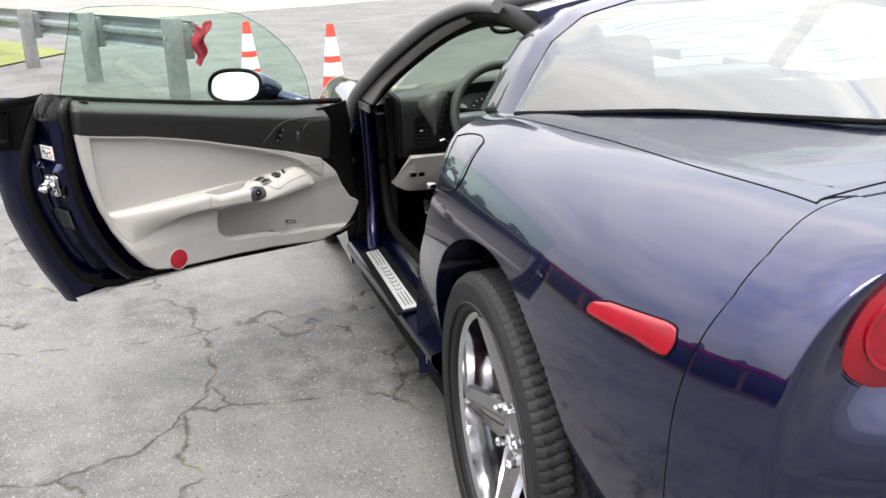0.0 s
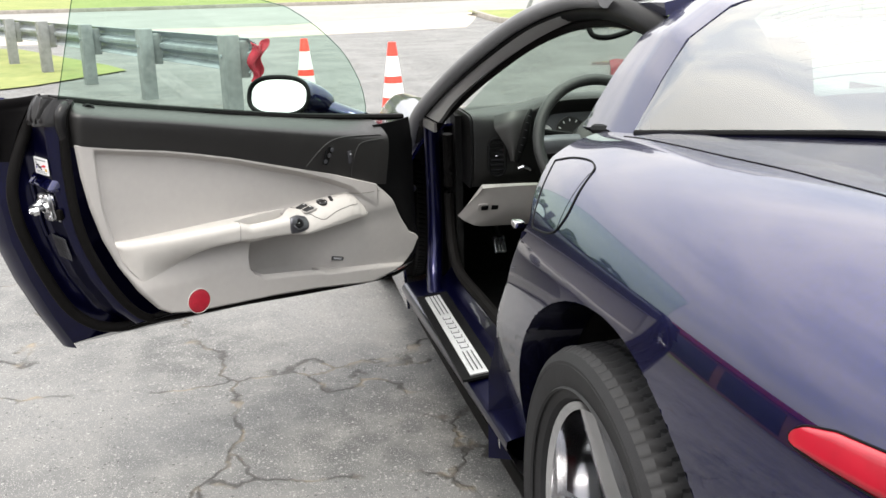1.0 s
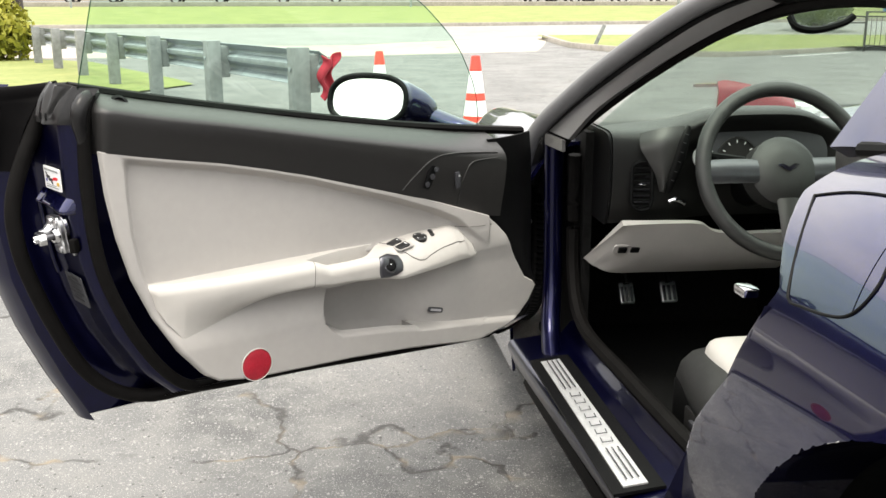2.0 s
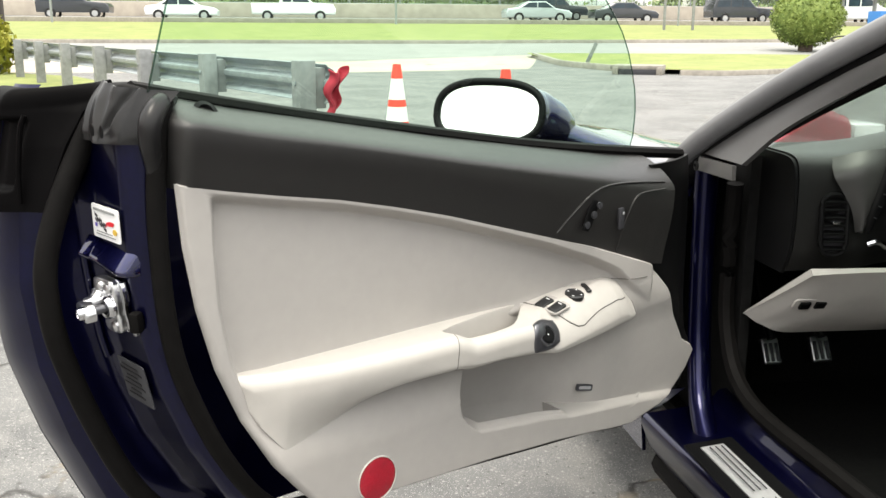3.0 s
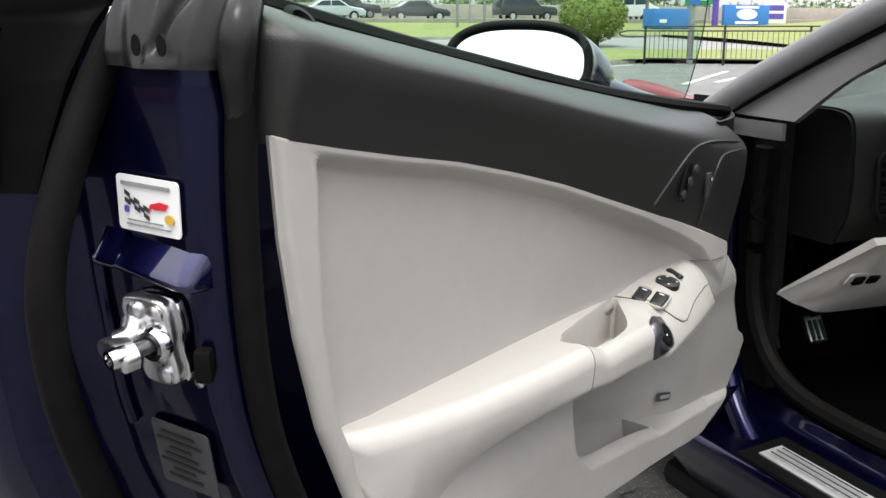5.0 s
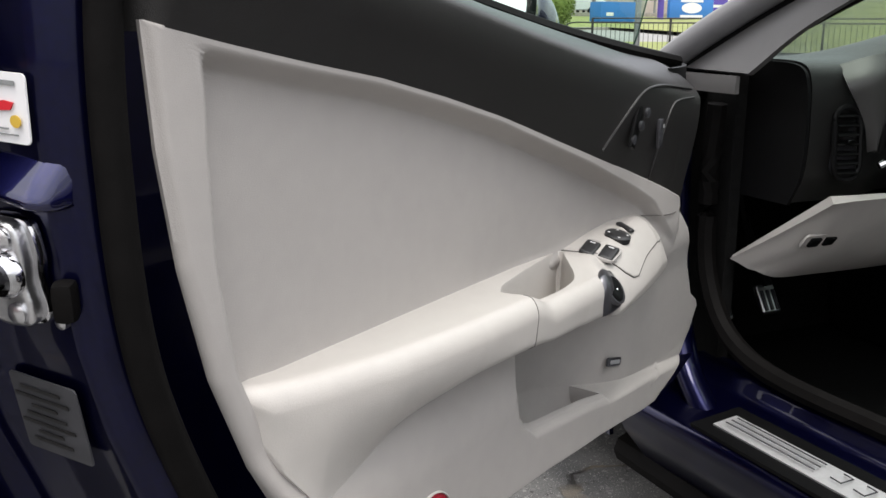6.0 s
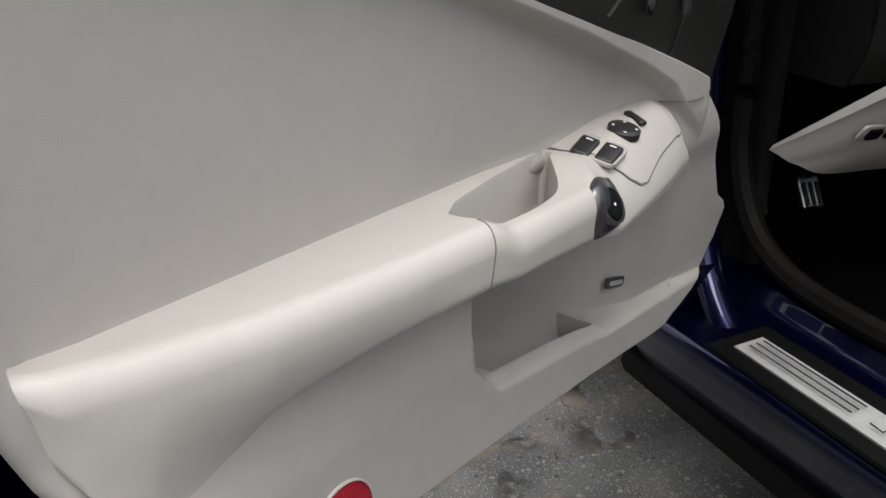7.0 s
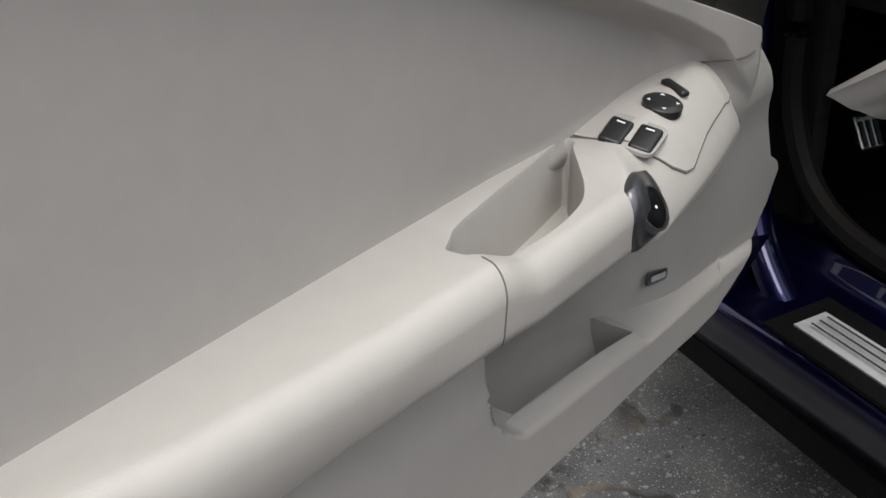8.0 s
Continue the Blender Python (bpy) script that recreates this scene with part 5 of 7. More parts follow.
part("ledge", sheet(ledge, 50, 8), PAINT, door, "pressed blue ledge", angle=60)
part("pressed_fold", tube([on_shut(-0.112, z, 0.001).translation for z in (0.806, 0.79, 0.75, 0.71, 0.68)], 0.004, 8, 16), PAINT_SHADED, door)
lm = on_shut(-0.068, 0.754, 0.004)
lobes = [(-0.020, 0.029), (-0.008, 0.031), (0.012, 0.030), (0.018, 0.024), (0.020, 0.008), (0.018, -0.006), (0.020, -0.018), (0.018, -0.028), (0.008, -0.031), (-0.008, -0.030), (-0.013, -0.022), (-0.010, -0.010), (-0.012, 0.002), (-0.020, 0.010), (-0.023, 0.020)]
latch = part("latch", plate([(p.x, p.y) for p in spline([(x, y, 0) for x, y in lobes + lobes[:1]], 60)[:-1]], 0.012, lm @ Matrix.Translation((0, 0, 0.010)), 0.003, 3), STEEL, door, "bright steel door latch")
part("latch_plate", plate([(1.04 * p.x + 0.003, 1.02 * p.y) for p in spline([(x, y, 0) for x, y in lobes + lobes[:1]], 60)[:-1]], 0.006, lm @ Matrix.Translation((0, 0, 0.002)), 0.0015), CHROME, latch)
part("boss", lathe([(0.013, 0.0), (0.013, 0.005), (0.0105, 0.008), (0.007, 0.008), (0.007, 0.002)], 24, lm @ Matrix.Translation((0.008, 0.001, 0.010))), CHROME, latch)
part("pin", lathe([(0.0052, 0.0), (0.0052, 0.03), (0, 0.03)], 20, lm @ Matrix.Translation((0.008, 0.001, 0.010)) @ Matrix.Rotation(radians(-14), 4, "Y")), BEZEL, latch, "dark steel pin")
hm = lm @ Matrix.Translation((0.0, 0.001, 0.038)) @ Matrix.Rotation(radians(-14), 4, "Y") @ Matrix.Scale(0.88, 4)
part("pin_head", lathe([(0.004, 0.004), (0.0045, 0.007), (0.0075, 0.007), (0.0085, 0.004), (0.0085, -0.006), (0.0, -0.006)], 24, hm), CHROME, latch)
part("hook", plate([(p.x, p.y) for p in spline([(0.006, -0.012, 0), (0.010, -0.002, 0), (0.002, 0.008, 0), (-0.014, 0.010, 0), (-0.027, 0.006, 0), (-0.030, -0.002, 0), (-0.024, -0.009, 0), (-0.008, -0.012, 0), (0.006, -0.012, 0)], 40)[:-1]], 0.014, hm @ Matrix.Translation((0, 0, 0.001)), 0.004, 3), STEEL, latch)
part("hook_arm", tube([hm @ Vector((-0.018, 0.004, -0.008)), hm @ Vector((-0.014, 0.006, -0.02)), lm @ Vector((-0.012, 0.012, 0.008))], lambda q: 0.007 + 0.003 * q, 10, 10), STEEL, latch)
for x, y in ((0.010, -0.022), (-0.008, 0.021), (0.010, 0.021)):
    part("rivet", lathe([(0.0065, 0.0), (0.0065, 0.002), (0.004, 0.004), (0, 0.004)], 14, lm @ Matrix.Translation((x, y, 0.010))), STEEL, latch)
for x, y in ((0.028, -0.030),):
    part("screw", lathe([(0.004, -0.002), (0.004, 0.002), (0.002, 0.003), (0, 0.003)], 10, lm @ Matrix.Translation((x, y, -0.002))), STEEL, door)
part("bump_stop", box((0.013, 0.024, 0.014), on_shut(-0.036, 0.738, 0.004), 0.005), RUBBER, door, "small black rubber stop")


# switch plate, lying on the pod at the end of the armrest
FRONT_U = [0.235, 0.25, 0.28, 0.32, 0.345, 0.36, 0.375, 0.39, 0.405, 0.417, 0.428]
FRONT_N = [0.016, 0.021, 0.026, 0.032, 0.037, 0.040, 0.040, 0.036, 0.027, 0.008, -0.022]


def on_pod(u, n, lift=0.0, spin=0.0):
    """A pose on the pod's skin, its own z pointing out of it and its x along the door."""
    eu, en, ez = Vector((UX, UY, 0)), Vector((NX, NY, 0)), Vector((0, 0, 1))
    ex = (eu - 0.08 * ez).normalized()
    ez = ex.cross((en - 0.25 * ez).normalized()).normalized()
    m = Matrix((ex, ez.cross(ex), ez)).transposed().to_4x4()
    m.translation = D(u, n, 0.6525 - 0.08 * (u - 0.406) - 0.25 * (n - 0.001)) + ez * lift
    return m @ Matrix.Rotation(radians(spin), 4, "Z")


def pod_sheet(s, t):
    u = 0.238 + (0.424 - 0.238) * s
    return arm_at(u, 0, 0.0012, -0.029 + (ip(u, FRONT_U, FRONT_N) + 0.029) * t)


switch_plate = part("switch_plate", sheet(pod_sheet, 60, 30), BEIGE, door, "light grey switch plate")
part("plate_gap", tube([arm_at(u, 0, 0.0004, ip(u, FRONT_U, FRONT_N) + 0.0006) for u in np.linspace(0.237, 0.428, 60)], 0.0006, 6), JOINT, switch_plate)
part("plate_gap", tube([arm_at(u, s, 0.0003) for u, s in ((0.248, -0.045), (0.228, -0.038), (0.214, -0.02), (0.207, 0.0), (0.206, 0.02))], 0.0006, 6, 20), JOINT, switch_plate)
part("switch_well", plate(round_rect(0.044, 0.040, 0.008), 0.003, on_pod(0.400, 0.012, 0.0008, 8), 0.001), BEIGE_SOFT, switch_plate)
for u, n in ((0.409, 0.003), (0.403, 0.022)):
    pm = on_pod(u, n, 0.0010, 8)
    sw = part("window_switch", box((0.029, 0.0165, 0.006), pm @ Matrix.Rotation(radians(7), 4, "Y"), 0.0028, None, 3), SWITCH, switch_plate, "black window switch")
    part("print", box((0.0016, 0.006, 0.0004), pm @ Matrix.Rotation(radians(7), 4, "Y") @ Matrix.Translation((-0.008, 0, 0.0037))), WHITE, switch_plate, smooth=False)
km = on_pod(0.349, 0.009, 0.0008)
part("mirror_knob", lathe([(0.0148, -0.004), (0.0148, 0.002), (0.0135, 0.0030), (0.006, 0.003), (0.0, 0.003)], 28, km), SWITCH, switch_plate, "round black mirror control")
for k in range(4):
    part("print", plate([(-0.0018, 0), (0.0018, 0), (0, 0.0026)], 0.0004, km @ Matrix.Rotation(math.pi / 2 * k + 0.5, 4, "Z") @ Matrix.Translation((0, 0.0095, 0.0033))), WHITE, switch_plate, smooth=False)
part("mirror_selector", box((0.009, 0.025, 0.005), on_pod(0.316, 0.004, 0.0004, -22), 0.0035, None, 3), SWITCH, switch_plate)


# the electric door release on the front of the armrest
def bezel_sheet(s, t):
    x, y = 2 * s - 1, 2 * t - 1
    x, y = x * math.sqrt(1 - 0.32 * y * y), y * math.sqrt(1 - 0.32 * x * x)
    rim = max(abs(2 * s - 1), abs(2 * t - 1))
    hole = sm(0.42, 0.30, math.hypot(2 * s - 1, 2 * t - 1))
    return arm_ring(0.449 - 0.033 * x, radians(32 - 31 * y + 5 * x), 0.0042 - 0.0046 * rim ** 8 - 0.003 * hole)


release = part("door_release", sheet(bezel_sheet, 36, 36), BEZEL, door, "dark satin door-release bezel")
rel = (arm_ring(0.457, radians(32), 0.02) - arm_ring(0.457, radians(32))).to_track_quat("Z", "Y").to_matrix().to_4x4()
rel.translation = arm_ring(0.457, radians(32), 0.0022)
part("release_ring", lathe([(0.0155, -0.004), (0.0152, 0.0014), (0.0138, 0.0018), (0.0128, -0.001)], 32, rel @ Matrix.Translation((0, 0, 0.0012))), BEZEL, release)
part("release_button", lathe([(0.0128, -0.003), (0.0122, 0.001), (0.0095, 0.0022), (0.004, 0.0012), (0.0, 0.001)], 28, rel @ Matrix.Translation((0, 0, 0.0016))), BLACK, release, "round black push button")
part("print", lathe([(0, 0), (0.0012, 0), (0.0012, 0.0005), (0, 0.0005)], 8, rel @ Matrix.Translation((0, 0, 0.0038))), WHITE, release, smooth=False)
seam_line = []
for k in range(54, 84):
    q = (k - 54) / 29
    uu = 0.617 + 0.009 * math.sin(q * math.pi / 2)
    seam_line.append(D(uu, *arm_profile(uu)[k]))
part("trim_joint", tube(seam_line, 0.0006, 6), JOINT, door)
part("trim_joint", tube([D(u, trim_n(u, z) + 0.0004, z) for u, z in ((0.128, 0.649), (0.15, 0.6525), (0.18, 0.656), (0.215, 0.658), (0.245, 0.660))], 0.0008, 6, 16), JOINT, door)
badge = part("badge", plate(round_rect(0.040, 0.011, 0.003), 0.003, DM(0.293, trim_n(0.293, 0.486) + 0.004, 0.486, "n", -14), 0.001), BEZEL, door, "small silver speaker badge")
part("print", plate(round_rect(0.030, 0.005, 0.002, 3), 0.0005, DM(0.293, trim_n(0.293, 0.486) + 0.0045, 0.486, "n", -14)), SATIN, badge, smooth=False)
RM = DM(0.731, trim_n(0.731, 0.482) + 0.0002, 0.482)
refl = part("reflector", lathe([(0.029, -0.006), (0.029, 0.0), (0.026, 0.001), (0.015, 0.002), (0.0, 0.0022)], 36, RM), RED_REFLECT, door, "round red safety reflector")
part("reflector_ring", lathe([(0.029, 0.001), (0.0295, 0.0018), (0.0305, 0.0014), (0.0312, -0.004)], 36, RM), BEIGE, refl)

# controls in the upper trim
def upper_n(u, z):
    low, high = trim_top(max(u, 0.16)) - 0.006, belt(u) + 0.012
    return float(black_top((u - 0.118) / 0.867, min(0.9, max(0.0, (z - low) / (high - low)))).dot(Vector((NX, NY, 0))) - Vector((PX, PY, 0)).dot(Vector((NX, NY, 0))))


def on_upper(u, z, lift=0.0, spin=0.0):
    return DM(u, upper_n(u, z) + lift, z, "n", spin)


pod = [(0.385, 0.755), (0.365, 0.777), (0.342, 0.798), (0.322, 0.81), (0.30, 0.816), (0.27, 0.8175), (0.235, 0.816), (0.19, 0.812), (0.14, 0.807)]
part("pod_edge", tube([D(u, upper_n(u, z) + 0.0005, z) for u, z in pod], 0.0018, 8, 40), BLACK_TRIM, door, "raised edge of the control pod")
part("pod_edge", tube([D(u, upper_n(u, z) + 0.001, z) for u, z in ((0.145, 0.797), (0.20, 0.797), (0.222, 0.790), (0.235, 0.765), (0.240, 0.74), (0.243, 0.705))], 0.0016, 8, 30), BLACK_TRIM, door)
lk = part("lock_switch", plate([(-0.018, -0.022), (-0.008, -0.026), (0.0, -0.018), (0.014, 0.012), (0.012, 0.02), (0.002, 0.022), (-0.008, 0.008)], 0.004, on_upper(0.324, 0.777, 0.006, 0), 0.002), BLACK, door, "black lock switch")
for dz, du in ((0.014, -0.008), (0.0, 0.0), (-0.015, 0.010)):
    part("button", lathe([(0.0055, 0), (0.0055, 0.003), (0, 0.004)], 14, on_upper(0.324 + du, 0.777 + dz, 0.008)), INK if dz else BEZEL, lk)
part("seat_switch", box((0.012, 0.034, 0.005), on_upper(0.254, 0.762, 0.004, 4), 0.002), INK, door, "small black memory switch")
for dz in (0.009, -0.008):
    part("print", box((0.004, 0.004, 0.0006), on_upper(0.254, 0.762 + dz, 0.0072)), SATIN, door, smooth=False)
part("lock_knob", lathe([(0.013, -0.002), (0.014, 0.001), (0.008, 0.003), (0.005, -0.002), (0, -0.003)], 20, DM(0.925, -0.022, 0.958, "n") @ Matrix.Rotation(radians(-40), 4, "X")), BLACK, door)


def door_glass(s, t):
    u = 0.108 + 0.882 * s ** 1.4
    top = ip(u, [0.108, 0.12, 0.142, 0.166, 0.192, 0.222, 0.256, 0.30, 0.345, 0.395, 0.45, 0.53, 0.62, 0.75, 0.863, 0.94, 0.99], [0.80, 0.87, 0.914, 0.95, 0.98, 1.012, 1.042, 1.073, 1.102, 1.129, 1.155, 1.174, 1.188, 1.200, 1.207, 1.209, 1.20])
    low = belt(u) - 0.03
    z = low + (max(top, low + 0.002) - low) * t
    uu = u - 0.022 * sm(0.9, 1.0, s) * t
    return D(uu, -0.024 + 0.44 * (z - 0.98), z)


pane = part("window_glass", sheet(door_glass, 60, 14), GLASS, door, "raised green tinted door window")
part("glass_edge", tube([door_glass(1.0, k / 12) for k in range(13)] + [door_glass(1 - k / 60, 1.0) for k in range(1, 60)], 0.0011, 6), glass_mat("green glass edge", (0.42, 0.55, 0.50)), pane)

# door mirror
mf = Matrix.Translation((-1.266, 1.521, 0.908)) @ Matrix.Rotation(math.atan2(-0.109, 0.163), 4, "Z") @ Matrix.Rotation(radians(90 - 15), 4, "X")


def se(w, h, n, k, p=2.6):
    a = 2 * math.pi * k / n
    c, s = math.cos(a), math.sin(a)
    return w * math.copysign(abs(c) ** (2 / p), c), h * math.copysign(abs(s) ** (2 / p), s)


def shell(s, t):
    """Mirror housing: bezel, then a rounded back that leans towards the hinge."""
    k = [(0.93, -0.004), (0.985, 0.004), (1.0, -0.006), (0.99, -0.03), (0.93, -0.06), (0.80, -0.09), (0.55, -0.115), (0.25, -0.126), (0.02, -0.128)]
    q = t * (len(k) - 1)
    i = min(int(q), len(k) - 2)
    f = q - i
    sc, dz = k[i][0] * (1 - f) + k[i + 1][0] * f, k[i][1] * (1 - f) + k[i + 1][1] * f
    x, y = se(0.104 * sc, 0.060 * sc, 1, s)
    return mf @ Vector((x + 0.55 * max(0, -dz - 0.01), y - 0.1 * max(0, -dz - 0.01), dz))


side_mirror = part("side_mirror", sheet(shell, 56, 34, 0.0, None, True), PAINT, door, "dark blue door mirror")
part("mirror_rim", tube([mf @ Vector((*se(0.0965, 0.0525, 56, k), 0.002)) for k in range(57)], 0.0065, 10), BLACK, side_mirror)
part("mirror_glass", plate([se(0.093, 0.049, 56, k) for k in range(56)], 0.004, mf @ Matrix.Translation((0, 0, 0.001))), MIRROR, side_mirror, "mirror glass reflecting the bright sky", False)
part("mirror_stalk", tube([(-1.20, 1.545, 0.895), (-1.14, 1.54, 0.870), (-1.08, 1.525, 0.850), (-1.03, 1.50, 0.838)], lambda q: 0.046 - 0.022 * q, 14, 18, 0.7), PAINT, side_mirror)

# ---- details of the flank ----
def on_flank(y, a, lift=0.0):
    p = side(y, a)
    du, dv = side(y + 0.004, a) - side(y - 0.004, a), side(y, a + 0.004) - side(y, a - 0.004)
    n = du.cross(dv).normalized()
    if n.x > 0:
        n = -n
    return p + n * lift


MK_S = [0, 0.03, 0.08, 0.25, 0.6, 0.85, 0.93, 0.975, 1.0]
MK_UP = [0.622, 0.631, 0.638, 0.648, 0.655, 0.660, 0.659, 0.655, 0.640]
MK_DN = [0.622, 0.616, 0.614, 0.613, 0.614, 0.610, 0.611, 0.615, 0.630]


def marker(s, t):
    y = -0.40 - 0.19 * s
    up = ip(s, MK_S, MK_UP)
    dn = ip(s, MK_S, MK_DN)
    edge = min(1.0, 6 * min(s, 1 - s, t, 1 - t) + 0.0)
    return on_flank(y, dn + (up - dn) * t, 0.001 + 0.006 * math.sqrt(edge))


mk = part("side_marker", sheet(marker, 40, 14), RED_LENS, CAR, "glossy red side marker light")
part("marker_rim", tube([on_flank(-0.40 - 0.19 * s, ip(s, MK_S, MK_UP) + 0.001, 0.001) for s in np.linspace(0, 1, 30)] + [on_flank(-0.40 - 0.19 * s, ip(s, MK_S, MK_DN) - 0.001, 0.001) for s in np.linspace(1, 0, 30)], 0.0013, 6), BLACK, mk)
fc = [(0.44, 0.80), (0.41, 0.812), (0.38, 0.82), (0.335, 0.824), (0.30, 0.822), (0.272, 0.812), (0.26, 0.798), (0.243, 0.75), (0.23, 0.71), (0.235, 0.68), (0.25, 0.664), (0.28, 0.656), (0.32, 0.652), (0.345, 0.651), (0.358, 0.665), (0.385, 0.715), (0.415, 0.765), (0.44, 0.80)]
fuel = part("fuel_door", tube([on_flank(y, a, 0.0008) for y, a in fc], 0.0016, 6, 80), BLACK, CAR, "flush fuel filler door")


def fuel_plate(s, t):
    b = (0.350 - 0.108 * s, 0.658 + 0.012 * s)
    tp = (0.432 - 0.165 * s, 0.797 + 0.02 * math.sin(math.pi * min(1, s * 1.1)) * 0.9)
    return on_flank(b[0] + (tp[0] - b[0]) * t, b[1] + (tp[1] - b[1]) * t, 0.0007)


part("fuel_flap", sheet(fuel_plate, 14, 14), PAINT, fuel)
part("badge_mark", box((0.002, 0.02, 0.035), Matrix.Translation((-0.874, 0.60, 0.27)), 0.001), CHROME, CAR)
part("jamb_latch", box((0.02, 0.03, 0.012), Matrix.Translation((-0.872, 0.455, 0.775)), 0.004), CHROME, CAR)
# jamb: body paint, with its shade in the colour
part("door_jamb", sheet(lambda s, t: Vector((-0.885 + 0.15 * t, jamb_y(0.2 + 0.58 * s) - 0.004 - 0.06 * t, 0.2 + 0.58 * s)), 24, 8), PAINT_SHADED, CAR, "dark blue rear door jamb")

# ---- cabin details ----
wheel_m = pose(-0.40, 1.30, 0.768, 66, 0, 0)
steer = part("steering_wheel", tube([wheel_m @ Vector((0.18 * math.cos(2 * math.pi * k / 48), 0.18 * math.sin(2 * math.pi * k / 48), 0)) for k in range(49)], 0.0165, 12), LEATHER, CAR, "black leather three-spoke steering wheel")
part("horn_pad", lathe([(0.075, -0.05), (0.075, -0.005), (0.06, 0.01), (0.03, 0.016), (0.0, 0.017)], 28, wheel_m), LEATHER, steer)
part("emblem", plate([(-0.024, 0.008), (0.0, -0.006), (0.024, 0.008), (0.012, 0.010), (0.0, 0.003), (-0.012, 0.010)], 0.002, wheel_m @ Matrix.Translation((0, 0, 0.02))), CHROME, steer)
for a in (180, 0, 270):
    c, s = math.cos(radians(a)), math.sin(radians(a))
    part("spoke", tube([wheel_m @ Vector((0.06 * c, 0.06 * s, 0.0)), wheel_m @ Vector((0.12 * c, 0.12 * s, 0.004)), wheel_m @ Vector((0.175 * c, 0.175 * s, 0))], 0.026, 10, 8, 0.35, wheel_m.to_3x3() @ Vector((0, 0, 1))), BLACK_TRIM if a == 270 else BEZEL, steer)
part("column", tube([(-0.375, 1.32, 0.765), (-0.375, 1.52, 0.70)], 0.055, 14), BLACK, CAR)
part("stalk", tube([(-0.43, 1.36, 0.775), (-0.53, 1.36, 0.79), (-0.555, 1.36, 0.795)], 0.010, 8, 8), BLACK, CAR)
cluster = part("gauge_panel", plate(round_rect(0.30, 0.115, 0.05, 8), 0.02, pose(-0.37, 1.455, 0.775, 80, 0, 0), 0.004), INK, dashboard, "dark gauge panel")
for x, r in ((-0.44, 0.045), (-0.335, 0.045), (-0.52, 0.025)):
    part("gauge", lathe([(r, 0), (r, 0.006), (r - 0.004, 0.006), (r - 0.004, 0.001), (0, 0.001)], 30, pose(x, 1.452, 0.775, 80, 0, 0)), SATIN if r < 0.03 else BLACK_TRIM, cluster)
    for k in range(9):
        a = radians(220 - 32 * k)
        part("tick", box((0.002, 0.007, 0.001), pose(x, 1.449, 0.775, 80, 0, 0) @ Matrix.Translation(((r - 0.010) * math.cos(a), (r - 0.010) * math.sin(a), 0.002)) @ Matrix.Rotation(a - math.pi / 2, 4, "Z")), WHITE, cluster, smooth=False)
HOOD_L = spline([(-0.664, 1.470, 0.829), (-0.668, 1.446, 0.800), (-0.652, 1.440, 0.772), (-0.634, 1.438, 0.74), (-0.622, 1.440, 0.70)], 24)
HOOD_R = spline([(-0.570, 1.440, 0.848), (-0.584, 1.428, 0.815), (-0.594, 1.426, 0.775), (-0.606, 1.428, 0.735), (-0.612, 1.434, 0.70)], 24)
bez = part("bezel", sheet(lambda s, t: HOOD_L[int(round(s * 23))].lerp(HOOD_R[int(round(s * 23))], t) + Vector((0, -0.010, 0.006)) * math.sin(math.pi * t), 24, 10, 0.010), HOOD_GREY, dashboard, "satin grey instrument surround", angle=50)
part("button_strip", tube([p + Vector((0.008, -0.002, 0.0)) for p in HOOD_R], lambda q: 0.013 * math.sin(math.pi * (0.12 + 0.76 * q)), 10, 0, 0.5, (0, 1, 0)), BLACK, bez, "black strip of small buttons")
for k in range(6):
    part("button_mark", box((0.007, 0.001, 0.002), Matrix.Translation(HOOD_R[3 + 3 * k] + Vector((0.007, -0.0095, 0))) @ Matrix.Rotation(radians(20), 4, "Y")), BEZEL, bez, smooth=False)
vm = pose(-0.662, 1.442, 0.715, 84, 0, -6)
vent = part("air_vent", tube([vm @ Vector((x, y, 0)) for x, y in round_rect(0.046, 0.108, 0.021, 6) + round_rect(0.046, 0.108, 0.021, 6)[:1]], 0.0045, 8), BLACK, dashboard, "tall rounded air vent")
part("vent_back", plate(round_rect(0.044, 0.104, 0.021, 6), 0.004, vm @ Matrix.Translation((0, 0, -0.008))), INK, vent)
for k in range(7):
    part("slat", box((0.038, 0.003, 0.014), vm @ Matrix.Translation((0, -0.042 + 0.014 * k, -0.001)) @ Matrix.Rotation(radians(25), 4, "X"), 0.001), BLACK, vent)
part("vent_tab", box((0.014, 0.004, 0.006), vm @ Matrix.Translation((0, 0.004, 0.008)), 0.001), CHROME, vent)
part("key_knob", tube([(-0.60, 1.435, 0.68), (-0.585, 1.43, 0.685), (-0.565, 1.43, 0.675)], 0.006, 8, 8), CHROME, dashboard)
for x, w in ((-0.566, 0.042), (-0.448, 0.046)):
    pd = part("pedal", box((w, 0.012, 0.06), pose(x, 1.80, 0.352, -32, 0, 0), 0.006, None, 3), STEEL, CAR, "drilled metal pedal on a black arm")
    for sx in (-1, 0, 1):
        part("pad", box((w * 0.18, 0.006, 0.042), pose(x + sx * w * 0.3, 1.793, 0.352, -32, 0, 0), 0.002), INK, pd)
    part("pedal_arm", tube([(x, 1.80, 0.38), (x - 0.01, 1.86, 0.48), (x - 0.02, 1.88, 0.56)], 0.010, 8, 8), BLACK, pd)
part("visor_hook", tube([(-0.50, 1.14, 1.085), (-0.49, 1.13, 1.065), (-0.45, 1.13, 1.06), (-0.40, 1.13, 1.072), (-0.38, 1.13, 1.085)], 0.007, 8, 16), BLACK, CAR)
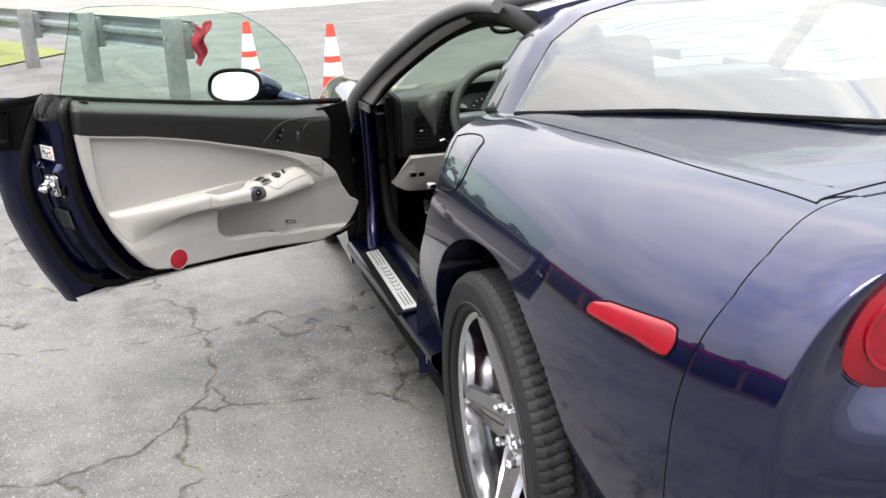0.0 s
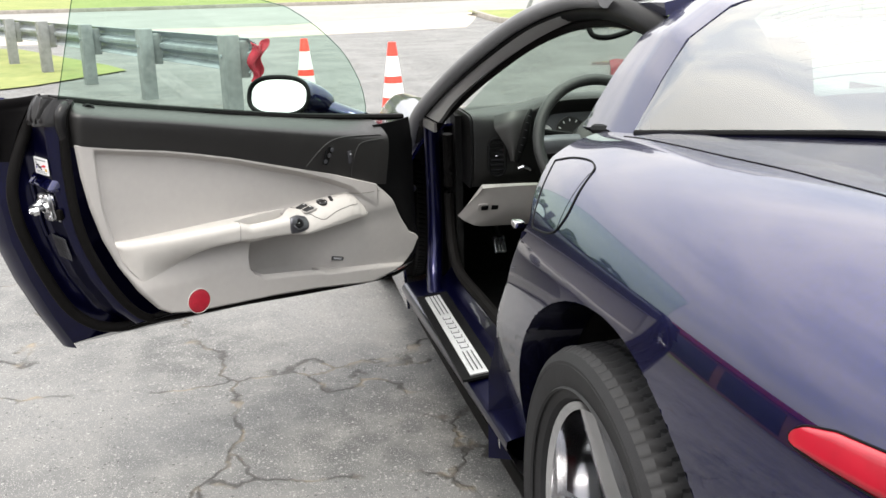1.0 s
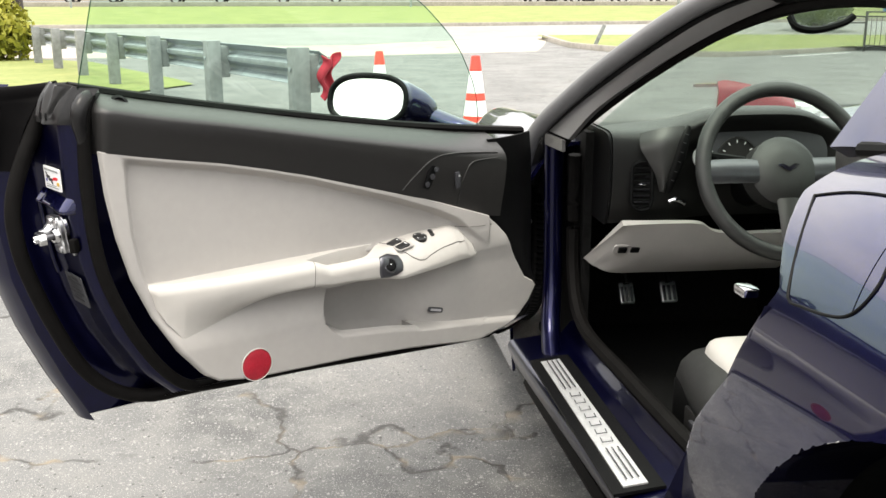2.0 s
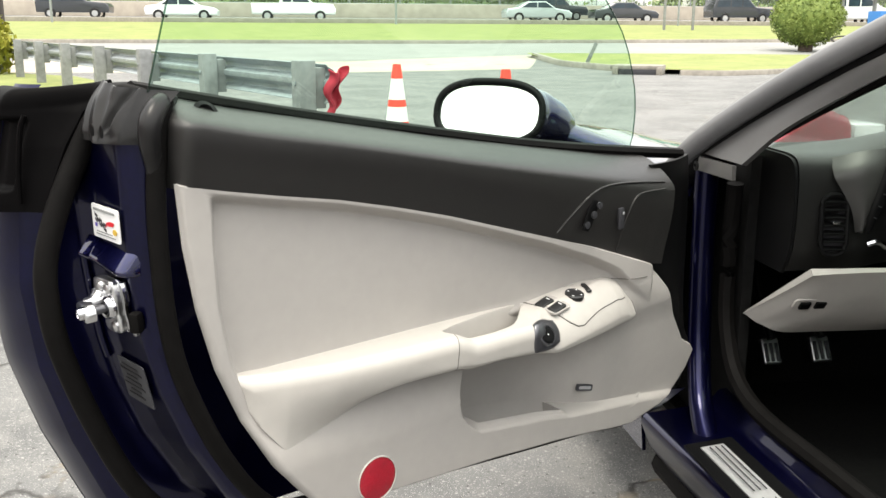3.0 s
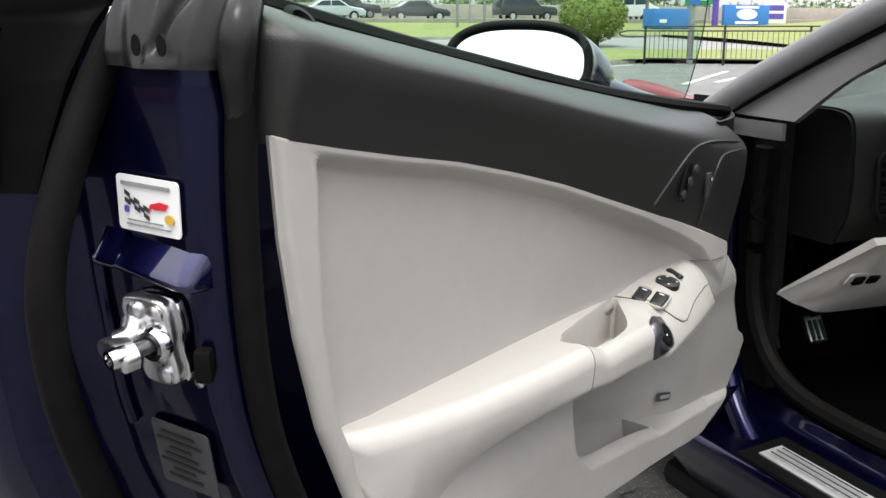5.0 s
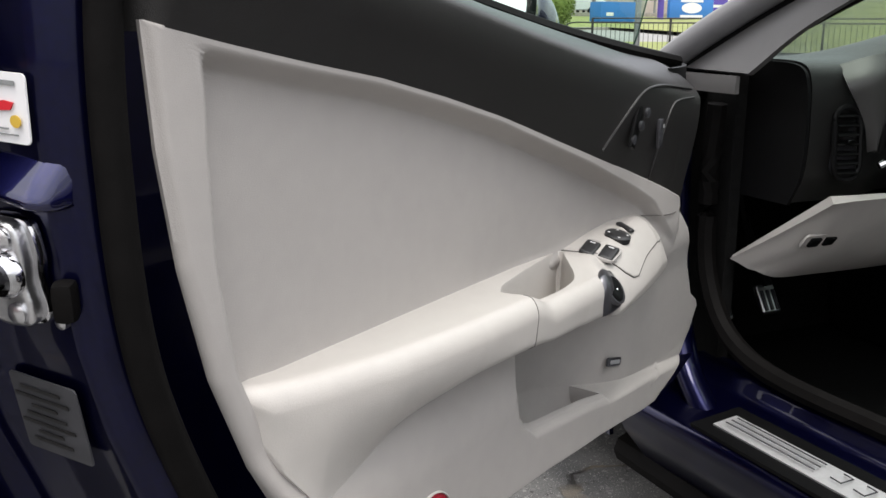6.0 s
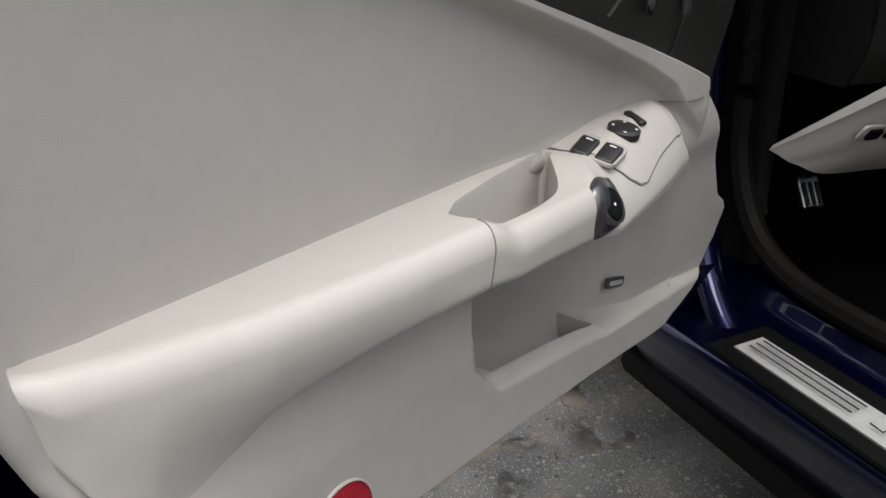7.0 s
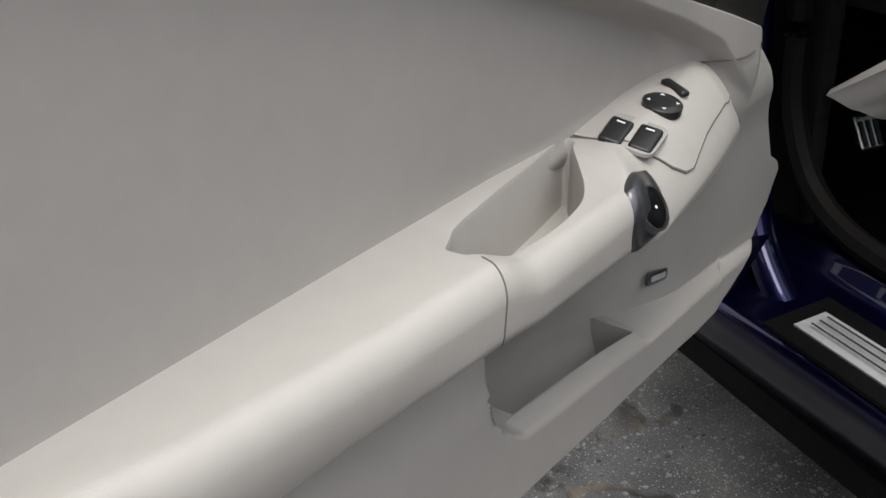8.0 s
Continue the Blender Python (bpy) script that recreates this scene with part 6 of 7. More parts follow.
# windscreen pillar trim, a broad flat strip with a foot cap
trim_a = [(-0.838, 1.62, 0.822), (-0.79, 1.46, 0.915), (-0.735, 1.28, 1.00), (-0.665, 1.11, 1.085), (-0.605, 0.96, 1.13)]
trim_b = [(-0.823, 1.482, 0.818), (-0.785, 1.40, 0.893), (-0.72, 1.245, 0.985), (-0.652, 1.095, 1.062), (-0.592, 0.955, 1.115)]
pa, pb = spline(trim_a, 30), spline(trim_b, 30)
pt = part("pillar_trim", sheet(lambda s, t: pa[min(29, int(s * 29 + 0.5))].lerp(pb[min(29, int(s * 29 + 0.5))], t) + Vector((-0.002, -0.001, 0.0)) * math.sin(math.pi * t), 30, 8, 0.010), CHARCOAL, CAR, "charcoal windscreen pillar trim", angle=30)
part("pillar_cap", sheet(lambda s, t: Vector((-0.846 + 0.012 * s - 0.0005 * math.sin(math.pi * t), 1.612 - 0.118 * s, 0.816 - 0.002 * s - 0.026 * t)), 14, 8, 0.008), CHARCOAL, pt, angle=30)
part("bolt", lathe([(0.009, 0), (0.009, 0.003), (0.005, 0.004), (0.004, 0.001), (0, 0.001)], 16, pose(-0.855, 1.597, 0.800, 0, -90, 0)), BLACK, pt)
part("hinge", box((0.03, 0.05, 0.06), Matrix.Translation((-0.90, 1.60, 0.74)), 0.01), BLACK, CAR)
part("hinge", box((0.03, 0.05, 0.06), Matrix.Translation((-0.91, 1.60, 0.47)), 0.01), BLACK, CAR)
part("door_check", tube([(-0.88, 1.63, 0.60), (-0.93, 1.55, 0.60)], 0.012, 8), STEEL, CAR)

# marks on the silver sill plate
for y0, y1 in ((1.24, 1.41), (0.83, 0.95)):
    for k in range(3):
        xk = -0.876 + 0.0105 * k
        part("stripe", box((0.0022, y1 - y0, 0.0012), Matrix.Translation((xk, (y0 + y1) / 2, sill_z((y0 + y1) / 2, xk) + 0.0105)) @ Matrix.Rotation(radians(-1.1), 4, "X"), 0.0), INK, sp, smooth=False)
for k in range(7):
    yy = 1.205 - 0.037 * k
    part("mark", tube([(x, yy + d, sill_z(yy, x) + 0.0105) for x, d in ((-0.874, 0.010), (-0.875, -0.008), (-0.856, -0.010), (-0.855, 0.006))], 0.0011, 5), INK, sp)
# ---- guard rail, cones and the things in the lot ----
def guard_rail():
    rail = thing("guard_rail", (-1.586, 7.977, 0), "weathered steel guard rail on grey posts", "guard rail")
    d = Vector((-0.4107, 0.9118, 0))
    side_v = Vector((0.9118, 0.4107, 0))
    start = Vector((-1.586, 7.977, 0))
    for k in range(8):
        p = start + d * (2.42 * k)
        m = Matrix.Translation(p + Vector((0, 0, 0.38))) @ Matrix.Rotation(math.atan2(d.y, d.x), 4, "Z")
        part("post", box((0.17, 0.15, 0.82), m, 0.012), POST, rail)
        part("block", box((0.10, 0.12, 0.34), Matrix.Translation(p + side_v * 0.12 + Vector((0, 0, 0.56))) @ Matrix.Rotation(math.atan2(d.y, d.x), 4, "Z"), 0.01), POST, rail)
        part("bolt", lathe([(0.018, 0), (0.018, 0.012), (0, 0.014)], 8, Matrix.Translation(p - side_v * 0.078 + Vector((0, 0, 0.60))) @ (-side_v).to_track_quat("Z", "Y").to_matrix().to_4x4()), GALV, rail)
    prof = [(0.0, 0.0), (0.018, 0.02), (0.075, 0.055), (0.082, 0.08), (0.075, 0.105), (0.0, 0.145), (-0.002, 0.165), (0.0, 0.185), (0.075, 0.225), (0.082, 0.25), (0.075, 0.275), (0.018, 0.31), (0.0, 0.33)]

    def beam(s, t):
        q = t * (len(prof) - 1)
        i = min(int(q), len(prof) - 2)
        f = q - i
        o, h = prof[i][0] * (1 - f) + prof[i + 1][0] * f, prof[i][1] * (1 - f) + prof[i + 1][1] * f
        p = start + d * (-0.10 + 17.2 * s) + side_v * (0.16 + o)
        return Vector((p.x, p.y, 0.43 + h))
    part("beam", sheet(beam, 12, 37, 0.006), GALV, rail, "two-wave galvanised steel beam")
    bm = sheet(lambda s, t: start + d * (-0.16 - 0.05 * math.sin(2.2 * s * math.pi) * (0.4 + 0.6 * t) - 0.03 * t) + side_v * (0.13 + 0.17 * s * (0.5 + 0.5 * t) + 0.03 * math.sin(9 * t)) + Vector((0, 0, 0.36 + 0.36 * t + 0.03 * math.sin(5 * s + 3))), 16, 18, 0.01)
    part("end_cloth", bm, CONE_RED, rail, "torn red warning cloth on the rail end")
    return rail


CONE_RED = mat("faded red cloth", (0.38, 0.02, 0.04), 0.8, 0, 0, 14, 0.3, 0.5, 60)
guard_rail()


def cone(x, y):
    c = thing("traffic_cone", (x, y, 0), "orange traffic cone with white bands standing on the lot", "traffic cone", "cones in the lot")
    m = Matrix.Translation((x, y, 0))
    part("base", box((0.36, 0.36, 0.035), m @ Matrix.Translation((0, 0, 0.018)), 0.01), BLACK, c, "black rubber base")
    r = lambda z: 0.135 - 0.108 * z / 0.82
    for name, z0, z1, mt in (("body", 0.03, 0.44, CONE_ORANGE), ("band", 0.44, 0.54, CONE_WHITE), ("body", 0.54, 0.585, CONE_ORANGE), ("band", 0.585, 0.725, CONE_WHITE), ("body", 0.725, 0.82, CONE_ORANGE)):
        part(name, lathe([(r(z0) - 0.004, z0), (r(z0), z0 + 0.002), (r(z1), z1 - 0.002), (r(z1) - 0.006, z1)], 28, m), mt, c)
    return c


cone(-0.402, 5.45)
cone(-0.966, 6.29)

# the red wedge in front of the car
wedge = thing("red_car_panel", (1.05, 4.95, 0), "glossy red tail of a low parked vehicle, white panel beside it", "car")


def red_shell(s, t):
    """Curved tail: its left edge leans, its top falls away and its lower half is drawn in."""
    x = 0.955 + 0.055 * t * (1 - s) + 0.56 * s
    top = 0.678 - 0.045 * s - 0.085 * s * s - 0.012 * sm(0.08, 0.0, s)
    z = 0.18 + (top - 0.18) * t
    return Vector((x, 4.93 + 0.03 * s - 0.03 * math.sin(math.pi * t) + 0.02 * sm(0.52, 0.60, t) + 0.03 * sm(0.9, 1.0, t), z))


part("shell", sheet(red_shell, 30, 34, 0.02), RED_SHELL, wedge, "glossy red curved shell")
part("roof_edge", sheet(lambda s, t: red_shell(s, 1.0) + Vector((0.30 * t * (0.3 + 0.7 * s), 0.6 * t, -0.05 * t - 0.004)), 16, 8, 0.02), RED_SHELL, wedge)
part("white_panel", box((0.20, 0.30, 0.36), Matrix.Translation((1.68, 5.16, 0.34)), 0.02), CAR_WHITE, wedge, "white panel")
part("dark_panel", box((0.5, 0.30, 0.30), Matrix.Translation((2.02, 5.20, 0.34)), 0.03), BLACK, wedge)
for x in (1.05, 1.9):
    part("wheel", lathe([(0.0, 0.0), (0.14, 0.01), (0.18, 0.03), (0.18, 0.13), (0.0, 0.15)], 24, pose(x, 5.25, 0.18, 90, 0, 0)), TYRE, wedge)

# parking lines
def paint_line(a, b, w=0.1):
    d = Vector((b[0] - a[0], b[1] - a[1], 0))
    m = Matrix.Translation(((a[0] + b[0]) / 2, (a[1] + b[1]) / 2, 0.004)) @ Matrix.Rotation(math.atan2(d.y, d.x), 4, "Z")
    return tagged(part("parking_line", box((d.length, w, 0.004), m), YELLOW_LINE, smooth=False), "faded white painted parking line", "road marking", kind="structure")


for k in range(6):
    paint_line((8.2 + 0.95 * k, 14.7 + 0.35 * k), (12.3 + 0.75 * k, 18.9 - 0.4 * k))
paint_line((9.6, 21.3), (12.4, 23.2))

# storm drain in the kerb
drain = thing("storm_drain", (6.6, 22.4, 0), "concrete storm drain inlet with a dark opening in the kerb", "drain")
part("lid", box((1.25, 0.9, 0.10), Matrix.Translation((6.6, 22.65, 0.17)) @ Matrix.Rotation(radians(-28), 4, "Z"), 0.03), KERB, drain)
part("mouth", box((0.95, 0.5, 0.14), Matrix.Translation((6.55, 22.4, 0.06)) @ Matrix.Rotation(radians(-28), 4, "Z"), 0.01), INK, drain)
for sx in (-1, 1):
    part("cheek", box((0.14, 0.7, 0.2), Matrix.Translation((6.55, 22.45, 0)) @ Matrix.Rotation(radians(-28), 4, "Z") @ Matrix.Translation((sx * 0.53, 0, 0.08)), 0.03), KERB, drain)
stub = thing("leaning_post", (6.7, 27.0, 0.1), "short grey leaning marker post in the lawn", "post")
part("stake", box((0.11, 0.06, 0.62), pose(6.73, 27.0, 0.40, 0, 24, 0), 0.01), POST, stub)


# ---- railing, signs ----
def railing():
    f = thing("railing", (13.1, 23.7, 0), "black iron railing along the lawn edge", "railing")
    pts = [Vector((13.1, 23.7, 0)), Vector((16.0, 20.4, 0)), Vector((20.5, 15.2, 0)), Vector((25, 10, 0))]
    for a, b in zip(pts, pts[1:]):
        n = max(2, int((b - a).length / 1.5))
        for k in range(n):
            p = a.lerp(b, k / n)
            part("upright", box((0.05, 0.05, 1.06), Matrix.Translation(p + Vector((0, 0, 0.53))), 0.004), IRON, f)
        for z in (0.16, 0.92, 1.04):
            part("rail", tube([a + Vector((0, 0, z)), b + Vector((0, 0, z))], 0.02, 8), IRON, f)
        m = int((b - a).length / 0.13)
        for k in range(m):
            p = a.lerp(b, k / m)
            part("baluster", tube([p + Vector((0, 0, 0.16)), p + Vector((0, 0, 0.92))], 0.008, 5), IRON, f)
    part("rail", tube([(13.1, 23.7, 0.92), (12.75, 24.1, 0.92), (12.6, 24.28, 0.84), (12.75, 24.1, 0.76), (13.1, 23.7, 0.76)], 0.02, 8, 20), IRON, f)
    return f


railing()


def board(name, x, y, z0, w, h, material, label, category, legs=(), depth=0.06, leg_mat=None, turn=0.0):
    s = thing(name, (x, y, gh(x, y)), label, category)
    m = Matrix.Translation((x, y, z0 + h / 2)) @ Matrix.Rotation(turn, 4, "Z")
    panel = part("panel", box((w, depth, h), m, 0.01), material, s)
    for dx in legs:
        part("leg", box((0.14, 0.10, z0 - gh(x, y) + h * 0.6), Matrix.Translation((x + dx * math.cos(turn), y + 0.09 + dx * math.sin(turn), (z0 + h * 0.6 + gh(x, y)) / 2)), 0.01), leg_mat or POST, s)
    return s, panel, m


def words(text, size, m, material, parent, name="lettering"):
    c = bpy.data.curves.new("text", "FONT")
    c.body, c.size, c.align_x, c.align_y, c.extrude = text, size, "CENTER", "CENTER", 0.004
    t = bpy.data.objects.new("text", c)
    me = bpy.data.meshes.new_from_object(t)
    bpy.data.objects.remove(t)
    bm = bmesh.new()
    bm.from_mesh(me)
    bpy.data.meshes.remove(me)
    bm.transform(m)
    return part(name, bm, material, parent, smooth=False)


exit_sign, exit_panel, em = board("exit_sign", 19.35, 52, 3.28, 2.45, 1.9, SIGN_GREEN, "green motorway exit sign with white letters on two posts", "road sign", (-0.75, 0.95))
for text, dz in (("International", 0.62), ("Village", 0.06), ("EXIT  94", -0.56)):
    words(text, 0.50 if dz < 0 else 0.44, em @ Matrix.Translation((0.05, -0.035, dz)) @ Matrix.Rotation(radians(90), 4, "X"), WHITE, exit_panel)
g2, g2p, gm = board("direction_sign", 40.8, 60, 2.75, 2.6, 2.0, SIGN_GREEN, "green direction sign with unreadable white lines", "road sign", (-0.9, 0.9))
for k in range(4):
    part("print", box((1.5 - 0.2 * (k % 2), 0.01, 0.16), gm @ Matrix.Translation((0, -0.035, 0.62 - 0.42 * k))), WHITE, g2p, smooth=False)
b1, b1p, _ = board("blue_container", 31.5, 50, 1.02, 2.9, 1.15, SIGN_BLUE, "blue roadside utility box", "container", (-1.2, 1.2), 1.2)
part("print", box((0.5, 0.01, 0.2), Matrix.Translation((30.7, 49.39, 1.45))), WHITE, b1p, smooth=False)
b2, b2p, b2m = board("blue_billboard", 41.0, 55, 1.25, 3.7, 1.35, SIGN_BLUE, "blue roadside billboard with a white oval mark", "sign", (-1.5, 1.5), 0.3)
part("print", plate([se(0.85, 0.36, 36, k, 2.0) for k in range(36)], 0.01, b2m @ Matrix.Translation((0, -0.16, 0.05)) @ Matrix.Rotation(radians(90), 4, "X")), WHITE, b2p, smooth=False)
for z in (0.52, -0.5):
    part("print", box((1.9, 0.01, 0.16), b2m @ Matrix.Translation((0, -0.157, z))), WHITE, b2p, smooth=False)
b3, b3p, b3m = board("white_billboard", 45.9, 58, 1.4, 2.0, 1.5, CAR_WHITE, "white roadside sign with dark blue bars", "sign", (-0.8, 0.8), 0.2)
for z in (0.35, -0.25):
    part("print", box((1.3, 0.01, 0.4), b3m @ Matrix.Translation((0.1, -0.107, z))), PURPLE, b3p, smooth=False)
pole = thing("sign_pole", (38.5, 55, gh(38, 55)), "tall violet sign pole with a pale board", "sign")
part("mast", box((0.32, 0.3, 9.0), Matrix.Translation((38.5, 55, gh(38, 55) + 4.4)), 0.02), PURPLE, pole)
part("board", box((4.4, 0.3, 1.6), Matrix.Translation((37.6, 54.8, 5.3)), 0.03), CONCRETE, pole)
small, small_p, smm = board("blue_parking_sign", 14.2, 23.0, 1.62, 0.36, 0.46, SIGN_BLUE, "small blue parking sign on a steel post", "road sign", (0.0,), 0.01, POST)
part("print", box((0.16, 0.004, 0.18), smm @ Matrix.Translation((0, -0.008, 0.03))), WHITE, small_p, smooth=False)
canopy = thing("canopy_sign", (35.5, 62, gh(35, 62)), "pale roadside canopy on two posts", "canopy")
part("board", box((3.6, 1.0, 0.8), Matrix.Translation((36.4, 62, 3.9)), 0.03), CONCRETE, canopy)
for dx in (-1.2, 1.2):
    part("post", box((0.2, 0.2, 2.6), Matrix.Translation((36.4 + dx, 62, 2.5)), 0.01), POST, canopy)
for x in (-9.45, -10.75):
    dp = thing("timber_post", (x, 26, 0), "dark brown timber post behind the shrubs", "post", "timber posts")
    part("shaft", box((0.52, 0.4, 4.4), Matrix.Translation((x, 26, 2.1)), 0.03), DARK_WOOD, dp)
part_mound = part("mound", sheet(lambda s, t: (lambda x, y: Vector((x, y, gh(x, y) - 0.05 + 0.55 * math.exp(-(((x - 36) / 11) ** 2 + ((y - 37) / 9) ** 2)) + 3.6 * math.exp(-(((x - 60) / 14) ** 2 + ((y - 42) / 12) ** 2)))))(26 + 60 * s, 24 + 36 * t), 36, 24), GRASS)
tagged(part_mound, "grassy mound behind the railing", "ground", kind="structure")


# ---- leaves, shrubs and trees ----
def leaf_cloud(rng, centres, n, size, squash=1.0):
    """Small leaf faces strewn in and on a set of balls (centre, radius)."""
    w = np.array([r ** 2 for _, r in centres])
    pick = rng.choice(len(centres), n, p=w / w.sum())
    c = np.array([list(centres[i][0]) for i in pick])
    r = np.array([centres[i][1] for i in pick])
    v = rng.normal(size=(n, 3))
    v /= np.linalg.norm(v, axis=1)[:, None]
    p = c + v * (r * (0.72 + 0.34 * rng.random(n)))[:, None] * np.array([1, 1, squash])
    a = rng.normal(size=(n, 3)) + v * 0.6
    a /= np.linalg.norm(a, axis=1)[:, None]
    b = np.cross(a, rng.normal(size=(n, 3)))
    b /= np.linalg.norm(b, axis=1)[:, None]
    a = np.cross(b, a)
    s = (size * (0.6 + 0.8 * rng.random(n)))[:, None]
    verts = np.stack([p - a * s, p + b * s * 0.5, p + a * s, p - b * s * 0.5], axis=1).reshape(-1, 3)
    return verts.tolist(), [(4 * i, 4 * i + 1, 4 * i + 2, 4 * i + 3) for i in range(n)]


def leaf_part(name, cloud, material, parent, label=""):
    me = bpy.data.meshes.new(name)
    me.from_pydata(cloud[0], [], cloud[1])
    me.materials.append(material)
    ob = new(name, me)
    ob.parent = parent
    ob.matrix_parent_inverse = parent.matrix_basis.inverted()
    if label:
        tagged(ob, label)
    return ob


def tree(rng, x, y, h, spread, material, label, group=""):
    z = gh(x, y)
    t = thing("tree", (x, y, z), label, "tree", group)
    part("trunk", tube([(x, y, z - 0.1), (x + 0.1, y, z + h * 0.3), (x - 0.1, y + 0.1, z + h * 0.7)], lambda q: 0.22 * (1 - 0.7 * q) * h / 8, 8, 8), BARK, t)
    balls = []
    for k in range(11):
        a, q = rng.random() * 6.28, rng.random()
        rr = spread * (0.25 + 0.6 * rng.random()) * (1 - 0.5 * q)
        c = Vector((x + rr * math.cos(a), y + rr * math.sin(a), z + h * (0.28 + 0.62 * q)))
        balls.append((c, spread * (0.32 + 0.25 * rng.random()) * (1 - 0.35 * q)))
        if k < 5:
            part("limb", tube([(x, y, z + h * (0.25 + 0.08 * k)), (x * 0.5 + c.x * 0.5, y * 0.5 + c.y * 0.5, z + h * (0.33 + 0.08 * k)), c], lambda q: 0.07 * (1 - 0.8 * q), 5, 5), BARK, t)
    leaf_part("crown", leaf_cloud(rng, balls, 3200, 0.22 * h / 8, 0.9), material, t)
    return t


rng = np.random.default_rng(7)
kinds = [tree(rng, -3 + 6 * k, 84 + 3 * (k % 2), 9 + 2 * (k % 3), 3.2 + 0.6 * (k % 2), LEAF, "broad green tree behind the motorway wall", "trees behind the motorway") for k in range(4)]
for k in range(34):
    src = kinds[k % 4]
    x, y = -62 + 3.6 * k + rng.random() * 2, 83 + rng.random() * 10
    if 20 < x < 64:
        y += 12
    s = 0.75 + 0.55 * rng.random() if not 20 < x < 64 else 0.26 + 0.16 * rng.random()
    c = copy_thing(src, Matrix.Translation((x, y, gh(x, y))) @ Matrix.Rotation(rng.random() * 6.28, 4, "Z") @ Matrix.Scale(s, 4))
for x, y, h in ((46, 92, 5.2), (49, 95, 6.2), (52.5, 92, 5.4), (56, 94, 6.6), (59, 92, 5.0)):
    copy_thing(kinds[int(x) % 4], Matrix.Translation((x, y, gh(x, y))) @ Matrix.Rotation(x, 4, "Z") @ Matrix.Scale(h / 9, 4))


hr = np.random.default_rng(11)
balls = [(Vector((x + hr.random() * 2, 79 + 2.5 * hr.random(), 1.6 + 3.8 * hr.random() * (1.0 if x < 19 else 0.16))), 1.1 + 1.0 * hr.random()) for x in np.arange(-75, 95, 0.9)]
hedge = new("thicket")
tagged(hedge, "dense green thicket behind the motorway fence", "thicket", kind="stuff")
leaf_part("leaves", leaf_cloud(hr, balls, 26000, 0.26), LEAF, hedge)


def thicket_mass(q, t):
    """Dark leafy mass behind the outer leaves, uneven along its top."""
    x = -75 + 170 * q
    top = 4.6 - 1.5 * sm(17, 22, x) + (1.3 - 0.7 * sm(17, 22, x)) * noise.noise(Vector((x * 0.21, 0, 0))) + 0.7 * noise.noise(Vector((x * 0.9, 3, 0)))
    return Vector((x, 79.6 + 0.7 * noise.noise(Vector((x * 0.8, 7 * t, 1))) + 0.8 * t * t, 1.6 + (top - 1.6 + 0.0) * t))


part("foliage_mass", sheet(thicket_mass, 240, 14), LEAF, hedge)


def clipped_bush():
    x, y, z = 17.8, 35.0, gh(17.8, 35) + 0.1
    b = thing("round_bush", (x, y, z), "large round clipped green bush on the lawn", "bush")
    part("stem", tube([(x, y, z - 0.1), (x + 0.05, y, z + 0.5)], 0.28, 10, 5), BARK, b)
    core = bmesh.new()
    bmesh.ops.create_icosphere(core, subdivisions=4, radius=1.0)
    for v in core.verts:
        f = 1 + 0.05 * noise.noise(v.co * 3)
        v.co = Vector((x + v.co.x * 1.27 * f, y + v.co.y * 1.27 * f, z + 1.17 + v.co.z * 0.98 * f))
    part("mass", core, LEAF_BUSH, b)
    leaf_part("leaves", leaf_cloud(np.random.default_rng(3), [(Vector((x, y, z + 1.17)), 1.34)], 9000, 0.06, 0.80), LEAF_BUSH, b)
    return b


clipped_bush()


def shrub(x, y, h, seed):
    b = thing("shrub", (x, y, 0), "yellow-green leafy shrub with reddish stems", "shrub", "shrubs by the posts")
    r = np.random.default_rng(seed)
    balls = [(Vector((x + (r.random() - 0.5) * 1.1, y + (r.random() - 0.5) * 0.8, h * (0.3 + 0.5 * r.random()))), 0.45 + 0.2 * r.random()) for _ in range(9)]
    for k in range(5):
        part("stem", tube([(x + 0.05 * k, y, 0), balls[k][0]], 0.02, 5), BARK, b)
    leaf_part("leaves", leaf_cloud(r, balls, 3600, 0.085), LEAF_YELLOW, b)
    return b


for k, (x, y, h) in enumerate(((-8.9, 22.9, 1.5), (-10.1, 22.6, 1.3), (-11.4, 22.9, 1.5), (-12.8, 22.4, 1.4))):
    shrub(x, y, h, 20 + k)

# ---- motorway: wall, wire fence, vehicles ----
wall = tagged(part("motorway_wall", box((320, 0.3, 1.75), Matrix.Translation((0, 76, 1.92 + 0.2)), 0.02), CONCRETE), "long weathered concrete wall behind the motorway", "wall", kind="structure")
tagged(part("motorway_kerb", box((320, 0.4, 0.55), Matrix.Translation((0, 60.2, gh(0, 60) + 0.12)), 0.05), KERB), "low concrete edge of the motorway", "kerb", kind="structure")
fence = thing("wire_fence", (0, 76, 2.9), "grey chain-link fence on top of the motorway wall", "fence")
for k in range(40):
    part("post", tube([(-70 + 4.0 * k, 75.95, 2.9), (-70 + 4.0 * k, 75.95, 5.1)], 0.05, 6), WIRE, fence)
for z in (3.0, 4.0, 5.05):
    part("rail", tube([(-75, 75.95, z), (95, 75.95, z)], 0.022, 5), WIRE, fence)
mesh_v, mesh_f = [], []
for k in range(620):
    for sg in (1, -1):
        x0 = -70 + 0.25 * k
        i = len(mesh_v)
        mesh_v += [(x0, 75.97, 2.95), (x0 + 0.02, 75.97, 2.95), (x0 + sg * 1.1 + 0.02, 75.97, 5.05), (x0 + sg * 1.1, 75.97, 5.05)]
        mesh_f.append((i, i + 1, i + 2, i + 3))
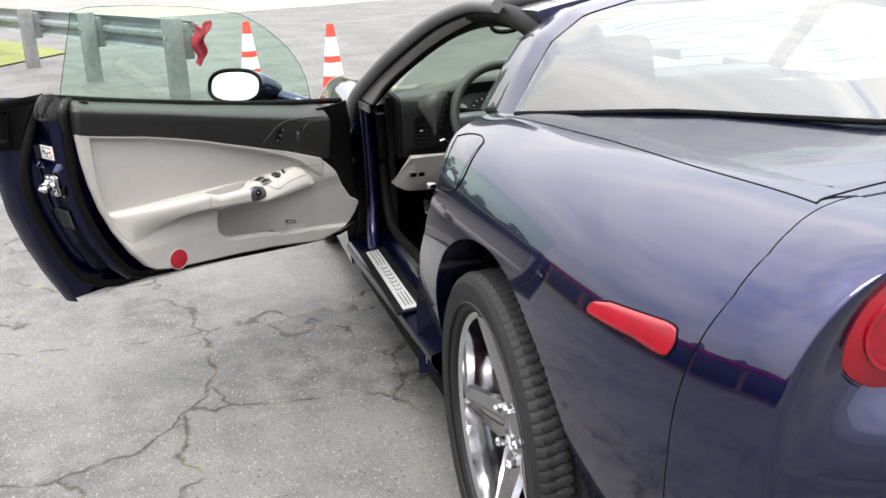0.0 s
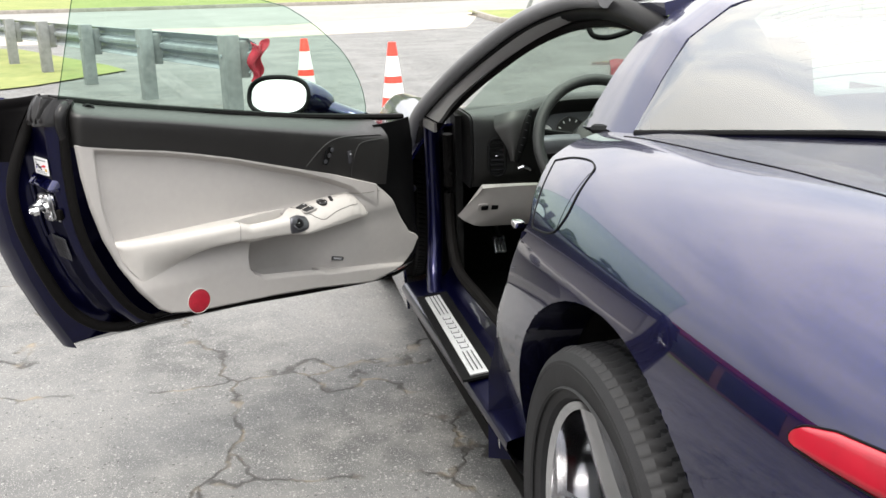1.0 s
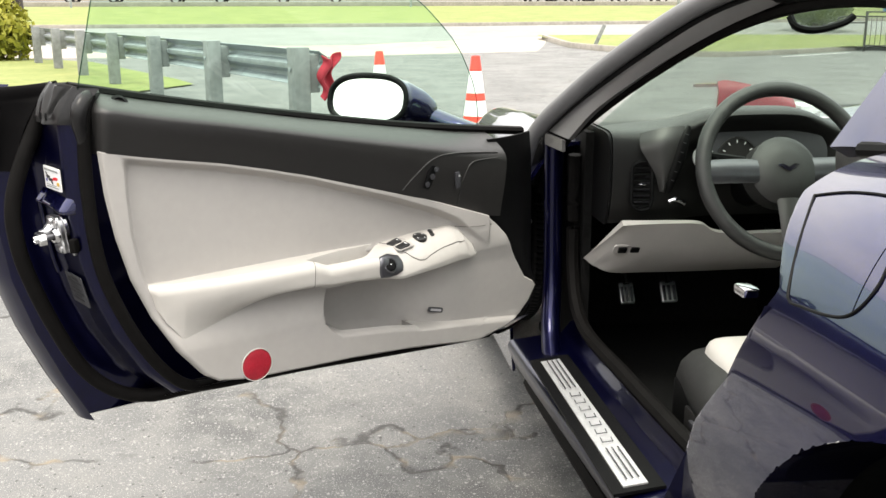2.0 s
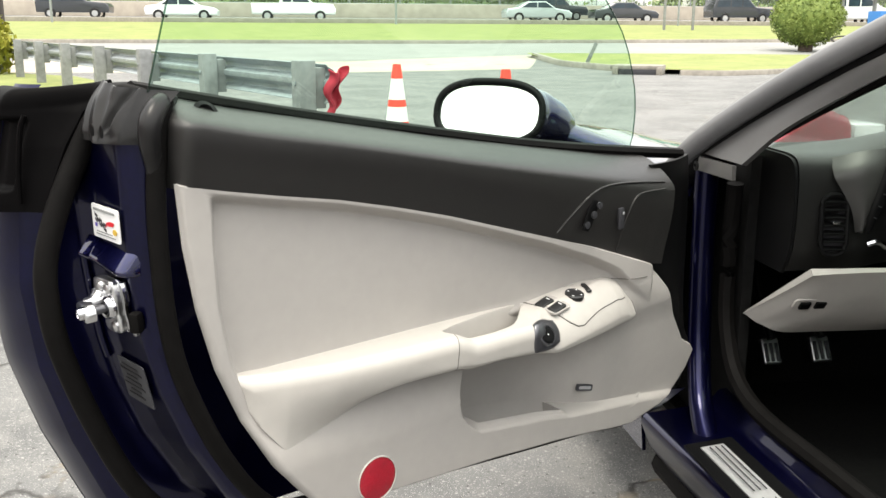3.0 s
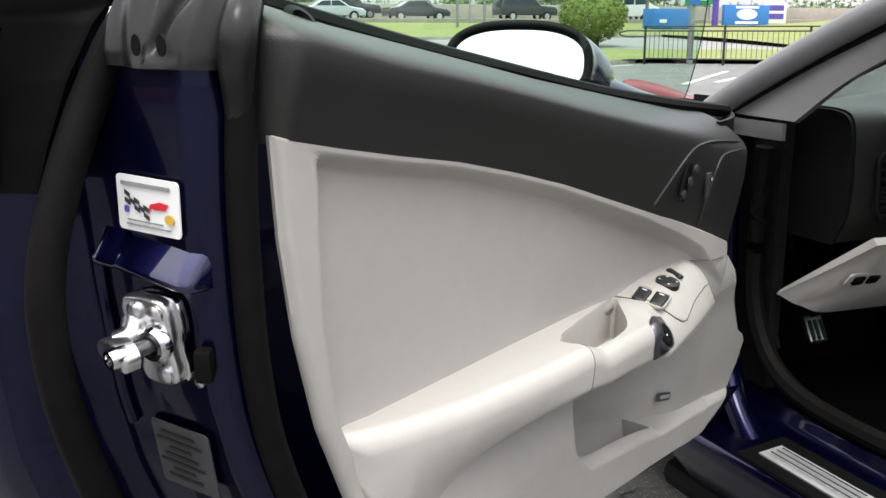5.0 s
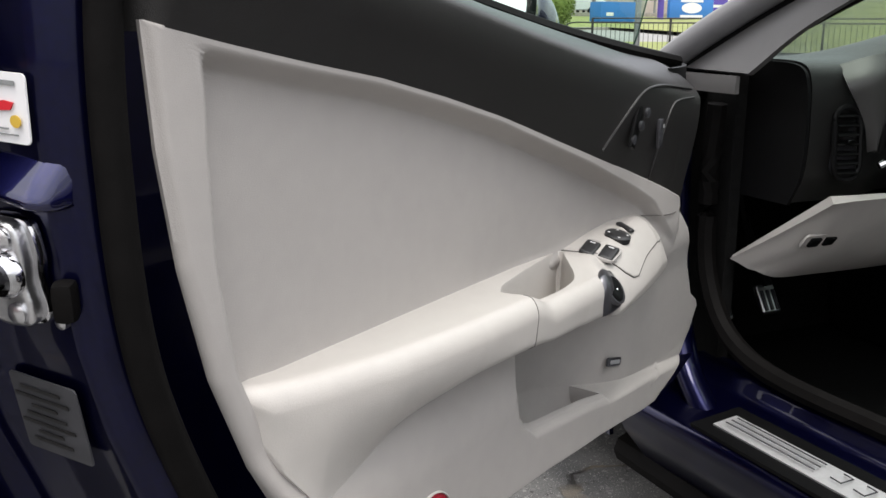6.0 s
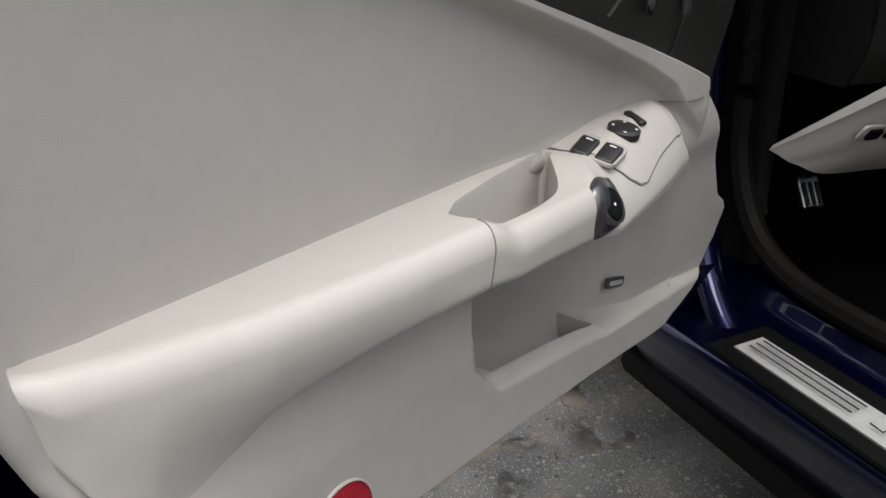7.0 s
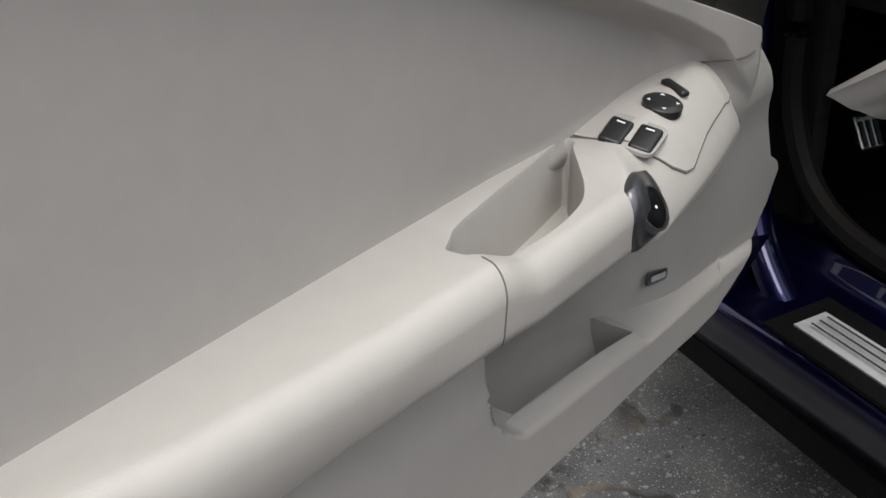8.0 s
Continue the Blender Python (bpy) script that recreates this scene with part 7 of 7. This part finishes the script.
tagged(leaf_part("wire_mesh", (mesh_v, mesh_f), WIRE, fence), kind="stuff")
for k, x in enumerate((-16, 4, 22, 31)):
    lp = thing("light_pole", (x, 58.5, gh(x, 58.5)), "slim grey steel pole in the verge", "pole", "poles in the verge")
    part("mast", tube([(x, 58.5, gh(x, 58.5)), (x, 58.5, 9)], 0.07, 8), WIRE, lp)


def vehicle(x, y, kind, paint, label, flip=1):
    """A far car, seen from its side; x is its middle."""
    z = gh(x, y) + 0.012
    body = {
        "sedan": [(-2.3, 0.35), (-2.35, 0.75), (-2.2, 0.95), (-1.5, 1.02), (-0.85, 1.42), (0.45, 1.45), (1.15, 1.0), (2.1, 0.85), (2.35, 0.65), (2.3, 0.35)],
        "suv": [(-2.35, 0.4), (-2.4, 1.05), (-2.2, 1.7), (0.3, 1.78), (0.95, 1.15), (2.2, 1.05), (2.4, 0.8), (2.35, 0.4)],
        "pickup": [(-2.75, 0.45), (-2.8, 1.15), (-0.95, 1.15), (-0.8, 1.85), (0.65, 1.85), (1.25, 1.22), (2.6, 1.12), (2.8, 0.8), (2.75, 0.45)],
        "van": [(-2.7, 0.4), (-2.75, 1.2), (-2.6, 2.05), (1.2, 2.1), (2.0, 1.35), (2.7, 1.1), (2.8, 0.8), (2.7, 0.4)],
    }[kind]
    glassy = {
        "sedan": [[(-1.25, 1.03), (-0.75, 1.36), (-0.2, 1.38), (-0.2, 1.03)], [(-0.12, 1.03), (-0.12, 1.38), (0.42, 1.38), (0.95, 1.03)]],
        "suv": [[(-2.1, 1.15), (-2.0, 1.62), (-1.1, 1.66), (-1.1, 1.15)], [(-1.0, 1.15), (-1.0, 1.66), (-0.2, 1.68), (-0.2, 1.15)], [(-0.1, 1.15), (-0.1, 1.68), (0.28, 1.68), (0.78, 1.15)]],
        "pickup": [[(-0.72, 1.25), (-0.62, 1.75), (-0.15, 1.76), (-0.15, 1.25)], [(-0.05, 1.25), (-0.05, 1.76), (0.6, 1.76), (1.08, 1.25)]],
        "van": [[(-2.4, 1.3), (-2.35, 1.85), (-0.7, 1.88), (-0.7, 1.3)], [(-0.5, 1.3), (-0.5, 1.88), (0.4, 1.9), (0.4, 1.3)], [(0.5, 1.3), (0.5, 1.9), (1.15, 1.9), (1.75, 1.35)]],
    }[kind]
    v = thing("far_car", (x, y, z), label, "car", "cars on the motorway")
    m = Matrix.Translation((x, y - 0.9, z)) @ Matrix.Rotation(radians(90), 4, "X") @ Matrix.Diagonal((flip, 1, 1, 1))
    part("body", plate(body, 1.8, m, 0.10, 3), paint, v)
    for g in glassy:
        part("window", plate(g, 0.02, m @ Matrix.Translation((0, 0, 0.012))), PANE, v, smooth=False)
    for wx in (-1.45, 1.45) if kind != "pickup" else (-1.75, 1.75):
        for dz in (0.0, -1.62):
            wl_ = part("wheel", lathe([(0.20, 0.02), (0.33, 0.03), (0.35, 0.0), (0.35, -0.18), (0.2, -0.18)], 24, m @ Matrix.Translation((wx, 0.35, dz + 0.02))), TYRE, v)
            if dz == 0.0:
                part("rim", lathe([(0.21, 0.01), (0.2, 0.025), (0.05, 0.02), (0.0, 0.03)], 16, m @ Matrix.Translation((wx, 0.35, 0.02))), STEEL, wl_)
    return v


vehicle(-9.5, 66, "sedan", CAR_WHITE, "white sedan driving on the motorway")
vehicle(-2.2, 66, "pickup", CAR_WHITE, "white pickup truck driving on the motorway")
vehicle(14.6, 66, "sedan", CAR_SILVER, "silver sedan driving on the motorway")
vehicle(17.2, 71, "suv", CAR_BLACK, "dark off-road car driving on the motorway")
vehicle(20.9, 66, "sedan", CAR_BLACK, "black sedan driving on the motorway")
vehicle(30.5, 68, "suv", CAR_BLACK, "dark off-road car driving on the motorway")
vehicle(38.0, 66, "van", CAR_WHITE, "white van driving on the motorway")
vehicle(-17.0, 69, "suv", CAR_BLACK, "black off-road car driving on the motorway")
bus = thing("white_trailer", (24, 81, gh(24, 80)), "long white trailer behind the motorway wall", "trailer")
part("body", box((7.5, 2.2, 1.5), Matrix.Translation((24.5, 81, 3.0)), 0.3, None, 4), CAR_WHITE, bus)
part("skirt", box((7.0, 2.0, 1.0), Matrix.Translation((24.5, 81, 2.2)), 0.05), CAR_SILVER, bus)


def house(x, y, w, d, h, material, label, cols, floors, pane_w=1.4, pane_h=1.6):
    z = gh(x, y)
    b = thing("office_building", (x, y, z), label, "building")
    part("wall", box((w, d, h), Matrix.Translation((x, y, z + h / 2)), 0.03), material, b)
    part("roof", box((w + 0.4, d + 0.4, 0.4), Matrix.Translation((x, y, z + h + 0.2)), 0.05), CONCRETE, b)
    for i in range(cols):
        for j in range(floors):
            wx = x - w / 2 + w * (i + 0.5) / cols
            wz = z + h * (j + 0.55) / floors
            win = part("window", box((pane_w + 0.2, 0.12, pane_h + 0.2), Matrix.Translation((wx, y - d / 2 - 0.03, wz)), 0.02), CREAM, b)
            for sx in (-1, 1):
                part("pane", box((pane_w / 2 - 0.05, 0.04, pane_h), Matrix.Translation((wx + sx * pane_w / 4, y - d / 2 - 0.10, wz))), PANE, win, smooth=False)
    return b


house(34.0, 122, 8.6, 8, 11.5, BRICK, "red brick office building with dark windows", 4, 4, 1.5, 1.3)
house(47.0, 123, 15.5, 10, 15, STUCCO, "pale stucco office building", 6, 4, 0.9, 1.2)
house(56.8, 119, 5.6, 8, 5.6, BRICK, "low brick building with rows of windows", 3, 3, 1.2, 1.0)
house(25.0, 125, 10.5, 8, 10, CREAM, "cream rendered building half hidden by trees", 2, 3)


# ---- what closes the place behind the camera ----
shop = tagged(part("building_wall", box((0.4, 40, 3.4), Matrix.Translation((-15, 2, 1.7)), 0.05), BRICK), "plain brick wall of a low shop", "wall", kind="structure")
part("fascia", box((0.5, 40, 0.55), Matrix.Translation((-14.7, 2, 3.15)), 0.03), CONE_RED, shop, "red painted shop fascia")
for k in range(9):
    part("shop_window", box((0.06, 3.6, 2.3), Matrix.Translation((-14.78, -15 + 4.2 * k, 1.45)), 0.01), PANE, shop, "dark shop window")
tagged(part("building_wall_2", box((34, 0.4, 3.8), Matrix.Translation((0, -16, 1.9)), 0.05), STUCCO), "plain pale wall of a low building", "wall", kind="structure")
for k in range(6):
    x, y = -24 - 2 * (k % 3), 14 - 6 * k
    copy_thing(kinds[k % 4], Matrix.Translation((x, y, 0)) @ Matrix.Rotation(k, 4, "Z") @ Matrix.Scale(0.6, 4))
